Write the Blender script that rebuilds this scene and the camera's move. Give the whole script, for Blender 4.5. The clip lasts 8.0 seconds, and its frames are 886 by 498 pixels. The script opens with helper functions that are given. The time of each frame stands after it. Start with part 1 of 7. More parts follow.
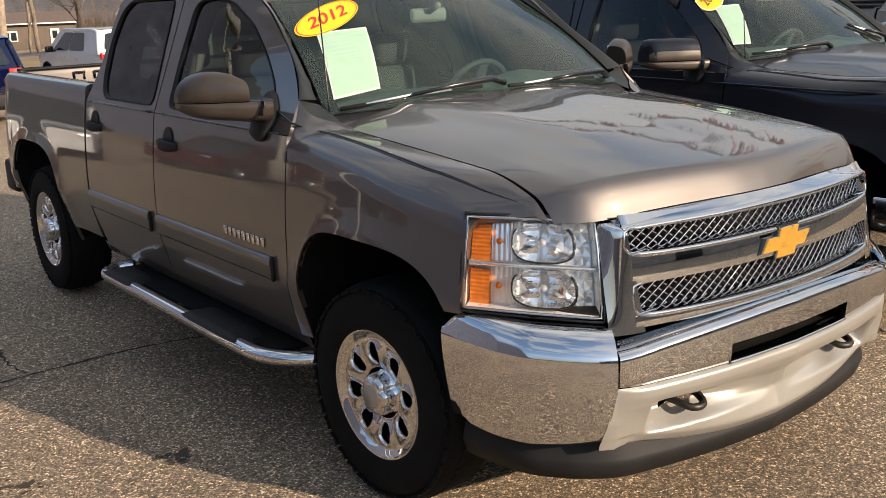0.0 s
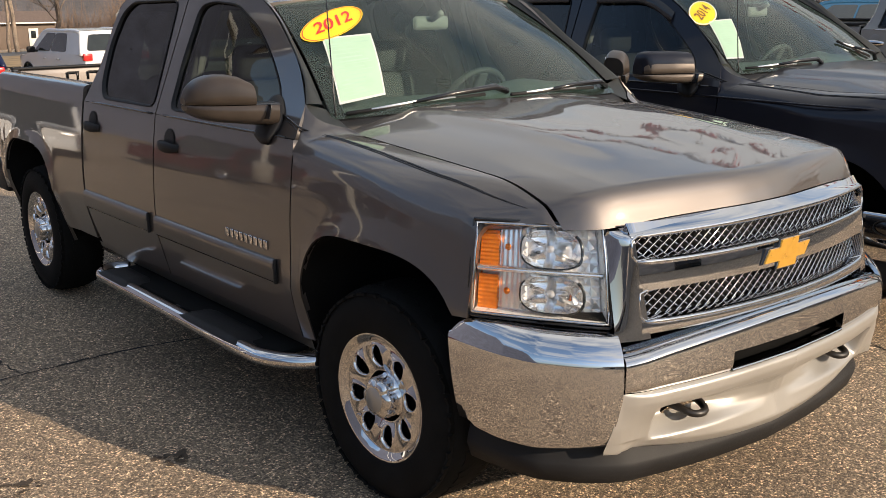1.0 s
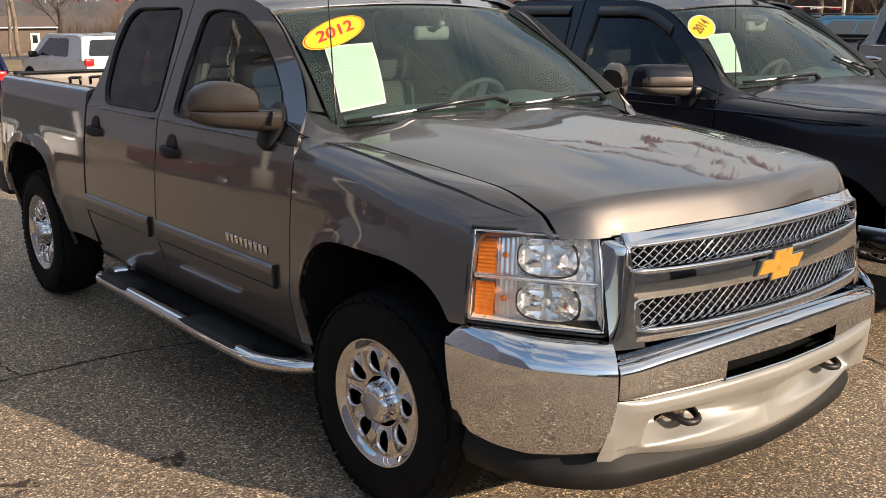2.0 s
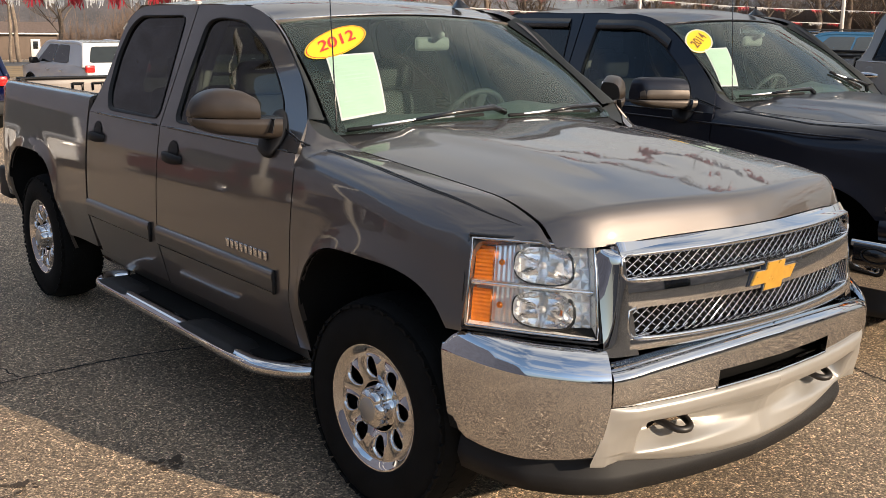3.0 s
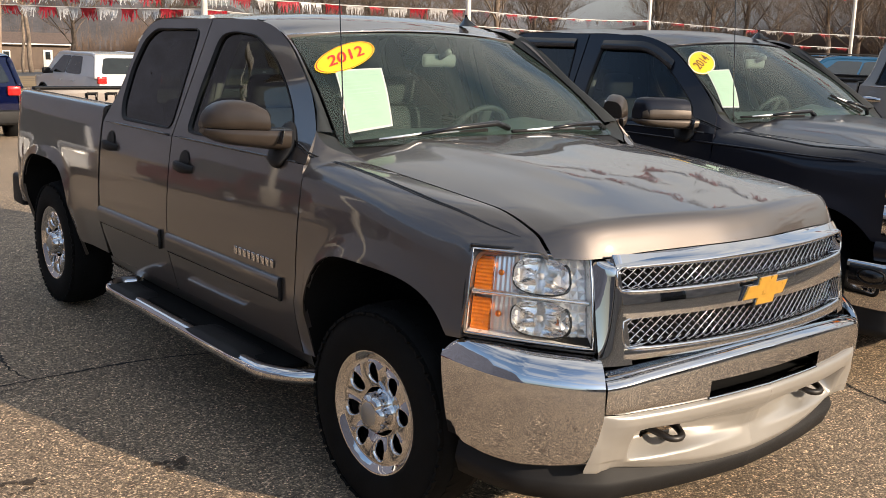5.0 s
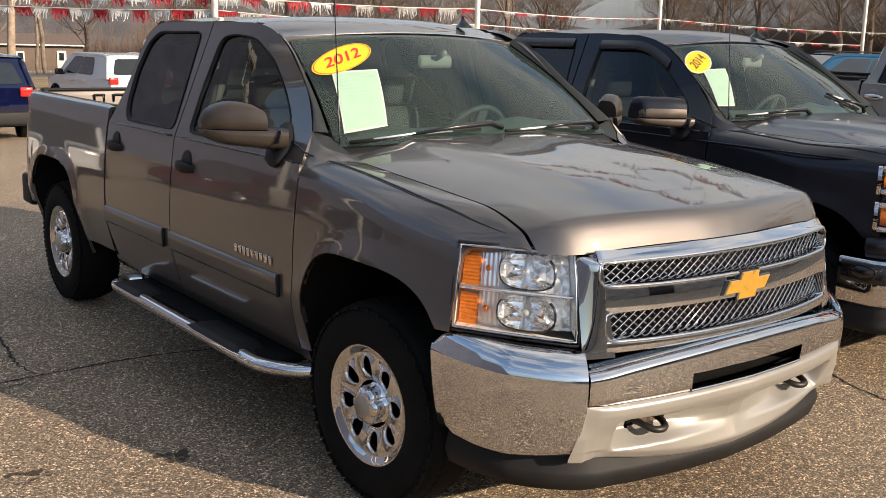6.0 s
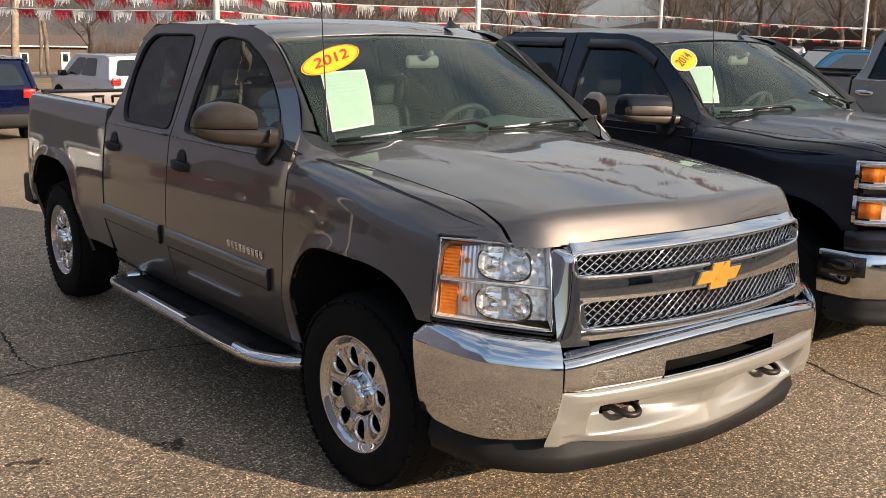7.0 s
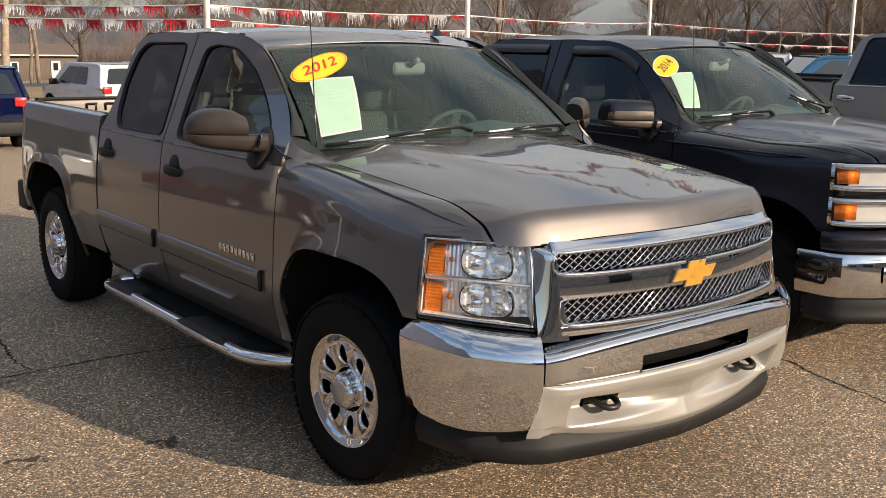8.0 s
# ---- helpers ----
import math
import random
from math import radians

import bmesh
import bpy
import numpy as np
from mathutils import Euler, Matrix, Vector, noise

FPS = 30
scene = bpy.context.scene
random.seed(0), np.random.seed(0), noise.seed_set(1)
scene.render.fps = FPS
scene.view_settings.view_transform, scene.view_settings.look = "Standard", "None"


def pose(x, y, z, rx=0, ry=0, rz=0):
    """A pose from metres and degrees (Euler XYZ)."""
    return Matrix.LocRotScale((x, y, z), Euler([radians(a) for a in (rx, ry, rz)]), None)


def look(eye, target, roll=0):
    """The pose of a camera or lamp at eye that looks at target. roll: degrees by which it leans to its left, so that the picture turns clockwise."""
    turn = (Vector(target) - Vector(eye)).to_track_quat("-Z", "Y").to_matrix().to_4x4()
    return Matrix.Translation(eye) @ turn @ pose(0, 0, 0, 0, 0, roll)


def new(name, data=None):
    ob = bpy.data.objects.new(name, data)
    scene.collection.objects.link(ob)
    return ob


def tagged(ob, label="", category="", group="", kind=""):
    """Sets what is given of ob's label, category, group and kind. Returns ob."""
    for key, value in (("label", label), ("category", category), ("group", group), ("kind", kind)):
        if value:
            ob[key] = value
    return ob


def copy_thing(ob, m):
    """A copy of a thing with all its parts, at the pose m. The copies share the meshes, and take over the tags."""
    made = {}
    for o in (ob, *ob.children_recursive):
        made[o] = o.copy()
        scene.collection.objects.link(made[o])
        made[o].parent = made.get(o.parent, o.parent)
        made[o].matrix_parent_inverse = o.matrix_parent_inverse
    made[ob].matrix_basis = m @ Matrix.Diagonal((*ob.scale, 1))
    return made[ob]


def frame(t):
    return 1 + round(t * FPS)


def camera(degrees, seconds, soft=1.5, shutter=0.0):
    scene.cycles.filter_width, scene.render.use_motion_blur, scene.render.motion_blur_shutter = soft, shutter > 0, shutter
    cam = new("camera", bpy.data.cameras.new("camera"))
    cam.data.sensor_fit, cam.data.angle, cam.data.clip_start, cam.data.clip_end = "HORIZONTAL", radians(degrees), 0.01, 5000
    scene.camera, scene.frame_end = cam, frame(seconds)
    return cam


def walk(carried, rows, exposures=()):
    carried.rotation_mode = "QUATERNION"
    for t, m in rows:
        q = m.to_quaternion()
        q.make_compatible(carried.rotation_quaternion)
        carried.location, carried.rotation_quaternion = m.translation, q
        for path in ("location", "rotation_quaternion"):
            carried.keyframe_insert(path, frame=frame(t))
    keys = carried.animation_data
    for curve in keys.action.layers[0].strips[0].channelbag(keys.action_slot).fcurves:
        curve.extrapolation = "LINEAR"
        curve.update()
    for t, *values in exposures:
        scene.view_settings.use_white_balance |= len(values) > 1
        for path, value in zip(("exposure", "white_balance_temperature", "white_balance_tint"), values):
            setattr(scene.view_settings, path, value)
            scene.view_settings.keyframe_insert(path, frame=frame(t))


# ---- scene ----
cam = camera(47.0, 8.0, soft=0.8)
PATH = [
    (0, (2.768, -2.761, 1.744), (1.222, -1.591, 1.254), -2.1),
    (0.5, (2.733, -2.848, 1.744), (1.211, -1.644, 1.262), -1.2),
    (1, (2.737, -2.862, 1.744), (1.216, -1.653, 1.269), -0.8),
    (1.5, (2.751, -2.872, 1.745), (1.229, -1.661, 1.279), -0.4),
    (3, (2.807, -2.919, 1.745), (1.284, -1.697, 1.309), 0.7),
    (3.5, (2.827, -2.937, 1.746), (1.304, -1.713, 1.32), 1.1),
    (4, (2.842, -2.956, 1.745), (1.318, -1.73, 1.328), 1.5),
    (4.5, (2.863, -2.974, 1.742), (1.335, -1.749, 1.336), 1.7),
    (6, (3.027, -2.972, 1.758), (1.476, -1.776, 1.352), 1.4),
    (6.5, (3.112, -2.991, 1.767), (1.559, -1.798, 1.357), 1.2),
    (7, (3.187, -2.99, 1.77), (1.631, -1.802, 1.361), 1.0),
    (7.5, (3.257, -3.016, 1.771), (1.703, -1.823, 1.369), 0.9),
    (8, (3.307, -3.051, 1.77), (1.758, -1.848, 1.375), 0.8),
]
walk(cam, [(t, look(eye, target, roll)) for t, eye, target, roll in PATH], [(0, 0.61), (2.5, 0.65), (5.5, 0.64), (8, 0.56)])

# ---- light ----
SUN_DIR = Vector((0.947 * 0.94, 0.32 * 0.94, 0.34)).normalized()
world = bpy.data.worlds.new("sky")
scene.world = world
world.use_nodes = True
wn = world.node_tree
sky = wn.nodes.new("ShaderNodeTexSky")
sky.sky_type, sky.sun_disc = "NISHITA", False
sky.sun_elevation = math.asin(SUN_DIR.z)
sky.sun_rotation = math.atan2(SUN_DIR.x, SUN_DIR.y)
sky.air_density, sky.dust_density, sky.ozone_density = 1.0, 1.1, 1.0
tc = wn.nodes.new("ShaderNodeTexCoord")
mp = wn.nodes.new("ShaderNodeMapping")
mp.inputs["Scale"].default_value = (1.0, 1.0, 3.2)
cl = wn.nodes.new("ShaderNodeTexNoise")
cl.inputs["Scale"].default_value, cl.inputs["Detail"].default_value = 2.6, 7.0
cr = wn.nodes.new("ShaderNodeValToRGB")
cr.color_ramp.elements[0].position, cr.color_ramp.elements[1].position = 0.45, 0.70
cm = wn.nodes.new("ShaderNodeMix")
cm.data_type = "RGBA"
cm.inputs[7].default_value = (3.65, 3.62, 3.56, 1)
haze = wn.nodes.new("ShaderNodeMix")
haze.data_type = "RGBA"
haze.inputs[7].default_value = (1.05, 1.07, 1.14, 1)
sep = wn.nodes.new("ShaderNodeSeparateXYZ")
low = wn.nodes.new("ShaderNodeMapRange")
for k, v in (("From Min", 0.02), ("From Max", 0.30), ("To Min", 0.85), ("To Max", 0.0)):
    low.inputs[k].default_value = v
wn.links.new(tc.outputs["Generated"], sep.inputs[0])
wn.links.new(sep.outputs["Z"], low.inputs["Value"])
wn.links.new(low.outputs[0], haze.inputs[0])
wn.links.new(cm.outputs[2], haze.inputs[6])
wn.links.new(tc.outputs["Generated"], mp.inputs[0])
wn.links.new(mp.outputs[0], cl.inputs["Vector"])
bank = wn.nodes.new("ShaderNodeMath")
bank.operation = "MULTIPLY_ADD"
bank.inputs[1].default_value = 0.15
wn.links.new(sep.outputs["Y"], bank.inputs[0])
wn.links.new(cl.outputs["Fac"], bank.inputs[2])
high = wn.nodes.new("ShaderNodeMath")
high.operation = "MULTIPLY_ADD"
high.inputs[1].default_value = 0.09
wn.links.new(sep.outputs["Z"], high.inputs[0])
wn.links.new(bank.outputs[0], high.inputs[2])
wn.links.new(high.outputs[0], cr.inputs[0])
wn.links.new(cr.outputs[0], cm.inputs[0])
wn.links.new(sky.outputs[0], cm.inputs[6])
wn.links.new(haze.outputs[2], wn.nodes["Background"].inputs[0])
wn.nodes["Background"].inputs[1].default_value = 0.158
sun_data = bpy.data.lights.new("sun", "SUN")
sun_data.energy, sun_data.angle, sun_data.color = 4.8, radians(0.53), (1.0, 0.81, 0.61)
sun = new("sun", sun_data)
sun.matrix_world = look(SUN_DIR * 50, (0, 0, 0))


# ---- materials ----
def material(name, color, rough=0.5, metal=0.0, coat=0.0, vary=0.15, scale=8.0, bump=0.0, bump_scale=60.0, fine=0.0):
    """A principled surface whose colour and roughness drift at two scales, with fine relief."""
    m = bpy.data.materials.new(name)
    m.use_nodes = True
    t = m.node_tree
    b = t.nodes["Principled BSDF"]
    b.inputs["Metallic"].default_value = metal
    b.inputs["Coat Weight"].default_value = coat
    b.inputs["Coat Roughness"].default_value = 0.03
    co = t.nodes.new("ShaderNodeTexCoord")
    n1 = t.nodes.new("ShaderNodeTexNoise")
    n1.inputs["Scale"].default_value, n1.inputs["Detail"].default_value = scale, 5.0
    n2 = t.nodes.new("ShaderNodeTexNoise")
    n2.inputs["Scale"].default_value, n2.inputs["Detail"].default_value = bump_scale, 3.0
    for n in (n1, n2):
        t.links.new(co.outputs["Object"], n.inputs["Vector"])
    add = t.nodes.new("ShaderNodeMath")
    add.operation = "MULTIPLY_ADD"
    add.inputs[1].default_value = fine
    t.links.new(n2.outputs["Fac"], add.inputs[0])
    t.links.new(n1.outputs["Fac"], add.inputs[2])
    ramp = t.nodes.new("ShaderNodeValToRGB")
    ramp.color_ramp.elements[0].position, ramp.color_ramp.elements[1].position = 0.3, 0.72 + fine
    ramp.color_ramp.elements[0].color = (*[c * (1 - vary) for c in color], 1)
    ramp.color_ramp.elements[1].color = (*[min(1, c * (1 + vary)) for c in color], 1)
    t.links.new(add.outputs[0], ramp.inputs[0])
    t.links.new(ramp.outputs[0], b.inputs["Base Color"])
    mr = t.nodes.new("ShaderNodeMapRange")
    mr.inputs["To Min"].default_value, mr.inputs["To Max"].default_value = rough * 0.85, min(1, rough * 1.2)
    t.links.new(n1.outputs["Fac"], mr.inputs["Value"])
    t.links.new(mr.outputs[0], b.inputs["Roughness"])
    if bump:
        bp = t.nodes.new("ShaderNodeBump")
        bp.inputs["Strength"].default_value, bp.inputs["Distance"].default_value = bump, 0.004
        t.links.new(n2.outputs["Fac"], bp.inputs["Height"])
        t.links.new(bp.outputs[0], b.inputs["Normal"])
    return m


def glass(name, tint, gloss=0.0, dust_veil=0.0):
    """Thin sheet glass: tinted view through, mirror gloss by Fresnel."""
    m = bpy.data.materials.new(name)
    m.use_nodes = True
    t = m.node_tree
    t.nodes.remove(t.nodes["Principled BSDF"])
    tr, gl, mx, fr = (t.nodes.new("ShaderNode" + k) for k in ("BsdfTransparent", "BsdfGlossy", "MixShader", "Fresnel"))
    tr.inputs[0].default_value = (*tint, 1)
    gl.inputs["Roughness"].default_value = 0.015
    fr.inputs[0].default_value = 1.5 + gloss
    t.links.new(fr.outputs[0], mx.inputs[0])
    t.links.new(tr.outputs[0], mx.inputs[1])
    t.links.new(gl.outputs[0], mx.inputs[2])
    last = mx
    if dust_veil:
        # dust film, coloured teal to paint a pale sheen over the pane
        di, m2 = t.nodes.new("ShaderNodeBsdfDiffuse"), t.nodes.new("ShaderNodeMixShader")
        di.inputs[0].default_value = (0.42, 0.64, 0.58, 1)
        no = t.nodes.new("ShaderNodeTexNoise")
        no.inputs["Scale"].default_value, no.inputs["Detail"].default_value = 3.0, 6.0
        co = t.nodes.new("ShaderNodeTexCoord")
        t.links.new(co.outputs["Object"], no.inputs["Vector"])
        mr = t.nodes.new("ShaderNodeMapRange")
        mr.inputs["To Min"].default_value, mr.inputs["To Max"].default_value = dust_veil * 0.5, dust_veil * 1.5
        t.links.new(no.outputs["Fac"], mr.inputs["Value"])
        t.links.new(mr.outputs[0], m2.inputs[0])
        t.links.new(mx.outputs[0], m2.inputs[1])
        t.links.new(di.outputs[0], m2.inputs[2])
        last = m2
    t.links.new(last.outputs[0], t.nodes["Material Output"].inputs[0])
    return m


def paint(name, color, metal=0.55, rough=0.36):
    m = material(name, color, rough, metal, coat=1.0, vary=0.06, scale=1.5, bump=0.0, bump_scale=900, fine=0.12)
    m.node_tree.nodes["Principled BSDF"].inputs["Specular IOR Level"].default_value = 0.15
    return m


PAINT_GREY = paint("grey_brown_metallic_paint", (0.108, 0.097, 0.092), 0.78, 0.48)
PAINT_GREY.node_tree.nodes["Principled BSDF"].inputs["Coat IOR"].default_value = 1.6
PAINT_BLACK = paint("black_blue_metallic_paint", (0.012, 0.013, 0.02), 0.2, 0.3)
PAINT_BLACK.node_tree.nodes["Principled BSDF"].inputs["Coat Weight"].default_value = 0.5
PAINT_STEEL = paint("steel_grey_paint", (0.27, 0.255, 0.235), 0.4, 0.5)
PAINT_BLUE = paint("dark_blue_paint", (0.0017, 0.0039, 0.0275), 0.0, 0.12)
PAINT_WHITE = paint("white_car_paint", (0.60, 0.61, 0.63), 0.0, 0.2)
PAINT_SKYBLUE = paint("bright_blue_paint", (0.006, 0.06, 0.14), 0.0, 0.12)
CHROME = material("chrome", (0.63, 0.63, 0.64), 0.03, 1.0, vary=0.03, scale=3)
CHROME_WORN = material("chrome_lamp_reflector", (0.94, 0.94, 0.95), 0.38, 1.0, vary=0.05, scale=40)
LAMP_SILVER = material("silvered_lamp_housing", (0.90, 0.90, 0.90), 0.28, 0.35, vary=0.06, scale=60)
LAMP_BOWL = material("mirror_lamp_bowl", (0.95, 0.95, 0.96), 0.05, 0.9, vary=0.03, scale=30)
CHROME_BRIGHT = material("bright_lamp_chrome", (0.95, 0.95, 0.96), 0.12, 0.55, vary=0.03, scale=30)
SILVER = material("satin_silver_paint", (0.39, 0.375, 0.35), 0.33, 0.55, vary=0.05, scale=3)
BLACK_PLASTIC = material("black_plastic", (0.010, 0.010, 0.011), 0.6, vary=0.25, scale=6, bump=0.12, bump_scale=500)
BLACK_GLOSS = material("black_gloss_trim", (0.008, 0.008, 0.009), 0.2, coat=0.4)
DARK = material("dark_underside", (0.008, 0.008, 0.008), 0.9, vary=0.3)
RUBBER = material("tyre_rubber", (0.007, 0.007, 0.007), 0.8, vary=0.35, scale=14, bump=0.25, bump_scale=120)
IRON = material("painted_iron", (0.012, 0.010, 0.009), 0.45, vary=0.3, scale=30, bump=0.2)
GOLD = material("gold_badge", (0.78, 0.42, 0.06), 0.28, 0.6, coat=0.8, vary=0.1, scale=30, bump=0.05, bump_scale=300)
AMBER = material("amber_reflector", (1.0, 0.25, 0.015), 0.45, 0.5, coat=0.6, vary=0.2, scale=50)
BULB = material("frosted_bulb", (0.8, 0.8, 0.82), 0.1, 0.6)
RED_LAMP = material("red_tail_lamp", (0.55, 0.012, 0.012), 0.15, coat=1.0, vary=0.2, scale=30)
for _m, _v in ((RUBBER, 0.12), (DARK, 0.08), (BLACK_PLASTIC, 0.3)):
    _m.node_tree.nodes["Principled BSDF"].inputs["Specular IOR Level"].default_value = _v
GLASS_FRONT = glass("windscreen_glass", (0.56, 0.80, 0.73), dust_veil=0.024)
GLASS_SIDE = glass("side_glass", (0.21, 0.27, 0.25))
GLASS_DARK = glass("privacy_glass", (0.06, 0.065, 0.07))
LENS = glass("clear_lamp_lens", (0.94, 0.95, 0.95))
CABIN_DARK = material("dark_grey_cabin_plastic", (0.022, 0.023, 0.024), 0.7, vary=0.15, bump=0.1)
MIRROR_PLASTIC = material("weathered_mirror_plastic", (0.037, 0.029, 0.024), 0.34, vary=0.1, scale=25)
SCREEN_BORDER = material("black_screen_border", (0.014, 0.016, 0.016), 0.5, vary=0.1)
CAP_DARK = material("satin_dark_mirror_cap", (0.12, 0.10, 0.085), 0.38, 0.4, vary=0.15)
CABIN_DASH = material("grey_dashboard_top", (0.075, 0.088, 0.085), 0.6, vary=0.12, bump=0.1)
CABIN_CLOTH = material("grey_seat_cloth", (0.032, 0.032, 0.032), 0.9, vary=0.25, scale=20, bump=0.3, bump_scale=300)
CABIN_TRIM = material("pale_cabin_trim", (0.17, 0.165, 0.155), 0.7, vary=0.1)
YELLOW = material("yellow_sticker_vinyl", (0.80, 0.52, 0.01), 0.45, vary=0.06, scale=15)
RED_INK = material("red_print", (0.62, 0.02, 0.02), 0.5, vary=0.06)
BROWN_INK = material("brown_print", (0.16, 0.075, 0.02), 0.5, vary=0.06)
PAPER = material("pale_green_paper", (0.33, 0.49, 0.37), 0.75, vary=0.06, scale=12)
PAPER_WHITE = material("white_paper_edge", (0.49, 0.53, 0.50), 0.7, vary=0.04)
GREY_INK = material("faded_grey_print", (0.33, 0.50, 0.385), 0.8, vary=0.1)
POLE_WHITE = material("white_pole_paint", (0.74, 0.74, 0.72), 0.5, vary=0.12, scale=4)
ROPE = material("pale_rope", (0.52, 0.50, 0.48), 0.8, vary=0.15, scale=30)
FRINGE_RED = material("red_foil_fringe", (0.30, 0.008, 0.02), 0.35, 0.15, vary=0.4, scale=25)
FRINGE_WHITE = material("white_foil_fringe", (0.44, 0.44, 0.45), 0.35, 0.15, vary=0.3, scale=25)
FLAG_RED = material("flag_red_cloth", (0.5, 0.02, 0.03), 0.8, vary=0.1)
FLAG_WHITE = material("flag_white_cloth", (0.75, 0.74, 0.72), 0.8, vary=0.08)
FLAG_BLUE = material("flag_blue_cloth", (0.02, 0.03, 0.12), 0.8, vary=0.1)
BARK = material("grey_brown_bark", (0.17, 0.13, 0.10), 0.9, vary=0.4, scale=6, bump=0.8, bump_scale=40)
BARK_PALE = material("pale_bark", (0.30, 0.235, 0.18), 0.9, vary=0.3, scale=4, bump=0.6, bump_scale=30)
BRUSH = material("dry_brush_twigs", (0.13, 0.088, 0.064), 0.95, vary=0.4, scale=3)
GRASS = material("dry_winter_grass", (0.27, 0.19, 0.10), 0.95, vary=0.35, scale=0.5, bump=0.6, bump_scale=12)
ROAD = material("far_road_asphalt", (0.11, 0.105, 0.10), 0.85, vary=0.15, scale=0.6)
HOUSE_WALL = material("tan_house_siding", (0.13, 0.098, 0.078), 0.8, vary=0.12, scale=2)
HOUSE_WHITE = material("white_house_trim", (0.72, 0.70, 0.66), 0.7, vary=0.06)
HOUSE_ROOF = material("brown_shingle_roof", (0.14, 0.10, 0.08), 0.9, vary=0.3, scale=5)
BRICK = material("cream_brick_wall", (0.40, 0.35, 0.30), 0.85, vary=0.3, scale=1.2, bump=0.4, bump_scale=12)
CONCRETE = material("grey_concrete", (0.30, 0.28, 0.25), 0.9, vary=0.2, scale=9, bump=0.3)
PLATE = material("white_plate", (0.72, 0.74, 0.78), 0.4, vary=0.05)


def asphalt():
    """Old parking-lot asphalt: pale and dark stone chips in worn binder, blotches, oil spots."""
    m = bpy.data.materials.new("worn_asphalt")
    m.use_nodes = True
    t = m.node_tree
    b = t.nodes["Principled BSDF"]
    co = t.nodes.new("ShaderNodeTexCoord")

    def tex(kind, scale, detail=3.0):
        n = t.nodes.new(kind)
        n.inputs["Scale"].default_value = scale
        if kind == "ShaderNodeTexNoise":
            n.inputs["Detail"].default_value = detail
        t.links.new(co.outputs["Object"], n.inputs["Vector"])
        return n

    def ramp(src, stops):
        r = t.nodes.new("ShaderNodeValToRGB")
        e = r.color_ramp.elements
        while len(e) < len(stops):
            e.new(0.5)
        for k, (p, c) in zip(e, stops):
            k.position, k.color = p, (*c, 1)
        t.links.new(src, r.inputs[0])
        return r

    def mix(fac, a, c, kind="MIX"):
        x = t.nodes.new("ShaderNodeMix")
        x.data_type, x.blend_type = "RGBA", kind
        for s, v in ((0, fac), (6, a), (7, c)):
            if v is None:
                continue
            if isinstance(v, (int, float)):
                x.inputs[s].default_value = v
            else:
                t.links.new(v, x.inputs[s])
        return x

    chips = tex("ShaderNodeTexVoronoi", 125.0)
    grit = tex("ShaderNodeTexVoronoi", 240.0)
    blot = tex("ShaderNodeTexNoise", 0.7, 6.0)
    mid = tex("ShaderNodeTexNoise", 7.0, 5.0)
    rough_chips = tex("ShaderNodeTexNoise", 70.0, 3.0)
    shift = mix(0.02, None, rough_chips.outputs["Color"], "ADD")
    t.links.new(co.outputs["Object"], shift.inputs[6])
    for n in (chips, grit):
        t.links.new(shift.outputs[2], n.inputs["Vector"])
    stone = ramp(chips.outputs["Color"], [(0.18, (0.014, 0.012, 0.011)), (0.48, (0.060, 0.051, 0.043)), (0.72, (0.18, 0.150, 0.119)), (0.92, (0.62, 0.53, 0.43))])
    edge = ramp(chips.outputs["Distance"], [(0.30, (1, 1, 1)), (0.66, (0.42, 0.40, 0.38))])
    small = ramp(grit.outputs["Color"], [(0.2, (0.05, 0.044, 0.04)), (0.85, (0.24, 0.20, 0.165))])
    a = mix(0.36, stone.outputs[0], small.outputs[0])
    a = mix(1.0, a.outputs[2], edge.outputs[0], "MULTIPLY")
    wear = ramp(blot.outputs["Fac"], [(0.3, (0.82, 0.80, 0.78)), (0.7, (1.18, 1.15, 1.1))])
    a = mix(1.0, a.outputs[2], wear.outputs[0], "MULTIPLY")
    spots = ramp(mid.outputs["Fac"], [(0.27, (0.45, 0.42, 0.4)), (0.36, (1, 1, 1))])
    a = mix(1.0, a.outputs[2], spots.outputs[0], "MULTIPLY")
    gain = mix(1.0, a.outputs[2], None, "MULTIPLY")
    gain.inputs[7].default_value = (3.3, 3.08, 2.68, 1)
    t.links.new(gain.outputs[2], b.inputs["Base Color"])
    b.inputs["Roughness"].default_value = 0.82
    h = t.nodes.new("ShaderNodeMath")
    h.operation = "MULTIPLY_ADD"
    h.inputs[1].default_value = -1.0
    t.links.new(chips.outputs["Distance"], h.inputs[0])
    t.links.new(stone.outputs[0], h.inputs[2])
    bp = t.nodes.new("ShaderNodeBump")
    bp.inputs["Strength"].default_value, bp.inputs["Distance"].default_value = 0.85, 0.005
    t.links.new(h.outputs[0], bp.inputs["Height"])
    t.links.new(bp.outputs[0], b.inputs["Normal"])
    return m


ASPHALT = asphalt()
STAIN = material("oil_stained_asphalt", (0.055, 0.038, 0.024), 0.8, vary=0.6, scale=90)
CRACK = material("dark_crack_filler", (0.012, 0.011, 0.01), 0.9, vary=0.4, scale=40)


# ---- mesh helpers ----
WARP = [None]


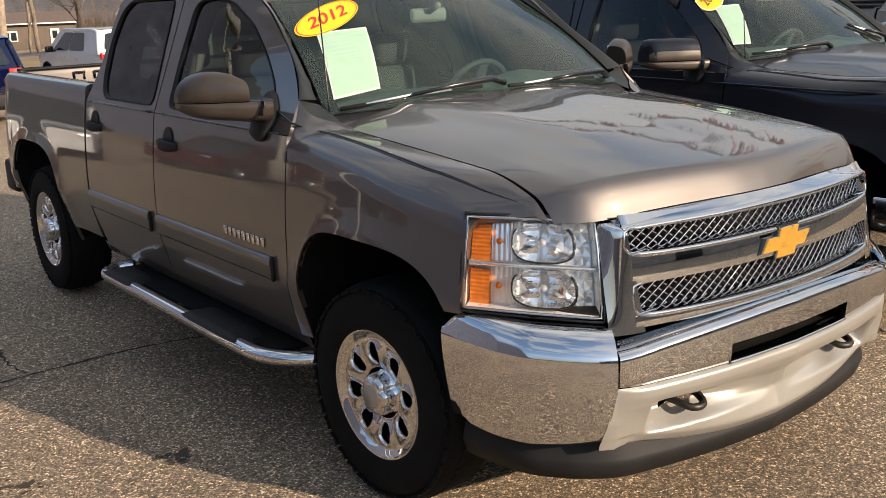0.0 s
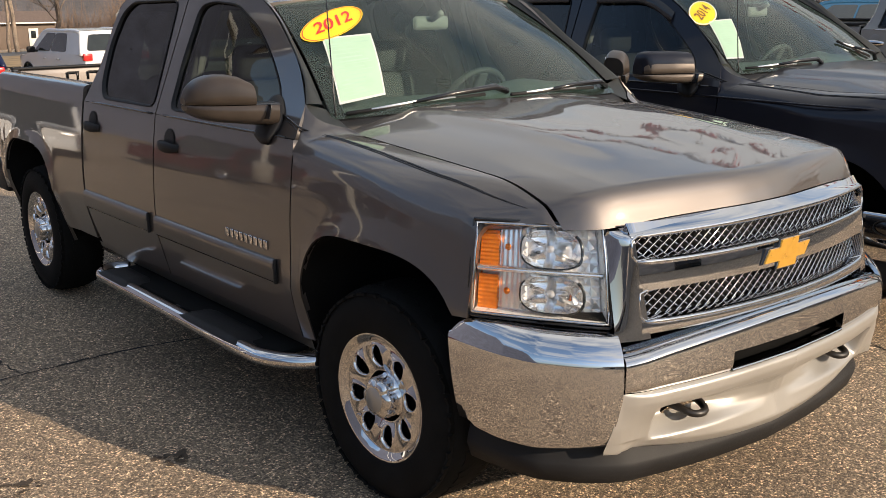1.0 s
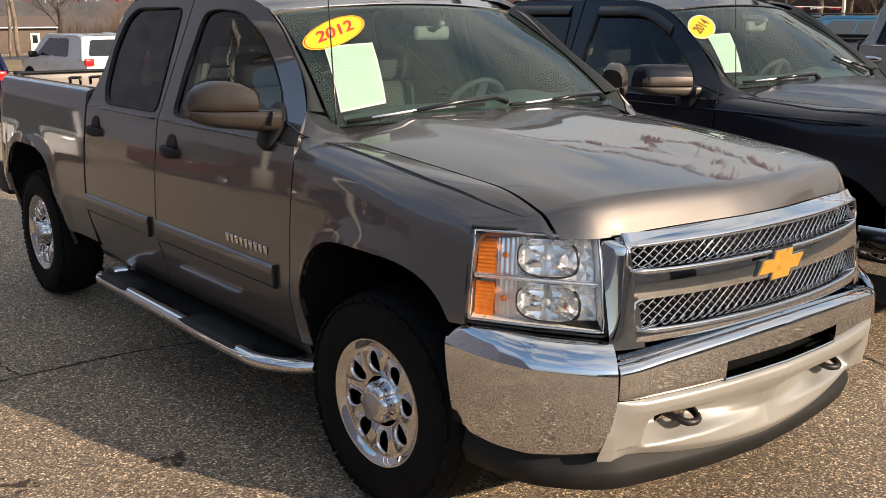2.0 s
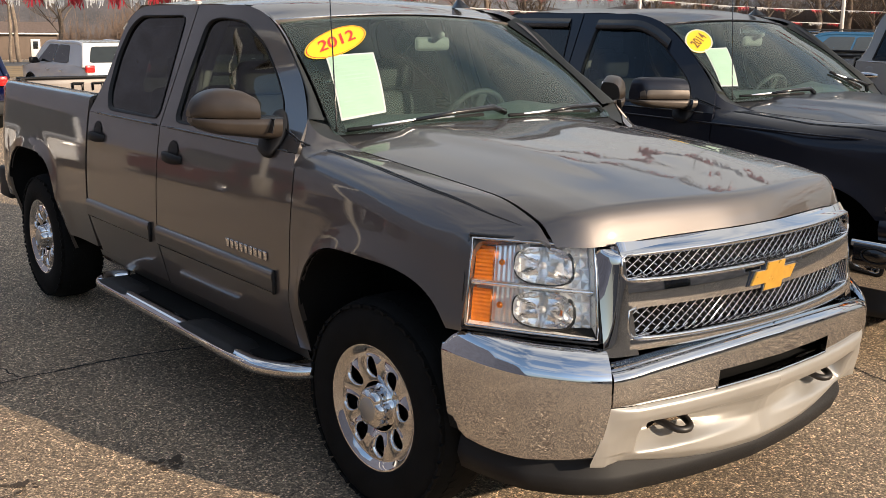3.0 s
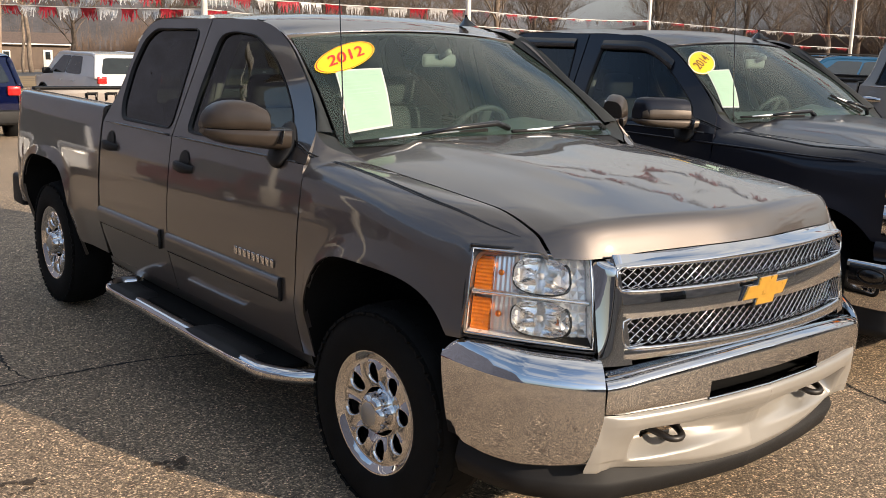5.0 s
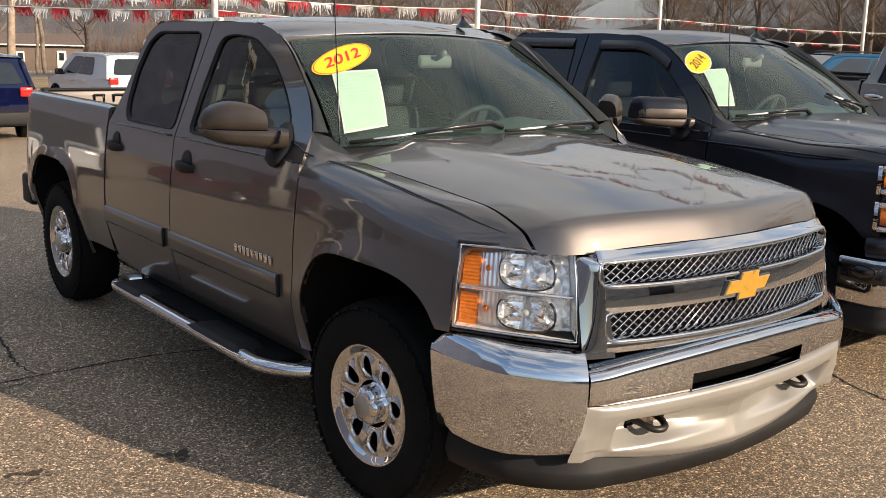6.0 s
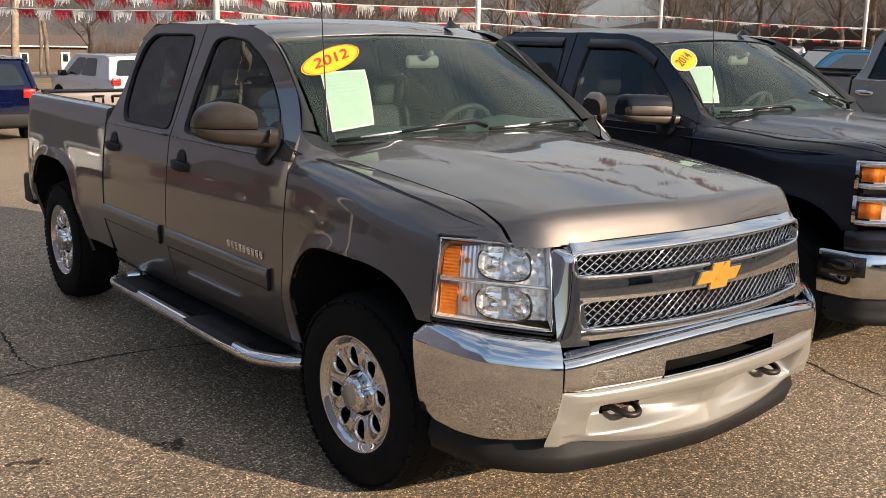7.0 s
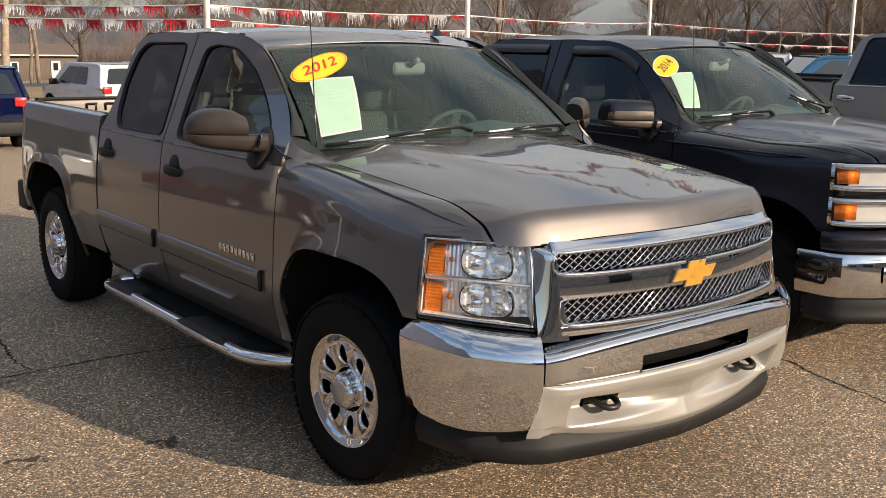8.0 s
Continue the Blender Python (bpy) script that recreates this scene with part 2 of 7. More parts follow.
def part(name, bm, mat, parent=None, label="", smooth=True):
    """Links a bmesh as one mesh object under a thing or part."""
    if WARP[0]:
        for v in bm.verts:
            v.co = WARP[0](v.co)
    for f in bm.faces:
        f.smooth = smooth
    if mat.name.endswith(("_glass", "_lens")):
        bm.normal_update()
        for f in bm.faces:
            if f.normal.dot(f.calc_center_median() - Vector((-1.5, 0, 1.2))) < 0:
                f.normal_flip()
    me = bpy.data.meshes.new(name)
    bm.to_mesh(me)
    bm.free()
    me.materials.append(mat)
    ob = new(name, me)
    if parent:
        ob.parent = parent
    if label:
        ob["label"] = label
    return ob


def group_base(name, label, category, group="", kind=""):
    return tagged(new(name), label, category, group, kind)


def grid(rows, bm=None, loop=False):
    """Faces between rows of points."""
    bm = bm or bmesh.new()
    vs = [[bm.verts.new(p) for p in r] for r in rows]
    for a, b in zip(vs, vs[1:]):
        n = len(a)
        for k in range(n if loop else n - 1):
            q = [a[k], a[(k + 1) % n], b[(k + 1) % n], b[k]]
            try:
                bm.faces.new(q)
            except ValueError:
                pass
    return bm


def flange(bm, center, depth=0.02):
    """Turns the free edges of a panel inwards, so that it shows thickness."""
    bm.normal_update()
    free = [e for e in bm.edges if e.is_boundary]
    nrm = {}
    for e in free:
        for v in e.verts:
            n = v.normal.copy()
            if n.dot(v.co - Vector(center)) < 0:
                n = -n
            nrm[v] = n
        e.smooth = False
    res = bmesh.ops.extrude_edge_only(bm, edges=free)
    new_verts = [g for g in res["geom"] if isinstance(g, bmesh.types.BMVert)]
    old = {v: min(nrm, key=lambda o: (o.co - v.co).length_squared) for v in new_verts} if len(new_verts) < 120 else None
    if old is None:
        keys = {tuple(round(c, 5) for c in o.co): o for o in nrm}
        old = {v: keys[tuple(round(c, 5) for c in v.co)] for v in new_verts}
    for v, o in old.items():
        v.co = v.co - nrm[o] * depth
    return bm


def box(c, s, bevel=0.0, bm=None, seg=2, rot=None):
    bm = bm or bmesh.new()
    vs = bmesh.ops.create_cube(bm, size=1)["verts"]
    if bevel:
        es = list({e for v in vs for e in v.link_edges})
        for v in vs:
            v.co = Vector((v.co.x * s[0], v.co.y * s[1], v.co.z * s[2]))
        out = bmesh.ops.bevel(bm, geom=es, offset=bevel, segments=seg, profile=0.5, affect="EDGES")
        vs = list({v for v in vs if v.is_valid} | {v for v in out["verts"]})
    else:
        for v in vs:
            v.co = Vector((v.co.x * s[0], v.co.y * s[1], v.co.z * s[2]))
    for v in vs:
        if rot:
            v.co = rot @ v.co
        v.co += Vector(c)
    return bm


def tube(pts, r, seg=8, bm=None, flat=1.0, cap=True):
    """A round bar along points; r a number or one for each point; flat squashes it in z."""
    bm = bm or bmesh.new()
    pts = [Vector(p) for p in pts]
    rings = []
    for k, p in enumerate(pts):
        d = (pts[min(k + 1, len(pts) - 1)] - pts[max(k - 1, 0)]).normalized()
        up = Vector((0, 0, 1)) if abs(d.z) < 0.95 else Vector((1, 0, 0))
        s = d.cross(up).normalized()
        u = s.cross(d)
        rad = r[k] if isinstance(r, (list, tuple)) else r
        rings.append([bm.verts.new(p + s * (math.cos(a) * rad) + u * (math.sin(a) * rad * flat)) for a in (2 * math.pi * j / seg for j in range(seg))])
    for a, b in zip(rings, rings[1:]):
        for j in range(seg):
            bm.faces.new((a[j], a[(j + 1) % seg], b[(j + 1) % seg], b[j]))
    if cap and seg > 2:
        bm.faces.new(rings[0][::-1])
        bm.faces.new(rings[-1])
    return bm


def smooth_line(pts, n):
    """Catmull-Rom through points, n samples for each span."""
    p = [Vector(q) for q in pts]
    p = [p[0] * 2 - p[1]] + p + [p[-1] * 2 - p[-2]]
    out = []
    for k in range(1, len(p) - 2):
        a, b, c, d = p[k - 1], p[k], p[k + 1], p[k + 2]
        for j in range(n):
            t = j / n
            out.append(0.5 * ((2 * b) + (c - a) * t + (2 * a - 5 * b + 4 * c - d) * t * t + (3 * b - a - 3 * c + d) * t ** 3))
    out.append(p[-2])
    return out


def lerp_table(table, x):
    xs = [r[0] for r in table]
    return float(np.interp(x, xs, [r[1] for r in table]))


def smooth_table(table):
    """A smooth function of one variable through table rows."""
    xs = np.array([r[0] for r in table], float)
    ys = np.array([r[1] for r in table], float)
    ms = np.gradient(ys, xs)

    def value(x):
        x = min(max(x, xs[0]), xs[-1])
        k = min(int(np.searchsorted(xs, x, side="right")) - 1, len(xs) - 2)
        k = max(k, 0)
        h = xs[k + 1] - xs[k]
        t = (x - xs[k]) / h
        return float((2 * t ** 3 - 3 * t * t + 1) * ys[k] + (t ** 3 - 2 * t * t + t) * h * ms[k] + (-2 * t ** 3 + 3 * t * t) * ys[k + 1] + (t ** 3 - t * t) * h * ms[k + 1])

    return value


def revolve(profile, center, axis, seg=48, bm=None, close=False):
    """Turns (radius, along) pairs round an axis through center ('x' or 'y')."""
    bm = bm or bmesh.new()
    rings = []
    for r, a in profile:
        ring = []
        for j in range(seg):
            t = 2 * math.pi * j / seg
            if axis == "y":
                p = (center[0] + r * math.cos(t), center[1] + a, center[2] + r * math.sin(t))
            else:
                p = (center[0] + a, center[1] + r * math.cos(t), center[2] + r * math.sin(t))
            ring.append(bm.verts.new(p))
        rings.append(ring)
    for a, b in zip(rings, rings[1:] + ([rings[0]] if close else [])):
        for j in range(seg):
            bm.faces.new((a[j], a[(j + 1) % seg], b[(j + 1) % seg], b[j]))
    return bm


def resample(pts, n, closed=True):
    """n points at even steps along a polyline."""
    p = [Vector(q) for q in pts]
    if closed:
        p.append(p[0])
    d = [0.0]
    for a, b in zip(p, p[1:]):
        d.append(d[-1] + (b - a).length)
    out = []
    k = 0
    for j in range(n):
        s = d[-1] * j / (n if closed else n - 1)
        while k < len(d) - 2 and d[k + 1] < s:
            k += 1
        out.append(p[k].lerp(p[k + 1], (s - d[k]) / max(d[k + 1] - d[k], 1e-9)))
    return out


def rounded(pts, r, n=5):
    """Polygon (2D) with its corners rounded."""
    out = []
    m = len(pts)
    for k in range(m):
        p, a, b = Vector(pts[k]), Vector(pts[k - 1]), Vector(pts[(k + 1) % m])
        u, v = (a - p), (b - p)
        c = min(r, u.length * 0.45, v.length * 0.45)
        s, e = p + u.normalized() * c, p + v.normalized() * c
        for j in range(n + 1):
            t = j / n
            out.append(s.lerp(p, t).lerp(p.lerp(e, t), t))
    return out


def text_mesh(word, size, depth=0.0, shear=0.0, bold=0.0):
    """Mesh of letters in the built-in font, centred, in the xy plane."""
    cu = bpy.data.curves.new("writing", "FONT")
    cu.body, cu.size, cu.extrude, cu.shear, cu.offset = word, size, depth, shear, bold
    cu.align_x, cu.align_y = "CENTER", "CENTER"
    ob = new("writing", cu)
    bpy.context.view_layer.update()
    me = bpy.data.meshes.new_from_object(ob.evaluated_get(bpy.context.evaluated_depsgraph_get()))
    bm = bmesh.new()
    bm.from_mesh(me)
    bpy.data.objects.remove(ob)
    return bm


# ---- pickup body shape (x forward from the front axle, y to the left, z up) ----
AXLE_BACK = -3.645
CAB_BACK, BED_END = -2.70, -4.40
GAP_B, GAP_F = -1.77, -0.525


def arch_z(dx):
    """Height of the wheel opening at dx before the axle."""
    w, n = (0.47, 3.0) if dx > 0 else (0.455, 4.2)
    u = min(abs(dx) / w, 1.0)
    return 0.40 + 0.555 * (1 - u ** n) ** (1 / n)


def soft_clamp(u):
    """u held between 0 and 1 with rounded corners."""
    return 0.5 * (math.sqrt(u * u + 0.012) + u) - 0.5 * (math.sqrt((u - 1) ** 2 + 0.012) + u - 1)


def side_y(x, z):
    """Half width of the body side."""
    if z < 0.7:
        y = 1.0 - 0.25 * (0.7 - z)
    elif z < 0.8:
        y = 1.0
    else:
        y = 1.0 - 0.19 * (z - 0.8) ** 2
    if z > 1.25 and CAB_BACK < x < GAP_F:
        y = 0.9615 - 0.40 * (z - 1.25)
        y -= 0.11 * soft_clamp((x + 1.35) / 0.75) * soft_clamp((z - 1.25) / 0.28)
    for ax in (0.0, AXLE_BACK):
        r = math.hypot((x - ax) * 0.97, z - 0.42)
        y += 0.016 * math.exp(-((r - 0.53) / 0.07) ** 2) * (1 if z > 0.45 else 0)
    if x > 0:
        y -= (0.05 + 0.12 * max(0, z - 0.82)) * (x / 0.46) ** 2
    if x < -4.2:
        y -= 0.10 * ((-4.2 - x) / 0.2) ** 2
    return y


FRONT_X = smooth_table([(0, 0.855), (0.13, 0.848), (0.27, 0.826), (0.5, 0.783), (0.64, 0.752), (0.70, 0.730), (0.77, 0.668), (0.82, 0.585), (0.86, 0.52), (0.89, 0.470), (0.92, 0.448), (0.95, 0.42)])


hood_edge = smooth_table([(-0.6, 0.77), (0.2, 0.765), (0.42, 0.768), (0.56, 0.772), (0.65, 0.772), (0.72, 0.770), (0.80, 0.765)])


NOSE_Z = smooth_table([(0, 1.103), (0.27, 1.100), (0.5, 1.093), (0.66, 1.082), (0.77, 1.083), (1.0, 1.083)])


def hood_z(x, y):
    """Height of bonnet and wing tops."""
    y = abs(y)
    e = hood_edge(x)
    z = 1.232 - 0.078 * (x - 0.03)
    crown = lerp_table([(-0.6, 0.062), (0.2, 0.072), (0.6, 0.06), (0.8, 0.045)], x)
    if y < e:
        z += crown * (1 - (y / e) ** 3.2)
        z += 0.012 * (1 / (1 + math.exp((y - 0.42 - 0.1 * (0.3 - x)) / 0.018))) * min(1, max(0, (0.62 - x) / 0.25))
    else:
        z += -0.01 * ((y - e) / 0.2)
    # steep nose that rolls softly over into the gentle climb
    d = max(0.0, FRONT_X(y) - x)
    k = min(1.0, d / 0.07)
    rise = lerp_table([(0.0, 0.104), (0.5, 0.110), (0.62, 0.118), (0.70, 0.100), (0.77, 0.050), (0.85, 0.02), (0.95, 0.012)], y)
    climb = lerp_table([(0.0, 0.16), (0.64, 0.20), (0.77, 0.46), (0.9, 0.36)], y)
    cap = NOSE_Z(y) + rise * (1 - (1 - k) ** 2.0) + climb * max(0, d - 0.03)
    soft = 0.055
    h = max(0.0, soft - abs(z - cap)) / soft
    return min(z, cap) - h * h * soft / 4


SEAM_Y = smooth_table([(-0.56, 0.90), (-0.43, 0.866), (-0.234, 0.858), (0.02, 0.864), (0.241, 0.862), (0.411, 0.840), (0.557, 0.805)])
WING_Z0 = smooth_table([(-0.53, 1.195), (-0.2, 1.15), (0.1, 1.10), (0.3, 1.06), (0.46, 1.03)])


def wing_point(x, t):
    """The wing's shoulder: t 0 where it leaves the upright side, 1 at the bonnet's edge."""
    xs = min(x, 0.455)
    z0 = WING_Z0(xs)
    yi = hood_edge(x) + 0.004
    p0 = Vector((side_y(xs, z0), z0))
    p2 = Vector((yi, hood_z(x, yi)))
    c = Vector((side_y(xs, z0) - 0.02 - 0.03 * min(1, max(0, (x + 0.1) / 0.5)), p2.y - 0.004 + 0.016 * min(1, max(0, (0.2 - x) / 0.6))))
    q = p0.lerp(c, t).lerp(c.lerp(p2, t), t)
    d = max(0.0, FRONT_X(q.x) - x)
    cap = NOSE_Z(q.x) + 0.03 * min(1, d / 0.06) + 0.46 * max(0, d - 0.03)
    soft = 0.03
    h = max(0.0, soft - abs(q.y - cap)) / soft
    z = min(q.y, cap) - h * h * soft / 4
    return q.x, z + (p2.y - z) * t ** 6


def cab_window(front, square=False):
    if square and not front:
        o = [(-1.805, 1.278), (-1.86, 1.775), (-2.43, 1.77), (-2.475, 1.73), (-2.51, 1.50), (-2.545, 1.278)]
        r = 0.02
    elif front:
        o = [(-1.632, 1.278), (-1.645, 1.50), (-1.625, 1.735), (-1.50, 1.755), (-1.292, 1.742), (-1.092, 1.645), (-0.935, 1.52), (-0.775, 1.401), (-0.70, 1.28)]
        r = 0.05
    else:
        o = [(-1.805, 1.278), (-1.86, 1.762), (-2.40, 1.76), (-2.505, 1.70), (-2.548, 1.55), (-2.515, 1.36), (-2.44, 1.275)]
        r = 0.05
    return [Vector((p.x, 0, p.y)) for p in rounded(o, r, 4)]


def on_side(p, s, out=0.0):
    return Vector((p.x, s * (side_y(p.x, p.z) + out), p.z))


def door(root, s, front, paint_mat, style):
    """One door: lower skin, window frame, glass, seals, handle, moulding."""
    x0, x1 = (GAP_B + 0.005, GAP_F - 0.004) if front else (CAB_BACK + 0.012, GAP_B - 0.005)
    dname = "front_door" if front else "rear_door"
    zs = np.linspace(0.49, 1.25, 26)
    rows = []
    for x in np.linspace(x0, x1, 22):
        rows.append([(x + (0.03 * (0.62 - z) / 0.1 if (z < 0.62 and not front and x < -2.6) else 0), s * side_y(x, z), z) for z in zs])
    body = part(dname, flange(grid(rows), ((x0 + x1) / 2, 0, 0.9), 0.03), paint_mat, root)
    # window frame
    if front:
        o = [(x0, 1.252), (x0, 1.808), *[(p.x, p.z) for p in smooth_line([(-1.36, 0, 1.807), (-1.26, 0, 1.795), (-1.15, 0, 1.764), (-1.012, 0, 1.690), (-0.80, 0, 1.532), (-0.585, 0, 1.366)], 5)], (x1, 1.252)]
    else:
        o = [(x1, 1.252), (x1, 1.808), *[(p.x, p.z) for p in smooth_line([(-2.34, 0, 1.807), (-2.44, 0, 1.796), (-2.53, 0, 1.755), (-2.582, 0, 1.66), (-2.602, 0, 1.45), (-2.652, 0, 1.33)], 5)], (x0, 1.252)]
    outer = [Vector((p.x, 0, p.y)) for p in rounded(o, 0.008, 2)]
    inner = cab_window(front, style == "steel")
    n = 96
    cx, cz = sum(p.x for p in inner) / len(inner), sum(p.z for p in inner) / len(inner)

    def by_angle(loop):
        out = []
        fine = resample(loop, 900)
        angs = [math.atan2((p.z - cz) * 2.0, p.x - cx) for p in fine]
        for j in range(n):
            a = -math.pi + 2 * math.pi * (j + 0.5) / n
            k = min(range(len(fine)), key=lambda q: abs((angs[q] - a + math.pi) % (2 * math.pi) - math.pi))
            out.append(fine[k])
        return out

    po, pi = by_angle(outer), by_angle(inner)
    for cnr in o:
        c3 = Vector((cnr[0], 0, cnr[1]))
        if cnr[1] < 1.26 or cnr == o[1]:
            po[min(range(n), key=lambda q: (po[q] - c3).length)] = c3
    rows = [[on_side(a.lerp(b, t), s) for a, b in zip(po, pi)] for t in (0, 0.33, 0.66, 1)]
    part("window_frame", flange(grid(rows, loop=True), (cx, 0, 1.4), 0.03), paint_mat, body)
    seal_o = [a.lerp(b, 0.86) for a, b in zip(po, pi)]
    bm = grid([[on_side(p, s, o2) for p, o2 in zip(ring, [ov] * n)] for ring, ov in (([a.lerp(b, -0.0) for a, b in zip(pi, pi)], 0.004), ([p + (Vector((cx, 0, cz)) - p).normalized() * 0.006 for p in pi], 0.006), ([p + (Vector((cx, 0, cz)) - p).normalized() * 0.013 for p in pi], -0.004), ([p + (Vector((cx, 0, cz)) - p).normalized() * 0.015 for p in pi], -0.016))], loop=True)
    part("window_seal", bm, BLACK_PLASTIC, body, "black rubber window seal")
    # glass pane
    gi = [p + (Vector((cx, 0, cz)) - p).normalized() * 0.012 for p in pi]
    bm = grid([[on_side(Vector((cx, 0, cz)).lerp(p, t), s, -0.011) for p in gi] for t in (0.02, 0.2, 0.4, 0.6, 0.8, 1.0)], loop=True)
    part("window_glass", bm, GLASS_SIDE if front else GLASS_DARK, body, "tinted side glass")
    # belt seal
    bx0, bx1 = (x0 + 0.09, -0.60) if front else (x0 + 0.12, x1 - 0.03)
    bm = tube([(x, s * (side_y(x, 1.2525) + 0.002), 1.2525) for x in np.linspace(bx0, bx1, 12)], 0.006, 6)
    part("belt_seal", bm, CHROME if style == "steel" else BLACK_GLOSS, body, "chrome belt strip" if style == "steel" else "black belt seal")
    if style != "steel":
        # body-side moulding
        mx0, mx1 = (-1.825, -0.64) if front else (CAB_BACK + 0.02, -1.845)
        if front:
            mx0 = GAP_B + 0.012
        rows = []
        for x in np.linspace(mx0, mx1, 14):
            rows.append([(x, s * (side_y(x, z) + o2), z) for z, o2 in ((0.686, 0.0), (0.688, 0.009), (0.70, 0.014), (0.742, 0.016), (0.752, 0.019), (0.772, 0.016), (0.780, 0.008), (0.782, 0.0))])
        bm = grid(rows)
        for r in (rows[0], rows[-1]):
            bm.faces.new([bm.verts.new(p) for p in r])
        part("side_moulding", bm, paint_mat, body, "body-coloured side moulding")
        ex = mx1 if front else mx1
        part("moulding_end", box((ex + 0.004, s * (side_y(ex, 0.735) + 0.008), 0.735), (0.012, 0.016, 0.098), 0.004), BLACK_PLASTIC, body)
    # handle with its cup
    hx, hz = ((-1.60, 1.125) if front else (-2.545, 1.135))
    hm = CHROME if style == "steel" else (BLACK_PLASTIC if style == "grey" else PAINT_BLACK)
    bm = bmesh.new()
    for sgn in (1,):
        rows = []
        for k in range(13):
            t = k / 12
            x = hx - 0.10 + 0.20 * t
            bulge = 0.034 * math.sin(math.pi * min(1, max(0, t))) ** 0.55 + 0.004
            h = 0.021 * (0.75 + 0.5 * math.sin(math.pi * t))
            rows.append([(x, s * (side_y(x, hz) + bulge - (0.012 if abs(a) == 2 else 0)), hz + h * a / 2 - 0.008 * t) for a in (-2, -1.4, 0, 1.4, 2)])
        grid(rows, bm)
    handle = part("door_handle", bm, hm, body, "black pull handle" if style == "grey" else "pull handle")
    bm = bmesh.new()
    rows = []
    for r, dep in ((0.062, 0.0015), (0.052, 0.003), (0.04, 0.0035), (0.001, 0.004)):
        rows.append([(hx + 0.005 + r * 0.85 * math.cos(a), s * (side_y(hx, hz + r * math.sin(a)) + dep), hz + 0.026 + r * 0.8 * math.sin(a)) for a in np.linspace(0, 2 * math.pi, 25)[:-1]])
    part("handle_cup", grid(rows, loop=True), paint_mat if style != "grey" else BLACK_PLASTIC, handle)
    return body


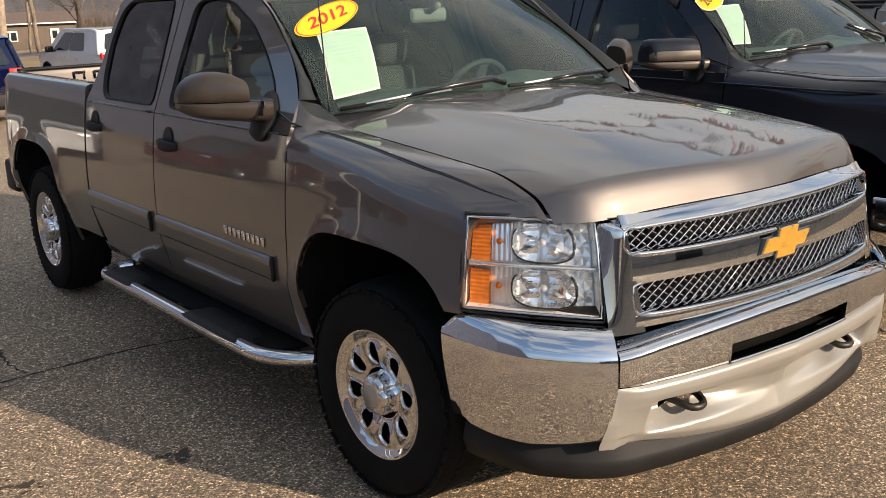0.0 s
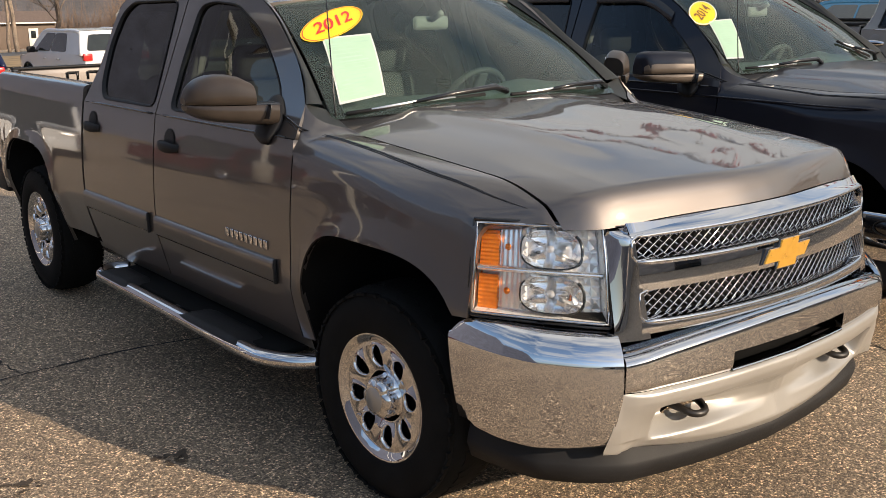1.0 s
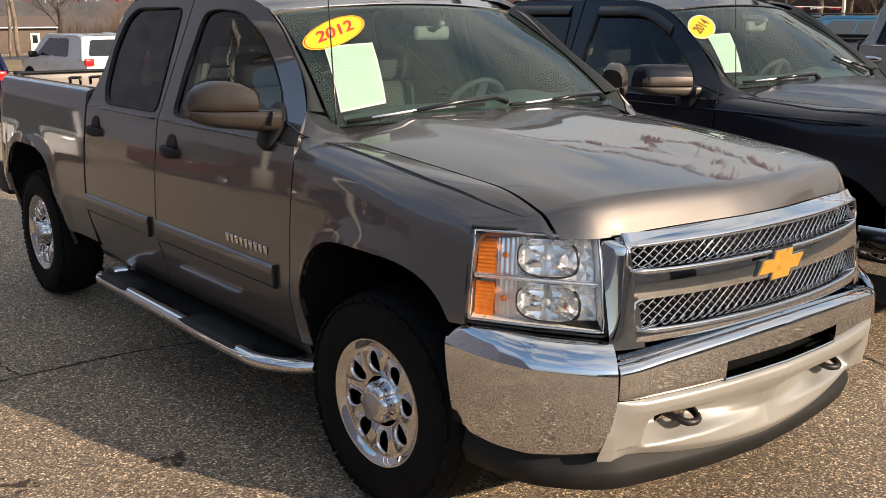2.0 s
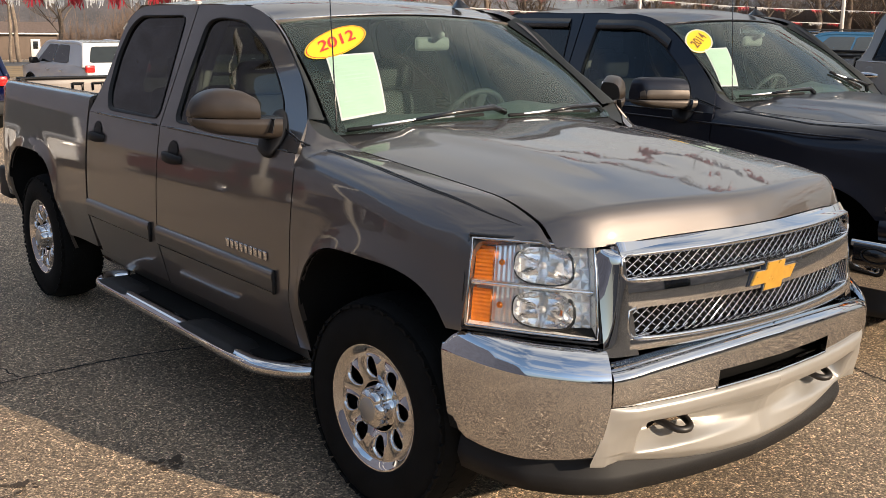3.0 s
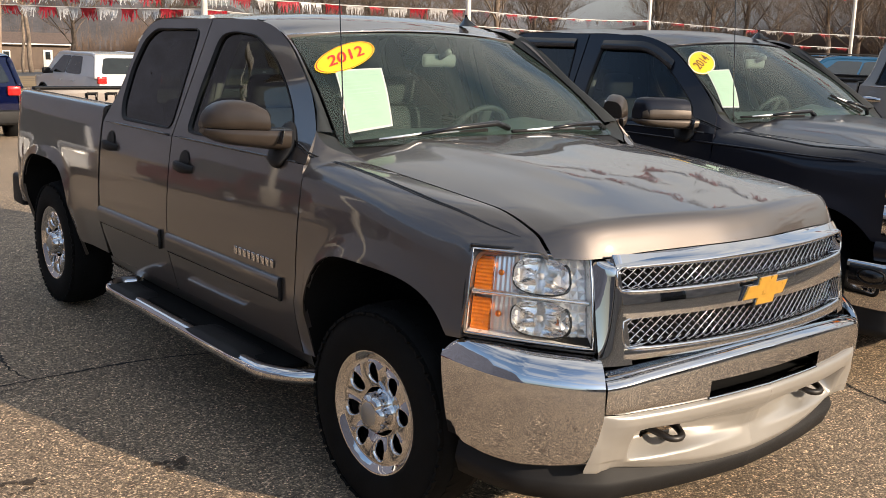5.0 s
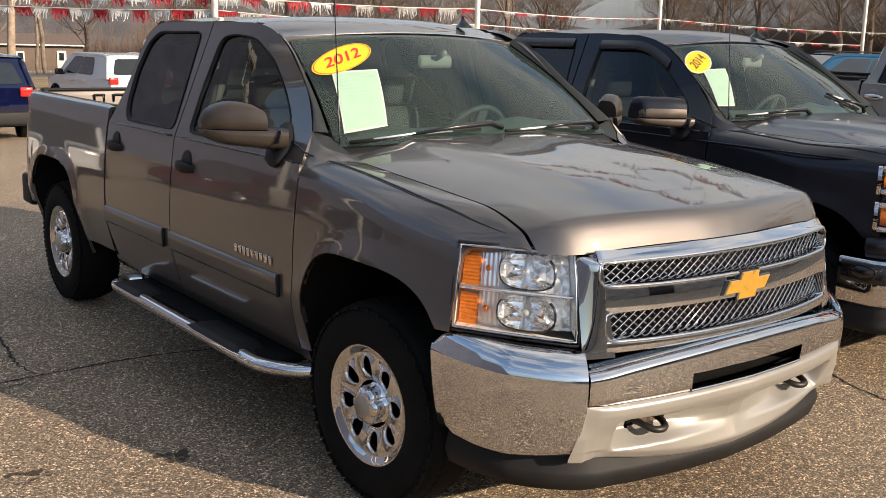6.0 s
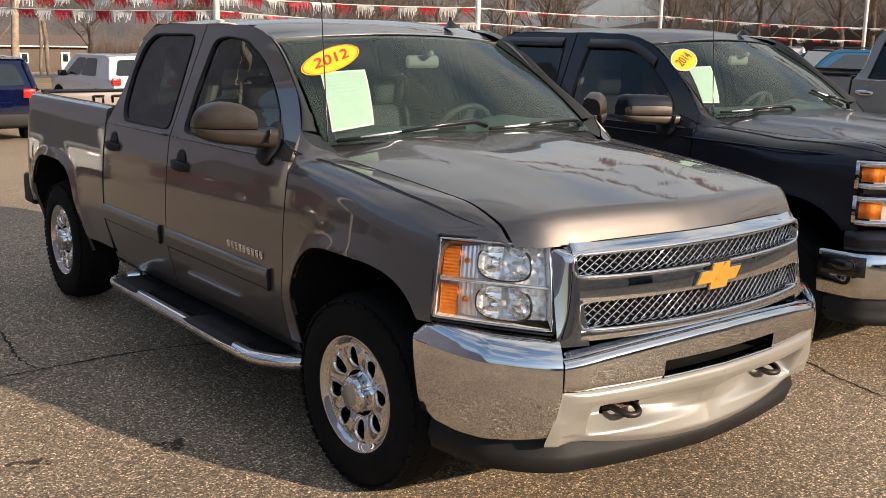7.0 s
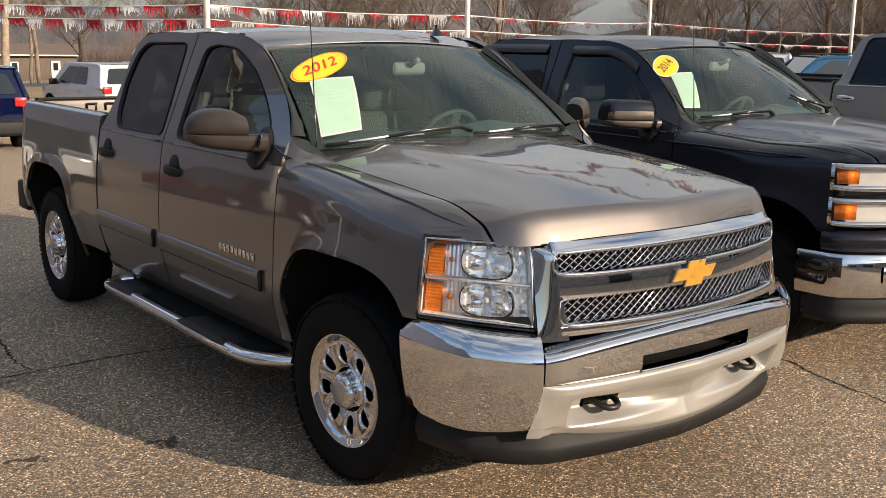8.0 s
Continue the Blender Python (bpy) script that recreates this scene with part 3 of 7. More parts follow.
def wheel(root, cx, s, style, turn=0.0, steer=0.0, back=0.0):
    """Tyre with tread blocks and chromed steel rim with oval holes and a lug cap."""
    c = (cx, s * 0.845, 0.398)
    w = 0.132
    outer = WARP[0]
    if steer:
        hub, spin = Vector(c), Matrix.Rotation(steer, 3, "Z")
        WARP[0] = lambda p: spin @ (p - hub) + hub - Vector((back, 0, 0))
    prof = [(0.222, -w + 0.03), (0.232, -w + 0.004), (0.25, -w - 0.004), (0.30, -w - 0.008), (0.345, -w + 0.002), (0.372, -w + 0.016), (0.386, -w + 0.04), (0.392, -0.05), (0.394, 0), (0.392, 0.05), (0.386, w - 0.04), (0.372, w - 0.016), (0.345, w - 0.002), (0.30, w + 0.008), (0.25, w + 0.004), (0.232, w - 0.004), (0.222, w - 0.03)]
    wh = part("wheel", revolve([(0.216, -0.10), (0.205, -0.06), (0.2, 0.05), (0.216, 0.11)], c, "y", 48), IRON, root)
    tyre = part("tyre", revolve(prof, c, "y", 72), RUBBER, wh, "black all-terrain tyre")
    bm = bmesh.new()
    for row, (a0, lw, off) in enumerate(((-0.105, 0.05, 0.0), (-0.038, 0.055, 0.5), (0.038, 0.055, 0.0), (0.105, 0.046, 0.5))):
        nb = 56 if abs(a0) < 0.09 else 72
        for k in range(nb):
            t = 2 * math.pi * (k + off) / nb
            r = 0.389 if abs(a0) < 0.09 else 0.370
            rot = Matrix.Rotation(-t, 3, "Y") @ Matrix.Rotation(0.25 * (1 if k % 2 else -1), 3, "X")
            box((c[0] + (r - 0.001) * math.cos(t), c[1] + a0 * 1.0, c[2] + (r - 0.001) * math.sin(t)), (0.010, lw, 0.030), 0, bm, rot=rot)
    for sy in (-1, 1):
        for k in range(56):
            t = 2 * math.pi * k / 56
            rot = Matrix.Rotation(-t, 3, "Y")
            box((c[0] + 0.362 * math.cos(t), c[1] + sy * (w - 0.017), c[2] + 0.362 * math.sin(t)), (0.024, 0.010, 0.022 if k % 2 else 0.030), 0, bm, rot=rot)
    part("tread", bm, RUBBER, tyre, smooth=False)
    # rim face, outward side s
    o = s

    def face_y(r):
        return o * lerp_table([(0.0, 0.125), (0.062, 0.125), (0.082, 0.100), (0.095, 0.094), (0.13, 0.108), (0.165, 0.114), (0.190, 0.110), (0.2, 0.108), (0.208, 0.114), (0.222, 0.124), (0.234, 0.130), (0.240, 0.120)], r)

    ang0 = turn
    bm = bmesh.new()
    nh, m = 8, 28
    for k in range(nh):
        a0 = ang0 + 2 * math.pi * k / nh
        cell = []
        r0, r1, half = 0.092, 0.198, math.pi / nh
        for j in range(7):
            cell.append((r0, a0 - half + 2 * half * j / 7))
        for j in range(7):
            cell.append((r0 + (r1 - r0) * j / 7, a0 + half))
        for j in range(7):
            cell.append((r1, a0 + half - 2 * half * j / 7))
        for j in range(7):
            cell.append((r1 - (r1 - r0) * j / 7, a0 - half))
        hole = []
        for j in range(m):
            f = -math.pi * 0.75 - 2 * math.pi * j / m * -1
            dr, dt = 0.031 * math.cos(f), 0.0245 * math.sin(f) * (1 + 0.18 * math.cos(f))
            hole.append((dr, dt))

        def pt(rad, an, dy=0.0):
            return (c[0] + rad * math.cos(an), c[1] + face_y(rad) + dy, c[2] + rad * math.sin(an))

        # order the hole to run like the cell
        rc = 0.147
        cxy = [(r * math.cos(a), r * math.sin(a)) for r, a in cell]
        mx, my = rc * math.cos(a0), rc * math.sin(a0)
        ringh = []
        for (px, py) in cxy:
            d = Vector((px - mx, py - my))
            er, et = Vector((math.cos(a0), math.sin(a0))), Vector((-math.sin(a0), math.cos(a0)))
            f = math.atan2(d.dot(et) / 0.030, d.dot(er) / 0.039)
            ringh.append((mx + er.x * 0.039 * math.cos(f) + et.x * 0.030 * math.sin(f), my + er.y * 0.039 * math.cos(f) + et.y * 0.030 * math.sin(f)))

        def p3(q, dy, k2=1.0):
            qx, qy = mx + (q[0] - mx) * k2, my + (q[1] - my) * k2
            return (c[0] + qx, c[1] + face_y(math.hypot(qx, qy)) + o * dy, c[2] + qy)

        rows = [[p3(q, 0) for q in cxy], [p3(q, 0.0, 1.22) for q in ringh], [p3(q, 0.004, 1.13) for q in ringh], [p3(q, 0.002, 1.04) for q in ringh], [p3(q, -0.010, 0.96) for q in ringh], [p3(q, -0.022, 0.92) for q in ringh]]
        grid(rows, bm, loop=True)
    bmesh.ops.remove_doubles(bm, verts=bm.verts[:], dist=0.0004)
    rim = part("rim", bm, CHROME, wh, "chromed steel rim with oval holes")
    part("rim_lip", revolve([(r, face_y(r)) for r in (0.196, 0.2, 0.204, 0.208, 0.214, 0.220, 0.226, 0.231, 0.236, 0.239, 0.241)] + [(0.238, o * 0.10)], c, "y", 72), CHROME, rim)
    part("brake_disc", revolve([(0.03, o * 0.055), (0.19, o * 0.06), (0.198, o * -0.02)], c, "y", 32), DARK, rim)
    rows = []
    for r, a, lobe in ((0.094, 0.074, 0), (0.090, 0.083, 0), (0.083, 0.088, 0.001), (0.074, 0.094, 0.004), (0.069, 0.110, 0.007), (0.066, 0.130, 0.008), (0.060, 0.141, 0.007), (0.051, 0.1465, 0.003), (0.046, 0.148, 0), (0.0005, 0.148, 0)):
        ring = []
        for j in range(72):
            t = 2 * math.pi * j / 72
            rr = r + lobe * (abs(math.cos(3 * t)) ** 0.6 * 2 - 1)
            ring.append((c[0] + rr * math.cos(t), c[1] + o * a, c[2] + rr * math.sin(t)))
        rows.append(ring)
    part("hub_cap", grid(rows, loop=True), CHROME, rim, "fluted chrome hub cap")
    part("cap_badge", revolve([(0.044, o * 0.1485), (0.042, o * 0.1505), (0.0005, o * 0.151)], c, "y", 24), SILVER, rim, "plain round cap badge")
    WARP[0] = outer
    return wh


def mirror(root, s, housing, cap_mat):
    """Door mirror: foot, arm and housing with a split cap."""
    def shell(ts, split, height, sign, grow):
        """Half-round shell above or below the split line; t 0 by the door, 1 at the tip."""
        rows = []
        for t in ts:
            y = 0.925 + 0.295 * t
            cx = -0.725 - 0.175 * t
            dd = (0.083 + grow) * lerp_table([(-0.1, 0.72), (0.2, 0.92), (0.5, 1.0), (0.8, 0.92), (0.93, 0.86 if cap_mat else 0.68), (1.0, 0.5 if cap_mat else 0.30)], t)
            h = height(t)
            ring = []
            for j in range(21):
                ca, sa = math.cos(math.pi * j / 20), math.sin(math.pi * j / 20)
                ring.append((cx + dd * abs(ca) ** 0.62 * (1.15 if ca > 0 else -0.55), s * y, split + sign * h * sa ** 0.62))
            rows.append(ring)
        bm = grid(rows, loop=True)
        for r in (rows[0], rows[-1]):
            bm.faces.new([bm.verts.new(p) for p in r])
        return bm

    if cap_mat:
        up = smooth_table([(0.2, 0.118), (0.4, 0.124), (0.7, 0.124), (0.9, 0.118), (0.97, 0.10), (1.0, 0.06)])
        down = smooth_table([(-0.1, 0.060), (0.2, 0.056), (0.5, 0.050), (0.8, 0.040), (0.93, 0.026), (1.0, 0.012)])
        split, start, root_t = 1.3525, 0.2, 0.02
    else:
        up = smooth_table([(0.3, 0.076), (0.36, 0.092), (0.45, 0.103), (0.6, 0.110), (0.78, 0.102), (0.9, 0.080), (0.97, 0.05), (1.0, 0.025)])
        down = smooth_table([(-0.1, 0.086), (0.2, 0.080), (0.5, 0.070), (0.8, 0.055), (0.93, 0.035), (1.0, 0.015)])
        split, start, root_t = 1.374, 0.31, 0.05
    tip = [1 - (1 - k / 12) ** 2.2 for k in range(13)]
    mir = part("door_mirror", shell([start + (1 - start) * t for t in tip], split, up, 1, 0.0), housing, root, "dark door mirror housing")
    part("mirror_arm", shell([root_t + (0.99 - root_t) * t for t in tip], split - 0.004, down, -1, 0.001), cap_mat or housing, mir, "dark arm and lower half of the mirror")
    part("mirror_core", shell([root_t - 0.02 + 0.94 * t for t in tip], split - 0.0075, lambda t: 0.012, 1, -0.006), BLACK_GLOSS, mir)
    part("arm_seam", box((-0.675, s * 0.985, split - 0.028), (0.06, 0.004, 0.056), 0.001, rot=Matrix.Rotation(s * 0.25, 3, "X")), BLACK_GLOSS, mir)
    # rounded foot that hugs the door's front corner
    rows = []
    z0 = smooth_table([(-0.825, 1.285), (-0.80, 1.248), (-0.76, 1.222), (-0.725, 1.215), (-0.69, 1.226), (-0.672, 1.25), (-0.664, 1.275)])
    z1 = smooth_table([(-0.825, 1.385), (-0.80, 1.395), (-0.76, 1.388), (-0.725, 1.366), (-0.69, 1.338), (-0.672, 1.315), (-0.664, 1.295)])
    for f in np.sin(np.linspace(-math.pi / 2, math.pi / 2, 17)):
        x = -0.7445 + 0.0805 * f
        row = []
        for g in np.sin(np.linspace(-math.pi / 2, math.pi / 2, 13)):
            z = z0(x) + (z1(x) - z0(x)) * (0.5 + 0.5 * g)
            row.append((x, s * (side_y(x, z) + 0.005 + 0.026 * math.sqrt(max(0.0, (1 - f ** 4) * (1 - g ** 4)))), z))
        rows.append(row)
    part("mirror_foot", flange(grid(rows), (-0.6, 0, 1.3), 0.02), BLACK_PLASTIC, mir)
    bm = box((-0.86, s * 1.10, 1.405), (0.006, 0.19, 0.10), 0.003, rot=Matrix.Rotation(s * 0.53, 3, "Z"))
    part("mirror_glass", bm, CHROME, mir)
    if cap_mat:
        part("mirror_cap", shell([0.205 + 0.78 * t for t in tip], 1.356, lambda t: up(t) * 0.72, 1, 0.003), cap_mat, mir, "bright mirror cap")
    return mir


def ws_point(u, v):
    """Windscreen: u -1..1 across, v 0 bottom..1 top."""
    xb, zb, yb = -0.405 - 0.125 * u * u, 1.322 - 0.018 * u * u, 0.80 * u
    xt, zt, yt = -1.075 - 0.10 * u * u, 1.772 - 0.034 * u * u, 0.665 * u
    bow = 0.03 * math.sin(math.pi * v)
    return Vector((xb + (xt - xb) * v + bow * 0.55, yb + (yt - yb) * v, zb + (zt - zb) * v + bow * 0.8))


RAIL_Z = smooth_table([(-2.60, 1.69), (-2.57, 1.725), (-2.52, 1.768), (-2.44, 1.795), (-2.34, 1.808), (-1.9, 1.81), (-1.34, 1.808), (-1.24, 1.795), (-1.17, 1.776), (-1.10, 1.75)])


def roof_z(x, y):
    """Height of the roof, which meets the door frames at its rails."""
    ye = side_y(x, RAIL_Z(x))
    z = RAIL_Z(x) + 0.036 * (1 - min(1, abs(y / ye)) ** 2.6)
    u = y / 0.665
    d = max(0, (-1.075 - 0.10 * u * u - 0.012) - x)
    zt = 1.776 - 0.034 * min(1, u * u)
    z -= max(0, z - zt) * math.exp(-d / 0.14)
    return z


def pickup(name, label, paint_mat, style):
    """A crew-cab pickup with its front axle over its base point."""
    root = group_base(name, label, "pickup truck", "parked pickup trucks")
    ctr = (-1.5, 0, 0.9)
    # bonnet
    rows = []
    for k in range(57):
        v = k / 56
        row = []
        for j in range(-24, 25):
            u = j / 24
            yy = u * 0.745
            x0, x1 = -0.44 - 0.10 * u * u, 0.7
            for _ in range(12):
                x1 = 0.5 * x1 + 0.5 * FRONT_X(abs(u) * (hood_edge(min(x1, 0.8)) - 0.003))
            x = x0 + (x1 - x0) * (1 - (1 - v) ** 2.6)
            y = u * (hood_edge(x) - 0.003)
            row.append((x, y, hood_z(x, y)))
        rows.append(row)
    part("bonnet", flange(grid(rows), (0.2, 0, 0.6), 0.02), paint_mat, root, "metallic bonnet with a raised middle")
    for s in (-1, 1):
        # wing: side and rounded shoulder in one skin, cut off along the lamp
        rows = []
        xs = sorted(set(np.round(np.concatenate([np.linspace(GAP_F + 0.004, -0.456, 5), -0.455 * np.cos(np.linspace(0, math.pi / 2, 20)), 0.455 * np.sin(np.linspace(0, math.pi / 2, 24)[1:])]), 4)))
        ts = np.linspace(0, 1, 17)[1:]
        ends = []
        for t in ts:
            x1 = 0.5
            for _ in range(14):
                x1 = 0.5 * x1 + 0.5 * FRONT_X(wing_point(x1, t)[0])
            ends.append(max(x1, 0.455))
        for x in xs:
            zb = 0.49 if x < -0.4549 else max(arch_z(x), 0.80 if x > 0.3 else 0)
            zt = WING_Z0(x)
            row = [(x, s * side_y(x, z), z) for z in zb + (zt - zb) * np.linspace(0, 1, 20)]
            f = (x - xs[0]) / (xs[-1] - xs[0])
            for t, x1 in zip(ts, ends):
                xx = xs[0] - 0.05 * t + (x1 - xs[0] + 0.05 * t) * f
                y, z = wing_point(xx, t)
                row.append((xx, s * y, z))
            rows.append(row)
        wing = part("front_wing", flange(grid(rows), (0, 0, 0.8), 0.02), paint_mat, root)
        seam, low = [], []
        for x, y, z in ((-0.70, 0.907, 1.331), (-0.62, 0.917, 1.313), (-0.55, 0.926, 1.2945), (-0.505, 0.888, 1.271)):
            seam.append((x, s * (y + 0.002), z + 0.001))
            low.append((x - 0.002, s * (y + 0.005), z - 0.009))
        for x in np.linspace(-0.47, 0.557, 28):
            t = min(np.linspace(0, 1, 201), key=lambda w: abs(wing_point(x, w)[0] - SEAM_Y(x)))
            for line, dt in ((seam, 0.0), (low, -0.035 * min(1, max(0, (0.53 - x) / 0.4)))):
                y, z = wing_point(x, t + dt)
                line.append((x, s * (y + 0.0005), z + 0.0005))
        thin = [0.0036] * 26 + [0.0034, 0.003, 0.0026, 0.0022, 0.0016, 0.0008]
        bm = tube(seam, thin, 6)
        tube(low, [r * 0.7 for r in thin], 6, bm)
        part("wing_seam", bm, BLACK_GLOSS, wing, "black double panel seam")
        # wheel house liner
        for ax in (0.0, AXLE_BACK):
            rows = []
            for dx in np.concatenate([[-0.4549] * 2, -0.4549 * np.cos(np.linspace(0, math.pi / 2, 14)), 0.445 * np.sin(np.linspace(0, math.pi / 2, 14)[1:]), [0.445] * 2]):
                k = len(rows)
                z = arch_z(dx) - 0.004 if 1 < k < 29 else 0.42
                rows.append([(ax + dx, s * y, z) for y in (side_y(ax + dx, z) - 0.006 if ax < 0 or dx < 0.3 or z > 0.83 else 0.89, 0.88, 0.6, 0.43)])
            for r in rows:
                r.append((ax, s * 0.43, 0.42))
            part("wheel_liner", grid(rows), DARK, wing)
        door(root, s, True, paint_mat, style)
        door(root, s, False, paint_mat, style)
        # bed side
        rows = []
        xs = list(np.linspace(CAB_BACK - 0.012, AXLE_BACK + 0.472, 8)) + list(AXLE_BACK + 0.47 * np.cos(np.linspace(0, math.pi / 2, 14))) + list(AXLE_BACK - 0.455 * np.sin(np.linspace(0, math.pi / 2, 14)[1:])) + list(np.linspace(AXLE_BACK - 0.457, BED_END, 9))
        for x in xs:
            dx = x - AXLE_BACK
            zb = 0.50 if dx > 0.4705 else (0.60 if dx < -0.4555 else arch_z(dx))
            row = [(x, s * side_y(x, z), z) for z in zb + (1.315 - zb) * np.linspace(0, 1, 22)]
            yt = side_y(x, 1.315)
            row += [(x, s * (yt - 0.012), 1.328), (x, s * (yt - 0.035), 1.334), (x, s * (yt - 0.10), 1.334), (x, s * (yt - 0.11), 1.326), (x, s * (yt - 0.11), 0.86)]
            rows.append(row)
        bed = part("bed_side", flange(grid(rows), (-3.5, 0, 0.9), 0.02), paint_mat, root)
        if style == "steel":
            part("rail_cap", box(((CAB_BACK + BED_END) / 2, s * 0.895, 1.335), (1.66, 0.16, 0.035), 0.01), BLACK_PLASTIC, bed, "black plastic rail cap")
        part("tail_lamp", box((BED_END + 0.02, s * 0.87, 1.10), (0.07, 0.10, 0.40), 0.02), RED_LAMP, bed, "red tail lamp")
        part("stake_pocket", box((CAB_BACK - 0.09, s * 0.885, 1.333), (0.05, 0.04, 0.008), 0.002), BLACK_PLASTIC, bed)
        # A pillar and roof rail
        rows = []
        edge = [(-0.562, 1.345), (-0.675, 1.444), (-0.80, 1.532), (-1.012, 1.697), (-1.17, 1.775)]
        for v in np.linspace(0, 1, 12):
            p = smooth_line([(a, 0, b) for a, b in edge], 8)
            q = p[min(len(p) - 1, int(v * (len(p) - 1)))]
            outer = Vector((q.x + 0.004, s * (side_y(q.x, q.z) + 0.0), q.z))
            inner = ws_point(s * 1.0, 0.02 + 0.98 * v)
            mid = outer.lerp(inner, 0.5) + Vector((0.012, s * 0.012, 0.006))
            rows.append([outer, outer.lerp(mid, 0.5) + Vector((0.004, s * 0.005, 0.002)), mid, mid.lerp(inner, 0.5) + Vector((0.003, s * 0.003, 0.003)), inner + Vector((0.0, s * 0.004, 0.004))])
        screen_edge = rows[1:]
        # cowl corner between door, wing and windscreen
        lip = smooth_line([(-0.588, s * 0.868, 1.374), (-0.56, s * 0.866, 1.343), (-0.52, s * 0.850, 1.315), (-0.48, s * 0.812, 1.296), (-0.44, s * 0.774, 1.285)], 4)
        rows = []
        for k, g in enumerate(lip):
            u = k / (len(lip) - 1)
            x, t = -0.525 + 0.19 * u, min(0.98, 1.25 * u)
            a, b = wing_point(x, t), wing_point(x, t + 0.02)
            low = Vector((x, s * (a[0] + 0.0008), a[1] + 0.0008))
            rise = Vector((-0.010, s * (b[0] - a[0]), b[1] - a[1])).normalized()
            c = low + rise * (g - low).length * (0.28 + 0.2 * u)
            rows.append([low.lerp(c, f).lerp(c.lerp(g, f), f) for f in np.linspace(0, 1, 11)])
        part("windscreen_pillar", grid(rows), paint_mat, root)
        # dark glass border that runs up the pillar and round the lower corner
        bm = grid(screen_edge)
        grid([[g.lerp(ws_point(s * (1.0 - 0.05 * k / len(lip)), 0.09 * (1 - k / len(lip))), f) - Vector((0.004, s * 0.003, 0.003)) for f in (0, 0.5, 1)] for k, g in enumerate(lip)], bm)
        part("screen_border", bm, SCREEN_BORDER, root, "black border of the windscreen")
        # rear cab pillar
        rows = []
        for z in np.linspace(1.25, 1.81, 10):
            x = lerp_table([(1.25, -2.695), (1.32, -2.655), (1.45, -2.602), (1.64, -2.588), (1.765, -2.53), (1.81, -2.45)], z)
            rows.append([(x, s * side_y(x + 0.05, z), z), (x - 0.02, s * (side_y(x + 0.05, z) - 0.02), z), (x - 0.03, s * (side_y(x + 0.05, z) - 0.10), z)])
        part("rear_pillar", grid(rows), paint_mat, root)
        # sill
        rows = [[(x, s * y, z) for y, z in ((0.945, 0.488), (0.93, 0.44), (0.90, 0.41), (0.60, 0.41))] for x in np.linspace(CAB_BACK, GAP_F + 0.03, 6)]
        part("sill", grid(rows), paint_mat, root)
        # side step
        if style != "steel":
            line = smooth_line([(-2.40, s * 0.90, 0.39), (-2.43, s * 1.0, 0.385), (-2.36, s * 1.065, 0.385), (-2.2, s * 1.075, 0.385), (-1.5, s * 1.075, 0.385), (-0.85, s * 1.075, 0.385), (-0.66, s * 1.055, 0.385), (-0.53, s * 0.97, 0.385), (-0.47, s * 0.88, 0.39)], 7)
            step = part("side_step", tube([p + Vector((0, 0, 0.006)) for p in line], 0.037, 14, flat=0.85), CHROME, root, "chrome tubular side step")
            for x0, x1 in ((-2.33, -1.93), (-1.36, -0.80)):
                rows = []
                for x in np.linspace(x0, x1, 12):
                    e = min(1, min(x - x0, x1 - x) / 0.07)
                    rows.append([(x, s * (1.075 + yy * (0.75 + 0.25 * e)), 0.385 + zz * e + 0.028 * (1 - e)) for yy, zz in ((0.036, 0.024), (0.026, 0.040), (0.0, 0.046), (-0.06, 0.046), (-0.11, 0.040), (-0.12, 0.02))])
                part("step_pad", grid(rows), BLACK_PLASTIC, step, "black ribbed step pad")
            part("step_board", box((-1.47, s * 0.955, 0.405), (1.70, 0.16, 0.022), 0.006), DARK, step, "black plastic board behind the tube")
            for x in (-2.2, -1.5, -0.8):
                part("step_bracket", box((x, s * 0.96, 0.40), (0.05, 0.20, 0.02), 0.005), BLACK_PLASTIC, step)
        wheel(root, 0.0, s, style, 0.15, *((math.radians(3.5), 0.022) if style == "grey" else ()))
        wheel(root, AXLE_BACK, s, style, 0.33)
        mir = mirror(root, s, MIRROR_PLASTIC if style == "grey" else PAINT_BLACK, CAP_DARK if style == "black" else None)
        if style == "black":
            mir.location = (-0.15, -0.05, -0.10) if s > 0 else (0.0, -0.01, -0.03)
    # roof
    rows = []
    for k in range(31):
        t = k / 30
        row = []
        for j in range(-16, 17):
            u = j / 16
            xf = -1.087 - 0.085 * u * u
            x = xf + (-2.60 - xf) * t
            y = u * side_y(x, RAIL_Z(x))
            row.append((x, y, roof_z(x, y)))
        rows.append(row)
    part("roof", flange(grid(rows), ctr, 0.02), paint_mat, root)
    for s in (-1, 1):
        rows = [[(x, s * (side_y(x, z) - 0.032 - o), z) for z, o in ((RAIL_Z(x) - 0.06, 0), (RAIL_Z(x) - 0.02, 0), (RAIL_Z(x) - 0.006, 0.03))] for x in np.linspace(-2.50, -1.36, 30)]
        part("roof_rail", grid(rows), DARK, root)
    for s in (-1, 1):
        for gx in (GAP_B, GAP_F, CAB_BACK):
            top = 1.80 if gx == GAP_B else (1.24 if gx == GAP_F else 1.30)
            rows = [[(x, s * (side_y(GAP_B if gx == CAB_BACK else x, z) - 0.028), z) for z in np.linspace(0.46, top, 18)] for x in (gx - 0.05, gx, gx + 0.05)]
            part("panel_gap", grid(rows), DARK, root)
    # back of the cab with its window
    def back(y, z):
        return Vector((lerp_table([(1.0, -2.705), (1.25, -2.70), (1.45, -2.632), (1.64, -2.618), (1.80, -2.56)], z), y, z))
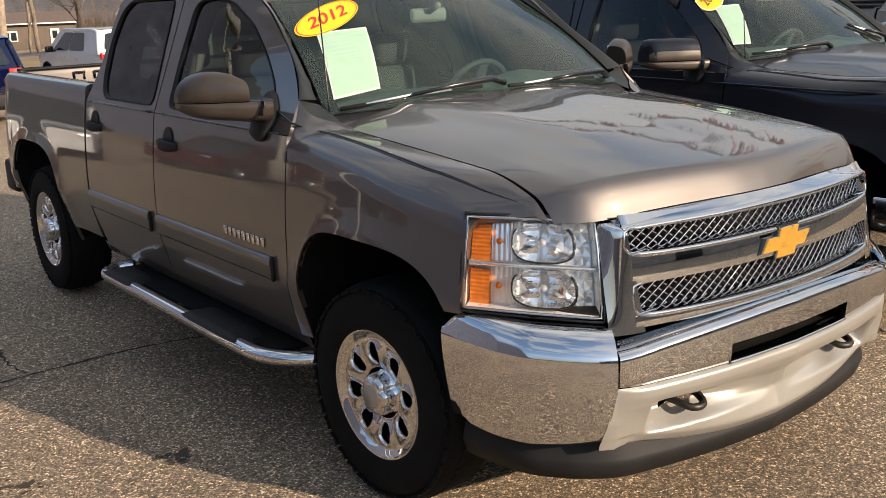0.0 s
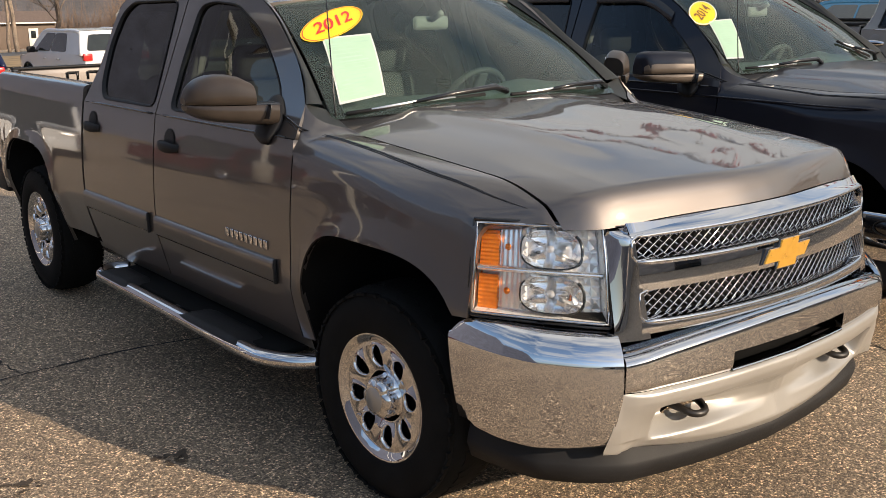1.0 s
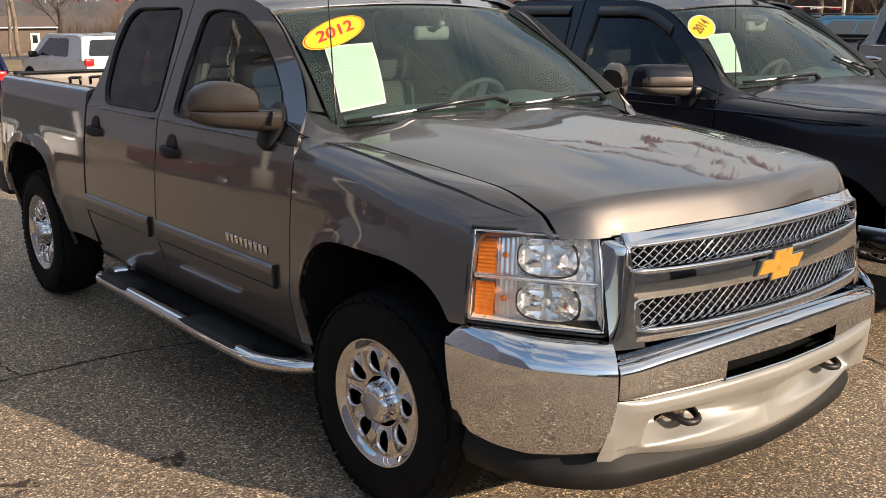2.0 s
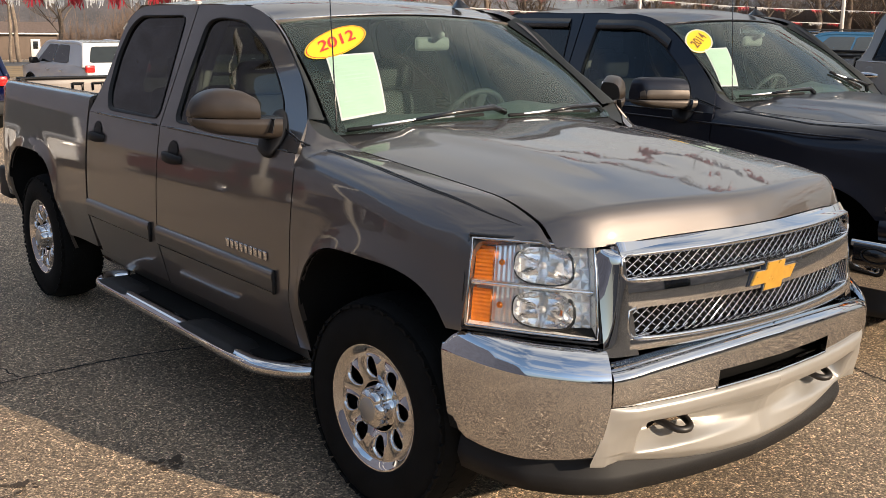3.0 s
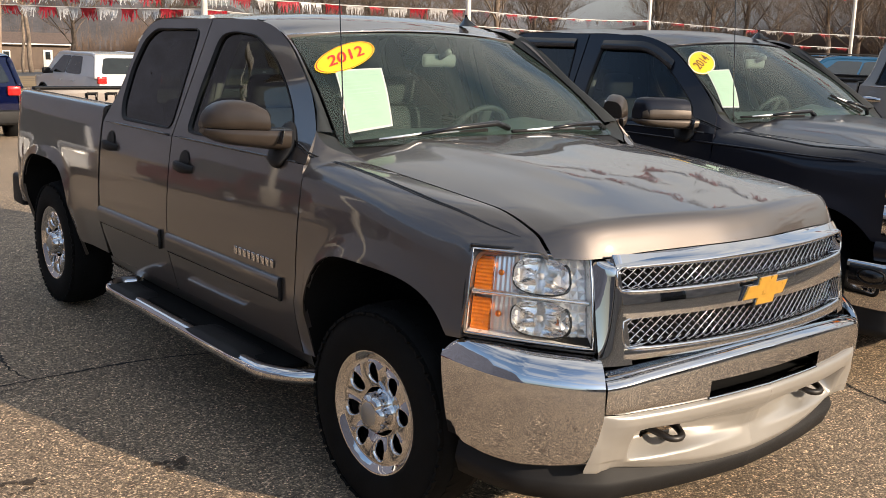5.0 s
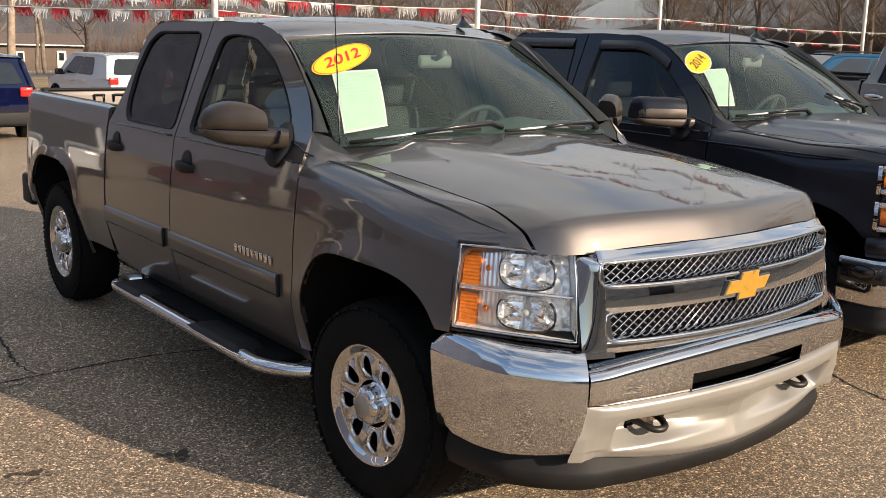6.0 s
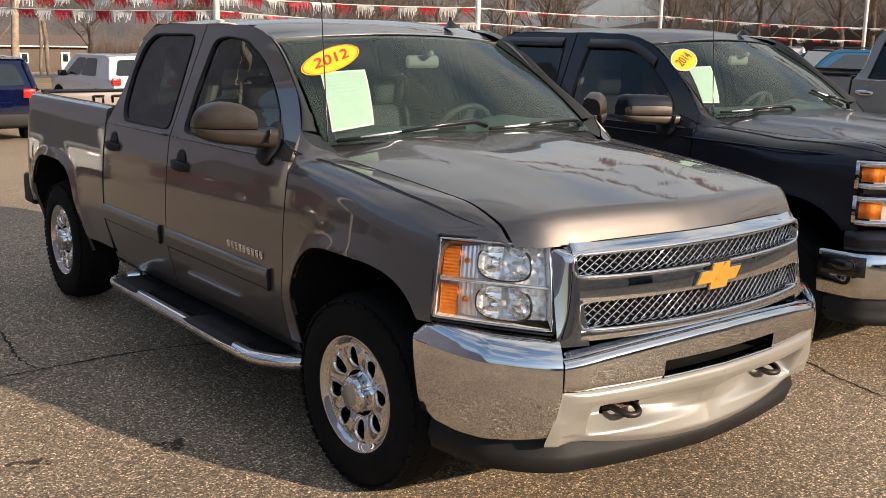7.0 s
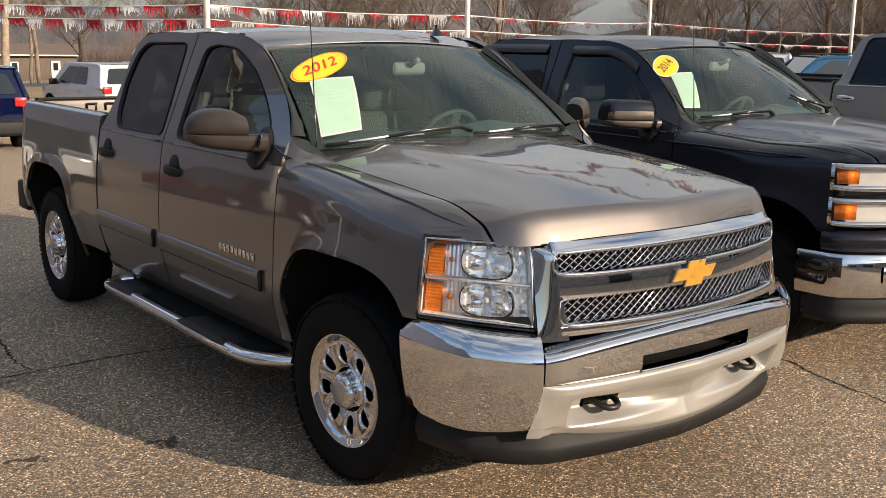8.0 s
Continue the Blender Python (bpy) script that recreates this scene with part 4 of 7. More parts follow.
    o = resample([Vector((p.x, 0, p.y)) for p in rounded([(-0.87, 1.0), (0.87, 1.0), (0.84, 1.3), (0.70, 1.80), (-0.70, 1.80), (-0.84, 1.3)], 0.05)], 64)
    i2 = resample([Vector((p.x, 0, p.y)) for p in rounded([(-0.68, 1.34), (0.68, 1.34), (0.60, 1.70), (-0.60, 1.70)], 0.05)], 64)
    off = min(range(64), key=lambda k: (i2[k] - Vector((-0.68, 0, 1.34))).length)
    off0 = min(range(64), key=lambda k: (o[k] - Vector((-0.87, 0, 1.0))).length)
    i2, o = i2[off:] + i2[:off], o[off0:] + o[:off0]
    part("cab_back", grid([[back(p.x, p.z) for p in o], [back(p.x, p.z) for p in i2]], loop=True), paint_mat, root)
    part("rear_window", grid([[back(p.x * t, 1.52 + (p.z - 1.52) * t) for p in i2] for t in (0.02, 0.5, 1.0)], loop=True), GLASS_SIDE, root)
    # windscreen, black band, header strip
    part("windscreen", grid([[ws_point(u, v) for u in np.linspace(-0.985, 0.985, 25)] for v in np.linspace(0.01, 0.985, 15)]), GLASS_FRONT, root, "raked clear windscreen").visible_shadow = False
    rows = []
    for (a0, a1, b0, b1) in ((-0.985, 0.985, 0.0, 0.05), (-0.985, 0.985, 0.955, 0.985), (-0.985, -0.915, 0.05, 0.955), (0.915, 0.985, 0.05, 0.955)):
        bm = grid([[ws_point(u, v) - Vector((0.004, 0, 0.003)) for u in np.linspace(a0, a1, 12)] for v in np.linspace(b0, b1, 8)])
        part("windscreen_border", bm, BLACK_GLOSS, root)
    part("roof_header_strip", tube([ws_point(u, 1.0) + Vector((-0.004, 0, 0.004)) for u in np.linspace(-0.98, 0.98, 20)], 0.006, 6), CHROME if style == "grey" else BLACK_GLOSS, root)
    # cowl panel and wipers
    rows = []
    for u in np.linspace(-0.97, 0.97, 20):
        p = ws_point(u, 0.0)
        x1 = -0.44 - 0.10 * u * u + 0.02
        rows.append([p + Vector((-0.02, 0, 0.003)), p + Vector((0.03, 0, -0.014)), (p.x + 0.06, p.y * 0.99, p.z - 0.03), (x1 + 0.01, u * 0.76, hood_z(x1, u * 0.74) - 0.03)])
    part("cowl", grid(rows), BLACK_PLASTIC, root, "black plastic cowl")
    for y0, y1, v0, v1 in ((0.02, -0.735, 0.075, 0.026), (0.72, 0.03, 0.05, 0.05)) if style == "grey" else ((-0.12, -0.72, 0.03, 0.05), (0.62, 0.30, 0.03, 0.25)):
        a, b = ws_point(y0 / 0.8, v0), ws_point(y1 / 0.8, v1)
        nrm = Vector((0.55, 0, 0.83))
        w = part("wiper", tube([a + nrm * 0.012, a.lerp(b, 0.10) + nrm * 0.045, a.lerp(b, 0.35) + nrm * 0.04, a.lerp(b, 0.62) + nrm * 0.022], [0.014, 0.013, 0.010, 0.007], 8), BLACK_GLOSS, root, "black wiper arm")
        part("wiper_blade", tube([a.lerp(b, 0.15) + nrm * 0.012, a.lerp(b, 0.6) + nrm * 0.014, b + nrm * 0.012], 0.008, 6), BLACK_PLASTIC, w)
        part("wiper_bridge", tube([a.lerp(b, 0.3) + nrm * 0.014, a.lerp(b, 0.6) + nrm * 0.026, b.lerp(a, 0.1) + nrm * 0.014], 0.005, 6), CHROME_WORN, w)
    # aerials
    pa = Vector((-0.535, -0.765, 1.28))
    aer = part("aerial_mast", tube([pa, pa + Vector((-0.012, 0.0, 0.07)), pa + Vector((-0.07, 0.0, 0.80))], [0.006, 0.0035, 0.002], 6), BLACK_GLOSS, root, "thin black whip aerial")
    rows = []
    for t in np.linspace(0, 1, 8):
        w = 0.022 * (1 - t) + 0.005
        x0, x1 = -1.40 + 0.08 * t, -1.24 - 0.05 * t ** 0.7 - 0.06 * t
        rows.append([(x0 + 0.07 + (x1 - x0) * a, 0.43 + b * w, 1.812 + 0.058 * t) for a, b in ((0, 0), (0.25, 0.8), (0.6, 1), (1, 0), (0.6, -1), (0.25, -0.8))])
    fin = grid(rows, loop=True)
    fin.faces.new([fin.verts.new(p) for p in rows[-1]])
    part("roof_aerial", fin, BLACK_GLOSS, root, "black shark-fin roof aerial")
    # tailgate, bed floor, rear bumper
    part("tailgate", box((BED_END + 0.02, 0, 1.04), (0.05, 1.66, 0.58), 0.012), paint_mat, root)
    part("tailgate_cap", box((BED_END + 0.02, 0, 1.338), (0.075, 1.66, 0.016), 0.006), BLACK_PLASTIC, root, "black tailgate cap")
    for y in (-0.44, -0.30):
        part("tie_down", tube([(BED_END + 0.05, y - 0.035, 1.25), (BED_END + 0.065, y - 0.035, 1.30), (BED_END + 0.065, y + 0.035, 1.30), (BED_END + 0.05, y + 0.035, 1.25)], 0.008, 6), BLACK_PLASTIC, root)
    part("bed_floor", box(((CAB_BACK + BED_END) / 2, 0, 0.86), (1.68, 1.66, 0.03), 0.005), DARK, root)
    part("bed_front", box((CAB_BACK - 0.03, 0, 1.08), (0.03, 1.66, 0.44), 0.005), paint_mat, root)
    rb = part("rear_bumper", box((BED_END - 0.03, 0, 0.64), (0.16, 1.80, 0.20), 0.04, seg=3), CHROME, root, "chrome rear bumper")
    for s in (-1, 1):
        part("bumper_end", box((BED_END - 0.01, s * 0.93, 0.645), (0.22, 0.07, 0.21), 0.025, seg=3), BLACK_PLASTIC, rb)
    # floor pan closes the body
    part("underbody", box((-1.9, 0, 0.46), (4.7, 1.50, 0.10), 0.02), DARK, root)
    part("engine_bay", box((0.1, 0, 0.80), (0.95, 0.80, 0.55), 0.02), DARK, root)
    part("radiator_panel", box((0.62, 0, 0.82), (0.04, 1.34, 0.42), 0.01), DARK, root)
    part("firewall", box((-0.56, 0, 0.90), (0.04, 1.80, 0.78), 0.01), DARK, root)
    # cabin
    rows = []
    for u in np.linspace(-0.98, 0.98, 17):
        x0 = -0.47 - 0.11 * u * u
        b = 0.022 * math.exp(-((u - 0.47) / 0.22) ** 2)
        rows.append([(x0 + 0.02, 0.79 * u, 1.305), (x0 - 0.12, 0.80 * u, 1.338 + b * 0.6), (x0 - 0.27, 0.82 * u, 1.352 + b * 1.6), (x0 - 0.38, 0.84 * u, 1.325 + b), (x0 - 0.42, 0.86 * u, 1.25), (x0 - 0.44, 0.86 * u, 1.0), (x0 - 0.36, 0.86 * u, 0.7)])
    part("dashboard", grid(rows), CABIN_DASH, root, "grey dashboard")
    sc = Vector((-1.12, 0.40, 1.245))
    rot = Matrix.Rotation(radians(-62), 4, "Y")
    ring = [sc + rot @ Vector((0.19 * math.cos(a), 0.19 * math.sin(a), 0)) for a in np.linspace(0, 2 * math.pi, 33)]
    sw = part("steering_wheel", tube(ring, 0.016, 8, cap=False), CABIN_DARK, root, "dark steering wheel")
    bm = box((0, 0, 0), (0.36, 0.06, 0.03), 0.01)
    box((0, 0, -0.01), (0.12, 0.14, 0.05), 0.02, bm)
    box((0.02, 0, -0.16), (0.07, 0.07, 0.3), 0.02, bm)
    for v in bm.verts:
        v.co = sc + rot @ v.co
    part("wheel_hub", bm, CABIN_DARK, sw)
    for x in (-1.52, -2.35):
        for s in (-1, 1):
            y = s * 0.40
            seat = part("seat_back", box((x - 0.18, y, 1.07), (0.15, 0.50, 0.62), 0.06, seg=3, rot=Matrix.Rotation(radians(-14), 3, "Y")), CABIN_CLOTH, root, "dark grey cloth seat")
            part("headrest", box((x - 0.28, y, 1.46), (0.10, 0.26, 0.17), 0.045, seg=3), CABIN_CLOTH, seat)
            part("seat_cushion", box((x + 0.12, y, 0.80), (0.50, 0.52, 0.16), 0.05, seg=3), CABIN_CLOTH, seat)
        if x > -2:
            part("centre_console", box((x + 0.1, 0, 0.86), (0.6, 0.26, 0.22), 0.04), CABIN_DARK, root)
    hl = [[(x, y, roof_z(x, y) - 0.035) for y in np.linspace(-0.66, 0.66, 9)] for x in np.linspace(-1.2, -2.5, 8)]
    part("headliner", grid(hl), CABIN_TRIM, root)
    for s in (-1, 1):
        part("b_pillar_trim", tube([(-1.74, s * 0.63, 1.76), (-1.72, s * 0.80, 1.35), (-1.72, s * 0.82, 1.1)], 0.04, 8), CABIN_TRIM, root)
        for x0, x1 in ((-1.72, -0.62), (-2.62, -1.80)):
            rows = [[(x, s * (side_y(x, z) - 0.06), z) for z in (0.6, 0.9, 1.2, 1.24)] for x in (x0, x1)]
            part("door_trim", grid(rows), CABIN_DARK, root)
    mp2 = ws_point(0.10, 0.78)
    rv = part("rear_view_mirror", box(mp2 + Vector((-0.10, 0.0, -0.045)), (0.03, 0.20, 0.062), 0.018, seg=3), CABIN_TRIM, root, "pale-backed rear-view mirror")
    part("mirror_stalk", tube([mp2 + Vector((-0.02, 0, 0.0)), mp2 + Vector((-0.09, 0, -0.03))], 0.014, 8), CABIN_TRIM, rv)
    return root


# ---- front end of the grey pickup ----
def grille_x(y, z):
    return 0.912 - 0.088 * (abs(y) / 0.62) ** 2 - 0.115 * (z - 0.935)


LIP_X = smooth_table([(0, 0.985), (0.29, 0.968), (0.55, 0.928), (0.685, 0.895), (0.78, 0.835), (0.86, 0.755), (0.93, 0.64), (0.960, 0.53), (0.975, 0.42), (0.98, 0.36)])


def plan_line(t):
    """The bumper's lip in plan: t 0 at the middle, 1 at the end by the wheel."""
    p = resample([(LIP_X(y), y, 0) for y in np.concatenate([np.linspace(0, 0.9, 30), np.linspace(0.905, 0.98, 30)])], 81, False)
    k = t * 80
    i = min(int(k), 79)
    return p[i].lerp(p[i + 1], k - i), (p[i + 1] - p[i]).normalized()


def bumper_band(profile, t0, t1, s, n=28, bm=None):
    """Sweeps (out, z) pairs along the bumper line; out < 0 is behind the lip. profile(t) gives the pairs."""
    rows = []
    for t in np.linspace(t0, t1, n):
        p, d = plan_line(t)
        nrm = Vector((d.y, -d.x, 0))
        rows.append([(p.x + nrm.x * o, s * (p.y + nrm.y * o), z) for o, z in profile(t)])
    return grid(rows, bm)


def split_t(z):
    """Where the bumper's chrome corner begins along its line; it runs outwards below."""
    return 0.545 + 0.034 * min(1, max(0, (0.61 - z) / 0.18)) ** 1.4


def front_grey(root):
    # grille frame: three chrome bars and two posts
    def gp(y, z, out=0.0):
        return Vector((grille_x(y, z) + out, y, z))

    def half(z):
        return 0.668 + 0.026 * (1.085 - z) / 0.3

    bars = (("grille_top_bar", 1.056, 1.076), ("grille_middle_bar", 0.900, 0.990), ("grille_bottom_bar", 0.770, 0.810))
    for nm, z0, z1 in bars:
        rows = []
        for z in np.linspace(z0, z1, 9):
            t = (z - z0) / (z1 - z0)
            out = 0.012 * math.sin(math.pi * t) ** 0.6 if nm == "grille_top_bar" else 0.008 + 0.003 * math.sin(math.pi * t)
            row = [gp(y, z, out) for y in np.linspace(-1, 1, 41) * (0.630 if nm == "grille_top_bar" else 0.615)]
            if nm == "grille_top_bar":
                for p in row:
                    p.z = z0 + (NOSE_Z(abs(p.y)) - 0.002 - z0) * t
                    p.x += (FRONT_X(abs(p.y)) + 0.006 - p.x) * t ** 2.0
            rows.append(row)
        part(nm, flange(grid(rows), (0.5, 0, 0.93), 0.05), CHROME, root, "chrome grille bar")
    for s in (-1, 1):
        rows = []
        for z in list(np.linspace(0.755, 1.056, 16)) + [1.062, 1.068, 1.073, 1.0765]:
            row = [gp(s * y, z, 0.009 - (0.012 + 0.17 * max(0, z - 0.79)) * max(0, (y - 0.61) / (half(z) - 0.61)) ** 3) for y in np.linspace(0.622 - 0.03 * (1.06 - z) / 0.25, half(z), 10)]
            for p in row:
                p.x += (FRONT_X(abs(p.y)) + 0.012 - p.x) * max(0, (z - 1.056) / 0.0205) ** 2
            rows.append(row)
        part("grille_post", flange(grid(rows), (0.5, 0, 0.93), 0.03), CHROME, root, "chrome grille post")
    for z0, z1, yh in ((0.990, 1.064, 0.630), (0.81, 0.899, 0.615)):
        o = rounded([(-yh, z0), (yh, z0), (yh, z1), (-yh, z1)], 0.018, 4)
        loop = resample([gp(p.x, p.y, 0.006) for p in o], 120)
        part("grille_lip", tube(loop + [loop[0]], 0.0055, 8, cap=False), CHROME, root, "chrome opening rim")
        part("grille_sill", tube([gp(y, z0 - 0.008 + 0.008 * (abs(y) / yh) ** 8, 0.011) for y in np.linspace(-yh + 0.012, yh - 0.012, 41)], [0.003] + [0.0085] * 39 + [0.003], 10), CHROME, root, "bright rounded sill bar")
        # inner ledge
        rows = [[gp(y, z, ox) for y in np.linspace(-yh, yh, 31)] for z, ox in ((z0 + 0.002, 0.002), (z0 + 0.012, -0.05))]
        part("grille_ledge", grid(rows), CHROME, root)
        # diamond lattice
        bm = bmesh.new()
        h = z1 - z0
        pitch, slope = 0.038, 1.35
        k = -yh - h * slope
        while k < yh:
            for sg in (1, -1):
                pts = []
                for j in range(13):
                    z = z0 + h * j / 12
                    y = k + sg * slope * (z - z0) if sg > 0 else k + h * slope - slope * (z - z0)
                    if -yh <= y <= yh:
                        pts.append(gp(y, z, -0.028 + 0.003 * sg))
                if len(pts) >= 2:
                    tube(pts, 0.0030, 5, bm)
            k += pitch
        part("grille_mesh", bm, CHROME, root, "chrome diamond mesh")
        part("grille_backing", grid([[gp(y, z, -0.075) for y in np.linspace(-yh, yh, 21)] for z in (z0 - 0.02, z1 + 0.01)]), DARK, root)
    # gold badge: plain slanted cross plate with a dark rim
    def badge(k, o, dep):
        sl = 0.018
        w, w2, h, h2 = 0.105 * k, 0.044 * k, 0.046 * k, 0.0215 * k
        pts = [(-w - sl, -h2), (-w2 - 0.004, -h2), (-w2 - 0.012, -h), (w2 - 0.004, -h), (w2 + 0.002, -h2), (w - sl * 0.6, -h2), (w + sl, h2), (w2 + 0.006, h2), (w2 + 0.012, h), (-w2 + 0.004, h), (-w2 - 0.002, h2), (-w + sl * 0.4, h2)]
        bm = bmesh.new()
        top = [bm.verts.new((grille_x(y, 0.94) + dep, -y * -1, 0.938 + z)) for y, z in pts]
        low = [bm.verts.new((grille_x(y, 0.94) + o, y, 0.938 + z)) for y, z in pts]
        bm.faces.new(top)
        for a in range(len(pts)):
            bm.faces.new((top[a], low[a], low[(a + 1) % len(pts)], top[(a + 1) % len(pts)]))
        return bm
    rim = part("badge_rim", badge(1.15, 0.0, 0.015), BLACK_GLOSS, root, smooth=False)
    part("badge_edge", badge(1.06, 0.01, 0.0185), CHROME, rim, smooth=False)
    part("badge", badge(1.0, 0.01, 0.022), GOLD, rim, "plain gold badge plate", smooth=False)
    for s in (-1, 1):
        headlamp(root, s)
        # corner of the chrome bumper
        def corner(t):
            k = (t - 0.54) / 0.46
            zt = 0.784 + 0.022 * min(1, k * 1.15) - 0.045 * max(0, (k - 0.86) / 0.14) ** 2
            zl = 0.700 + 0.028 * min(1, max(0, k))
            back = -0.098 + 0.060 * max(0, k) ** 1.5
            zb = 0.445 - 0.018 * math.sin(math.pi * min(1, max(0, k))) + (0.05 * ((k - 0.88) / 0.12) ** 2 if k > 0.88 else 0)
            return [(back - 0.02, zt - 0.005), (back, zt), (back * 0.72, zt - (zt - zl) * 0.06), (back * 0.46, zt - (zt - zl) * 0.22), (back * 0.22, zt - (zt - zl) * 0.48), (-0.006, zl + 0.020), (0.001, zl + 0.004), (0.003, zl - 0.008), (0.005, zl - 0.06), (0.003, 0.60), (-0.003, 0.53), (-0.012, 0.47), (-0.018, zb + 0.012), (-0.027, zb), (-0.045, zb - 0.002)]
        rows = []
        for u in np.linspace(0, 1, 40):
            row = []
            for j, (o, z) in enumerate(corner(0.545 + 0.455 * u)):
                t = split_t(z) + (0.982 - 0.03 * min(1, max(0, (0.76 - z) / 0.34)) - split_t(z)) * u
                p, d = plan_line(t)
                row.append((p.x + d.y * o, s * (p.y - d.x * o), z))
            rows.append(row)
        part("bumper_corner", flange(grid(rows), (0.3, s * 0.5, 0.6), 0.015), CHROME, root, "polished chrome bumper corner")
        part("bumper_gap_trim", bumper_band(lambda t: [(-0.085, 0.805), (-0.13, 0.83), (-0.13, 0.70), (-0.08, 0.74)], 0.56, 0.90, s, 24), BLACK_PLASTIC, root)
        # tow hook
        y = s * 0.405
        hk = tube(smooth_line([(0.74, y - 0.05, 0.515), (0.86, y - 0.048, 0.505), (0.915, y - 0.030, 0.492), (0.925, y + 0.01, 0.490), (0.90, y + 0.04, 0.494), (0.85, y + 0.052, 0.505), (0.74, y + 0.05, 0.515)], 5), 0.0125, 8)
        part("tow_hook", hk, IRON, root, "dark iron tow hook")
    # middle of the bumper
    for s in (-1, 1):
        def pad(t):
            k = min(1, (t / 0.54) ** 2)
            return [(-0.14, 0.745 - 0.01 * k), (-0.118, 0.762 - 0.022 * k), (-0.085, 0.766 - 0.032 * k), (-0.045, 0.771 - 0.044 * k), (-0.028, 0.773 - 0.049 * k), (-0.024, 0.772 - 0.05 * k)]
        part("bumper_pad", bumper_band(pad, 0.0, 0.542, s, 28), CHROME, root, "chrome step pad on the bumper")
        bm = bmesh.new()
        for k in range(88):
            t = 0.006 + 0.525 * k / 88
            pr = pad(t)
            for q in range(4):
                p, d = plan_line(t + (q % 2) * 0.003)
                o = -0.072 + 0.0105 * q
                z = float(np.interp(o, [a for a, _ in pr], [b for _, b in pr]))
                box((p.x + d.y * o, s * (p.y - d.x * o), z + 0.001), (0.0055, 0.0055, 0.005), 0, bm, rot=Matrix.Rotation(0.785, 3, "Z"))
        part("pad_studs", bm, CHROME, root, "chrome tread studs of the step pad", smooth=False)
        def upper(t):
            z = 0.755 - 0.05 * min(1, (t / 0.54) ** 2)
            return [(-0.026, z + 0.016), (-0.012, z + 0.012), (-0.002, z + 0.004), (0.002, z - 0.006), (0.002, z - 0.02), (0.0005, 0.678)]
        part("bumper_middle", bumper_band(upper, 0.0, 0.54, s, 24), CHROME, root, "chrome bumper face")
        part("bumper_middle", bumper_band(lambda t: [(0.0005, 0.678), (-0.002, 0.64), (-0.004, 0.618), (-0.015, 0.612)], 0.232, 0.54, s, 14), CHROME, root, "chrome bumper face")
        part("bumper_middle", bumper_band(lambda t: [(0.0005, 0.678), (-0.02, 0.676), (-0.05, 0.672)], 0.0, 0.232, s, 14), CHROME, root)
        part("bumper_slot", bumper_band(lambda t: [(-0.05, 0.675), (-0.17, 0.672), (-0.17, 0.612), (-0.05, 0.61)], 0.0, 0.2322, s, 12), DARK, root, "dark air slot")
        part("slot_rim", bumper_band(lambda t: [(-0.05, 0.618), (-0.006, 0.621), (0.0, 0.617), (-0.003, 0.611), (-0.015, 0.608)], 0.0, 0.2322, s, 14), CHROME, root)
        # silver valance with recess for the hook
        def val(t):
            low = 0.345 + 0.075 * min(1, (t / 0.5) ** 2)
            rec = -0.03 * math.exp(-((t - 0.0) / 0.2) ** 2)
            return [(-0.012, 0.612), (0.0, 0.606), (0.004, 0.598), (0.003, 0.575), (-0.008 + rec * 0.15, 0.545), (-0.03 + rec, 0.50), (-0.045 + rec, 0.45), (-0.05, low + 0.03), (-0.07, low), (-0.10, low - 0.004)]
        bm = bmesh.new()
        rows = []
        def fine(t):
            pr = resample([Vector((o, 0, z)) for o, z in val(t)], 46, False)
            res = []
            for q in pr:
                a = min(1, max(0, (0.452 - t) / 0.016)) * min(1, max(0, (t - 0.03) / 0.24))
                top = 0.552 - 0.02 * (0.44 - t)
                b = min(1, max(0, (top - q.z) / 0.012)) * min(1, max(0, (q.z - (0.418 + 0.03 * t)) / 0.055))
                e = min(1, max(0, (t - 0.44) / 0.11)) ** 1.5
                res.append(((q.x - 0.075 * a * b) * (1 - e) - 0.008 * e * (1 + max(0, 0.50 - q.z) * 20), q.z))
            return res
        TS = np.linspace(0, 0.56, 92)
        for t in TS:
            p, d = plan_line(t)
            nrm = Vector((d.y, -d.x, 0))
            prof = fine(t)
            rows.append([(p.x + nrm.x * o, s * (p.y + nrm.y * o), z) for o, z in prof])
        # slanted outer end: narrower towards the bottom
        n = len(rows[0])
        rows = rows[:-1]
        p_end = []
        for j, (o, z) in enumerate(fine(0.545)):
            tt = split_t(z) + 0.004
            p, d = plan_line(tt)
            nrm = Vector((d.y, -d.x, 0))
            p_end.append((p.x + nrm.x * (o + 0.004), s * (p.y + nrm.y * (o + 0.004)), z))
        rows = rows[:-1] + [p_end]
        grid(rows, bm)
        hole = [fc for fc in bm.faces if 0.315 < abs(fc.calc_center_median().y) < 0.49 and 0.482 < fc.calc_center_median().z < 0.535]
        bmesh.ops.delete(bm, geom=hole, context="FACES")
        v = part("front_valance", bm, SILVER, root, "satin silver lower valance")
        y = s * 0.43
        p, d = plan_line(0.335)
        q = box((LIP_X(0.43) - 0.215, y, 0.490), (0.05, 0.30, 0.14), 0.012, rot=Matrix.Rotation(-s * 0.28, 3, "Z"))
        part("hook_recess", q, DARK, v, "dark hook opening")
        part("air_dam", bumper_band(lambda t: [(-0.10, 0.46), (-0.080, 0.37 + 0.05 * t), (-0.068, 0.345 + 0.03 * t), (-0.064, 0.335 + 0.025 * t), (-0.084, 0.28 + 0.025 * t), (-0.13, 0.275 + 0.025 * t)], 0.0, 0.97, s, 36), BLACK_PLASTIC, root, "black plastic air dam")


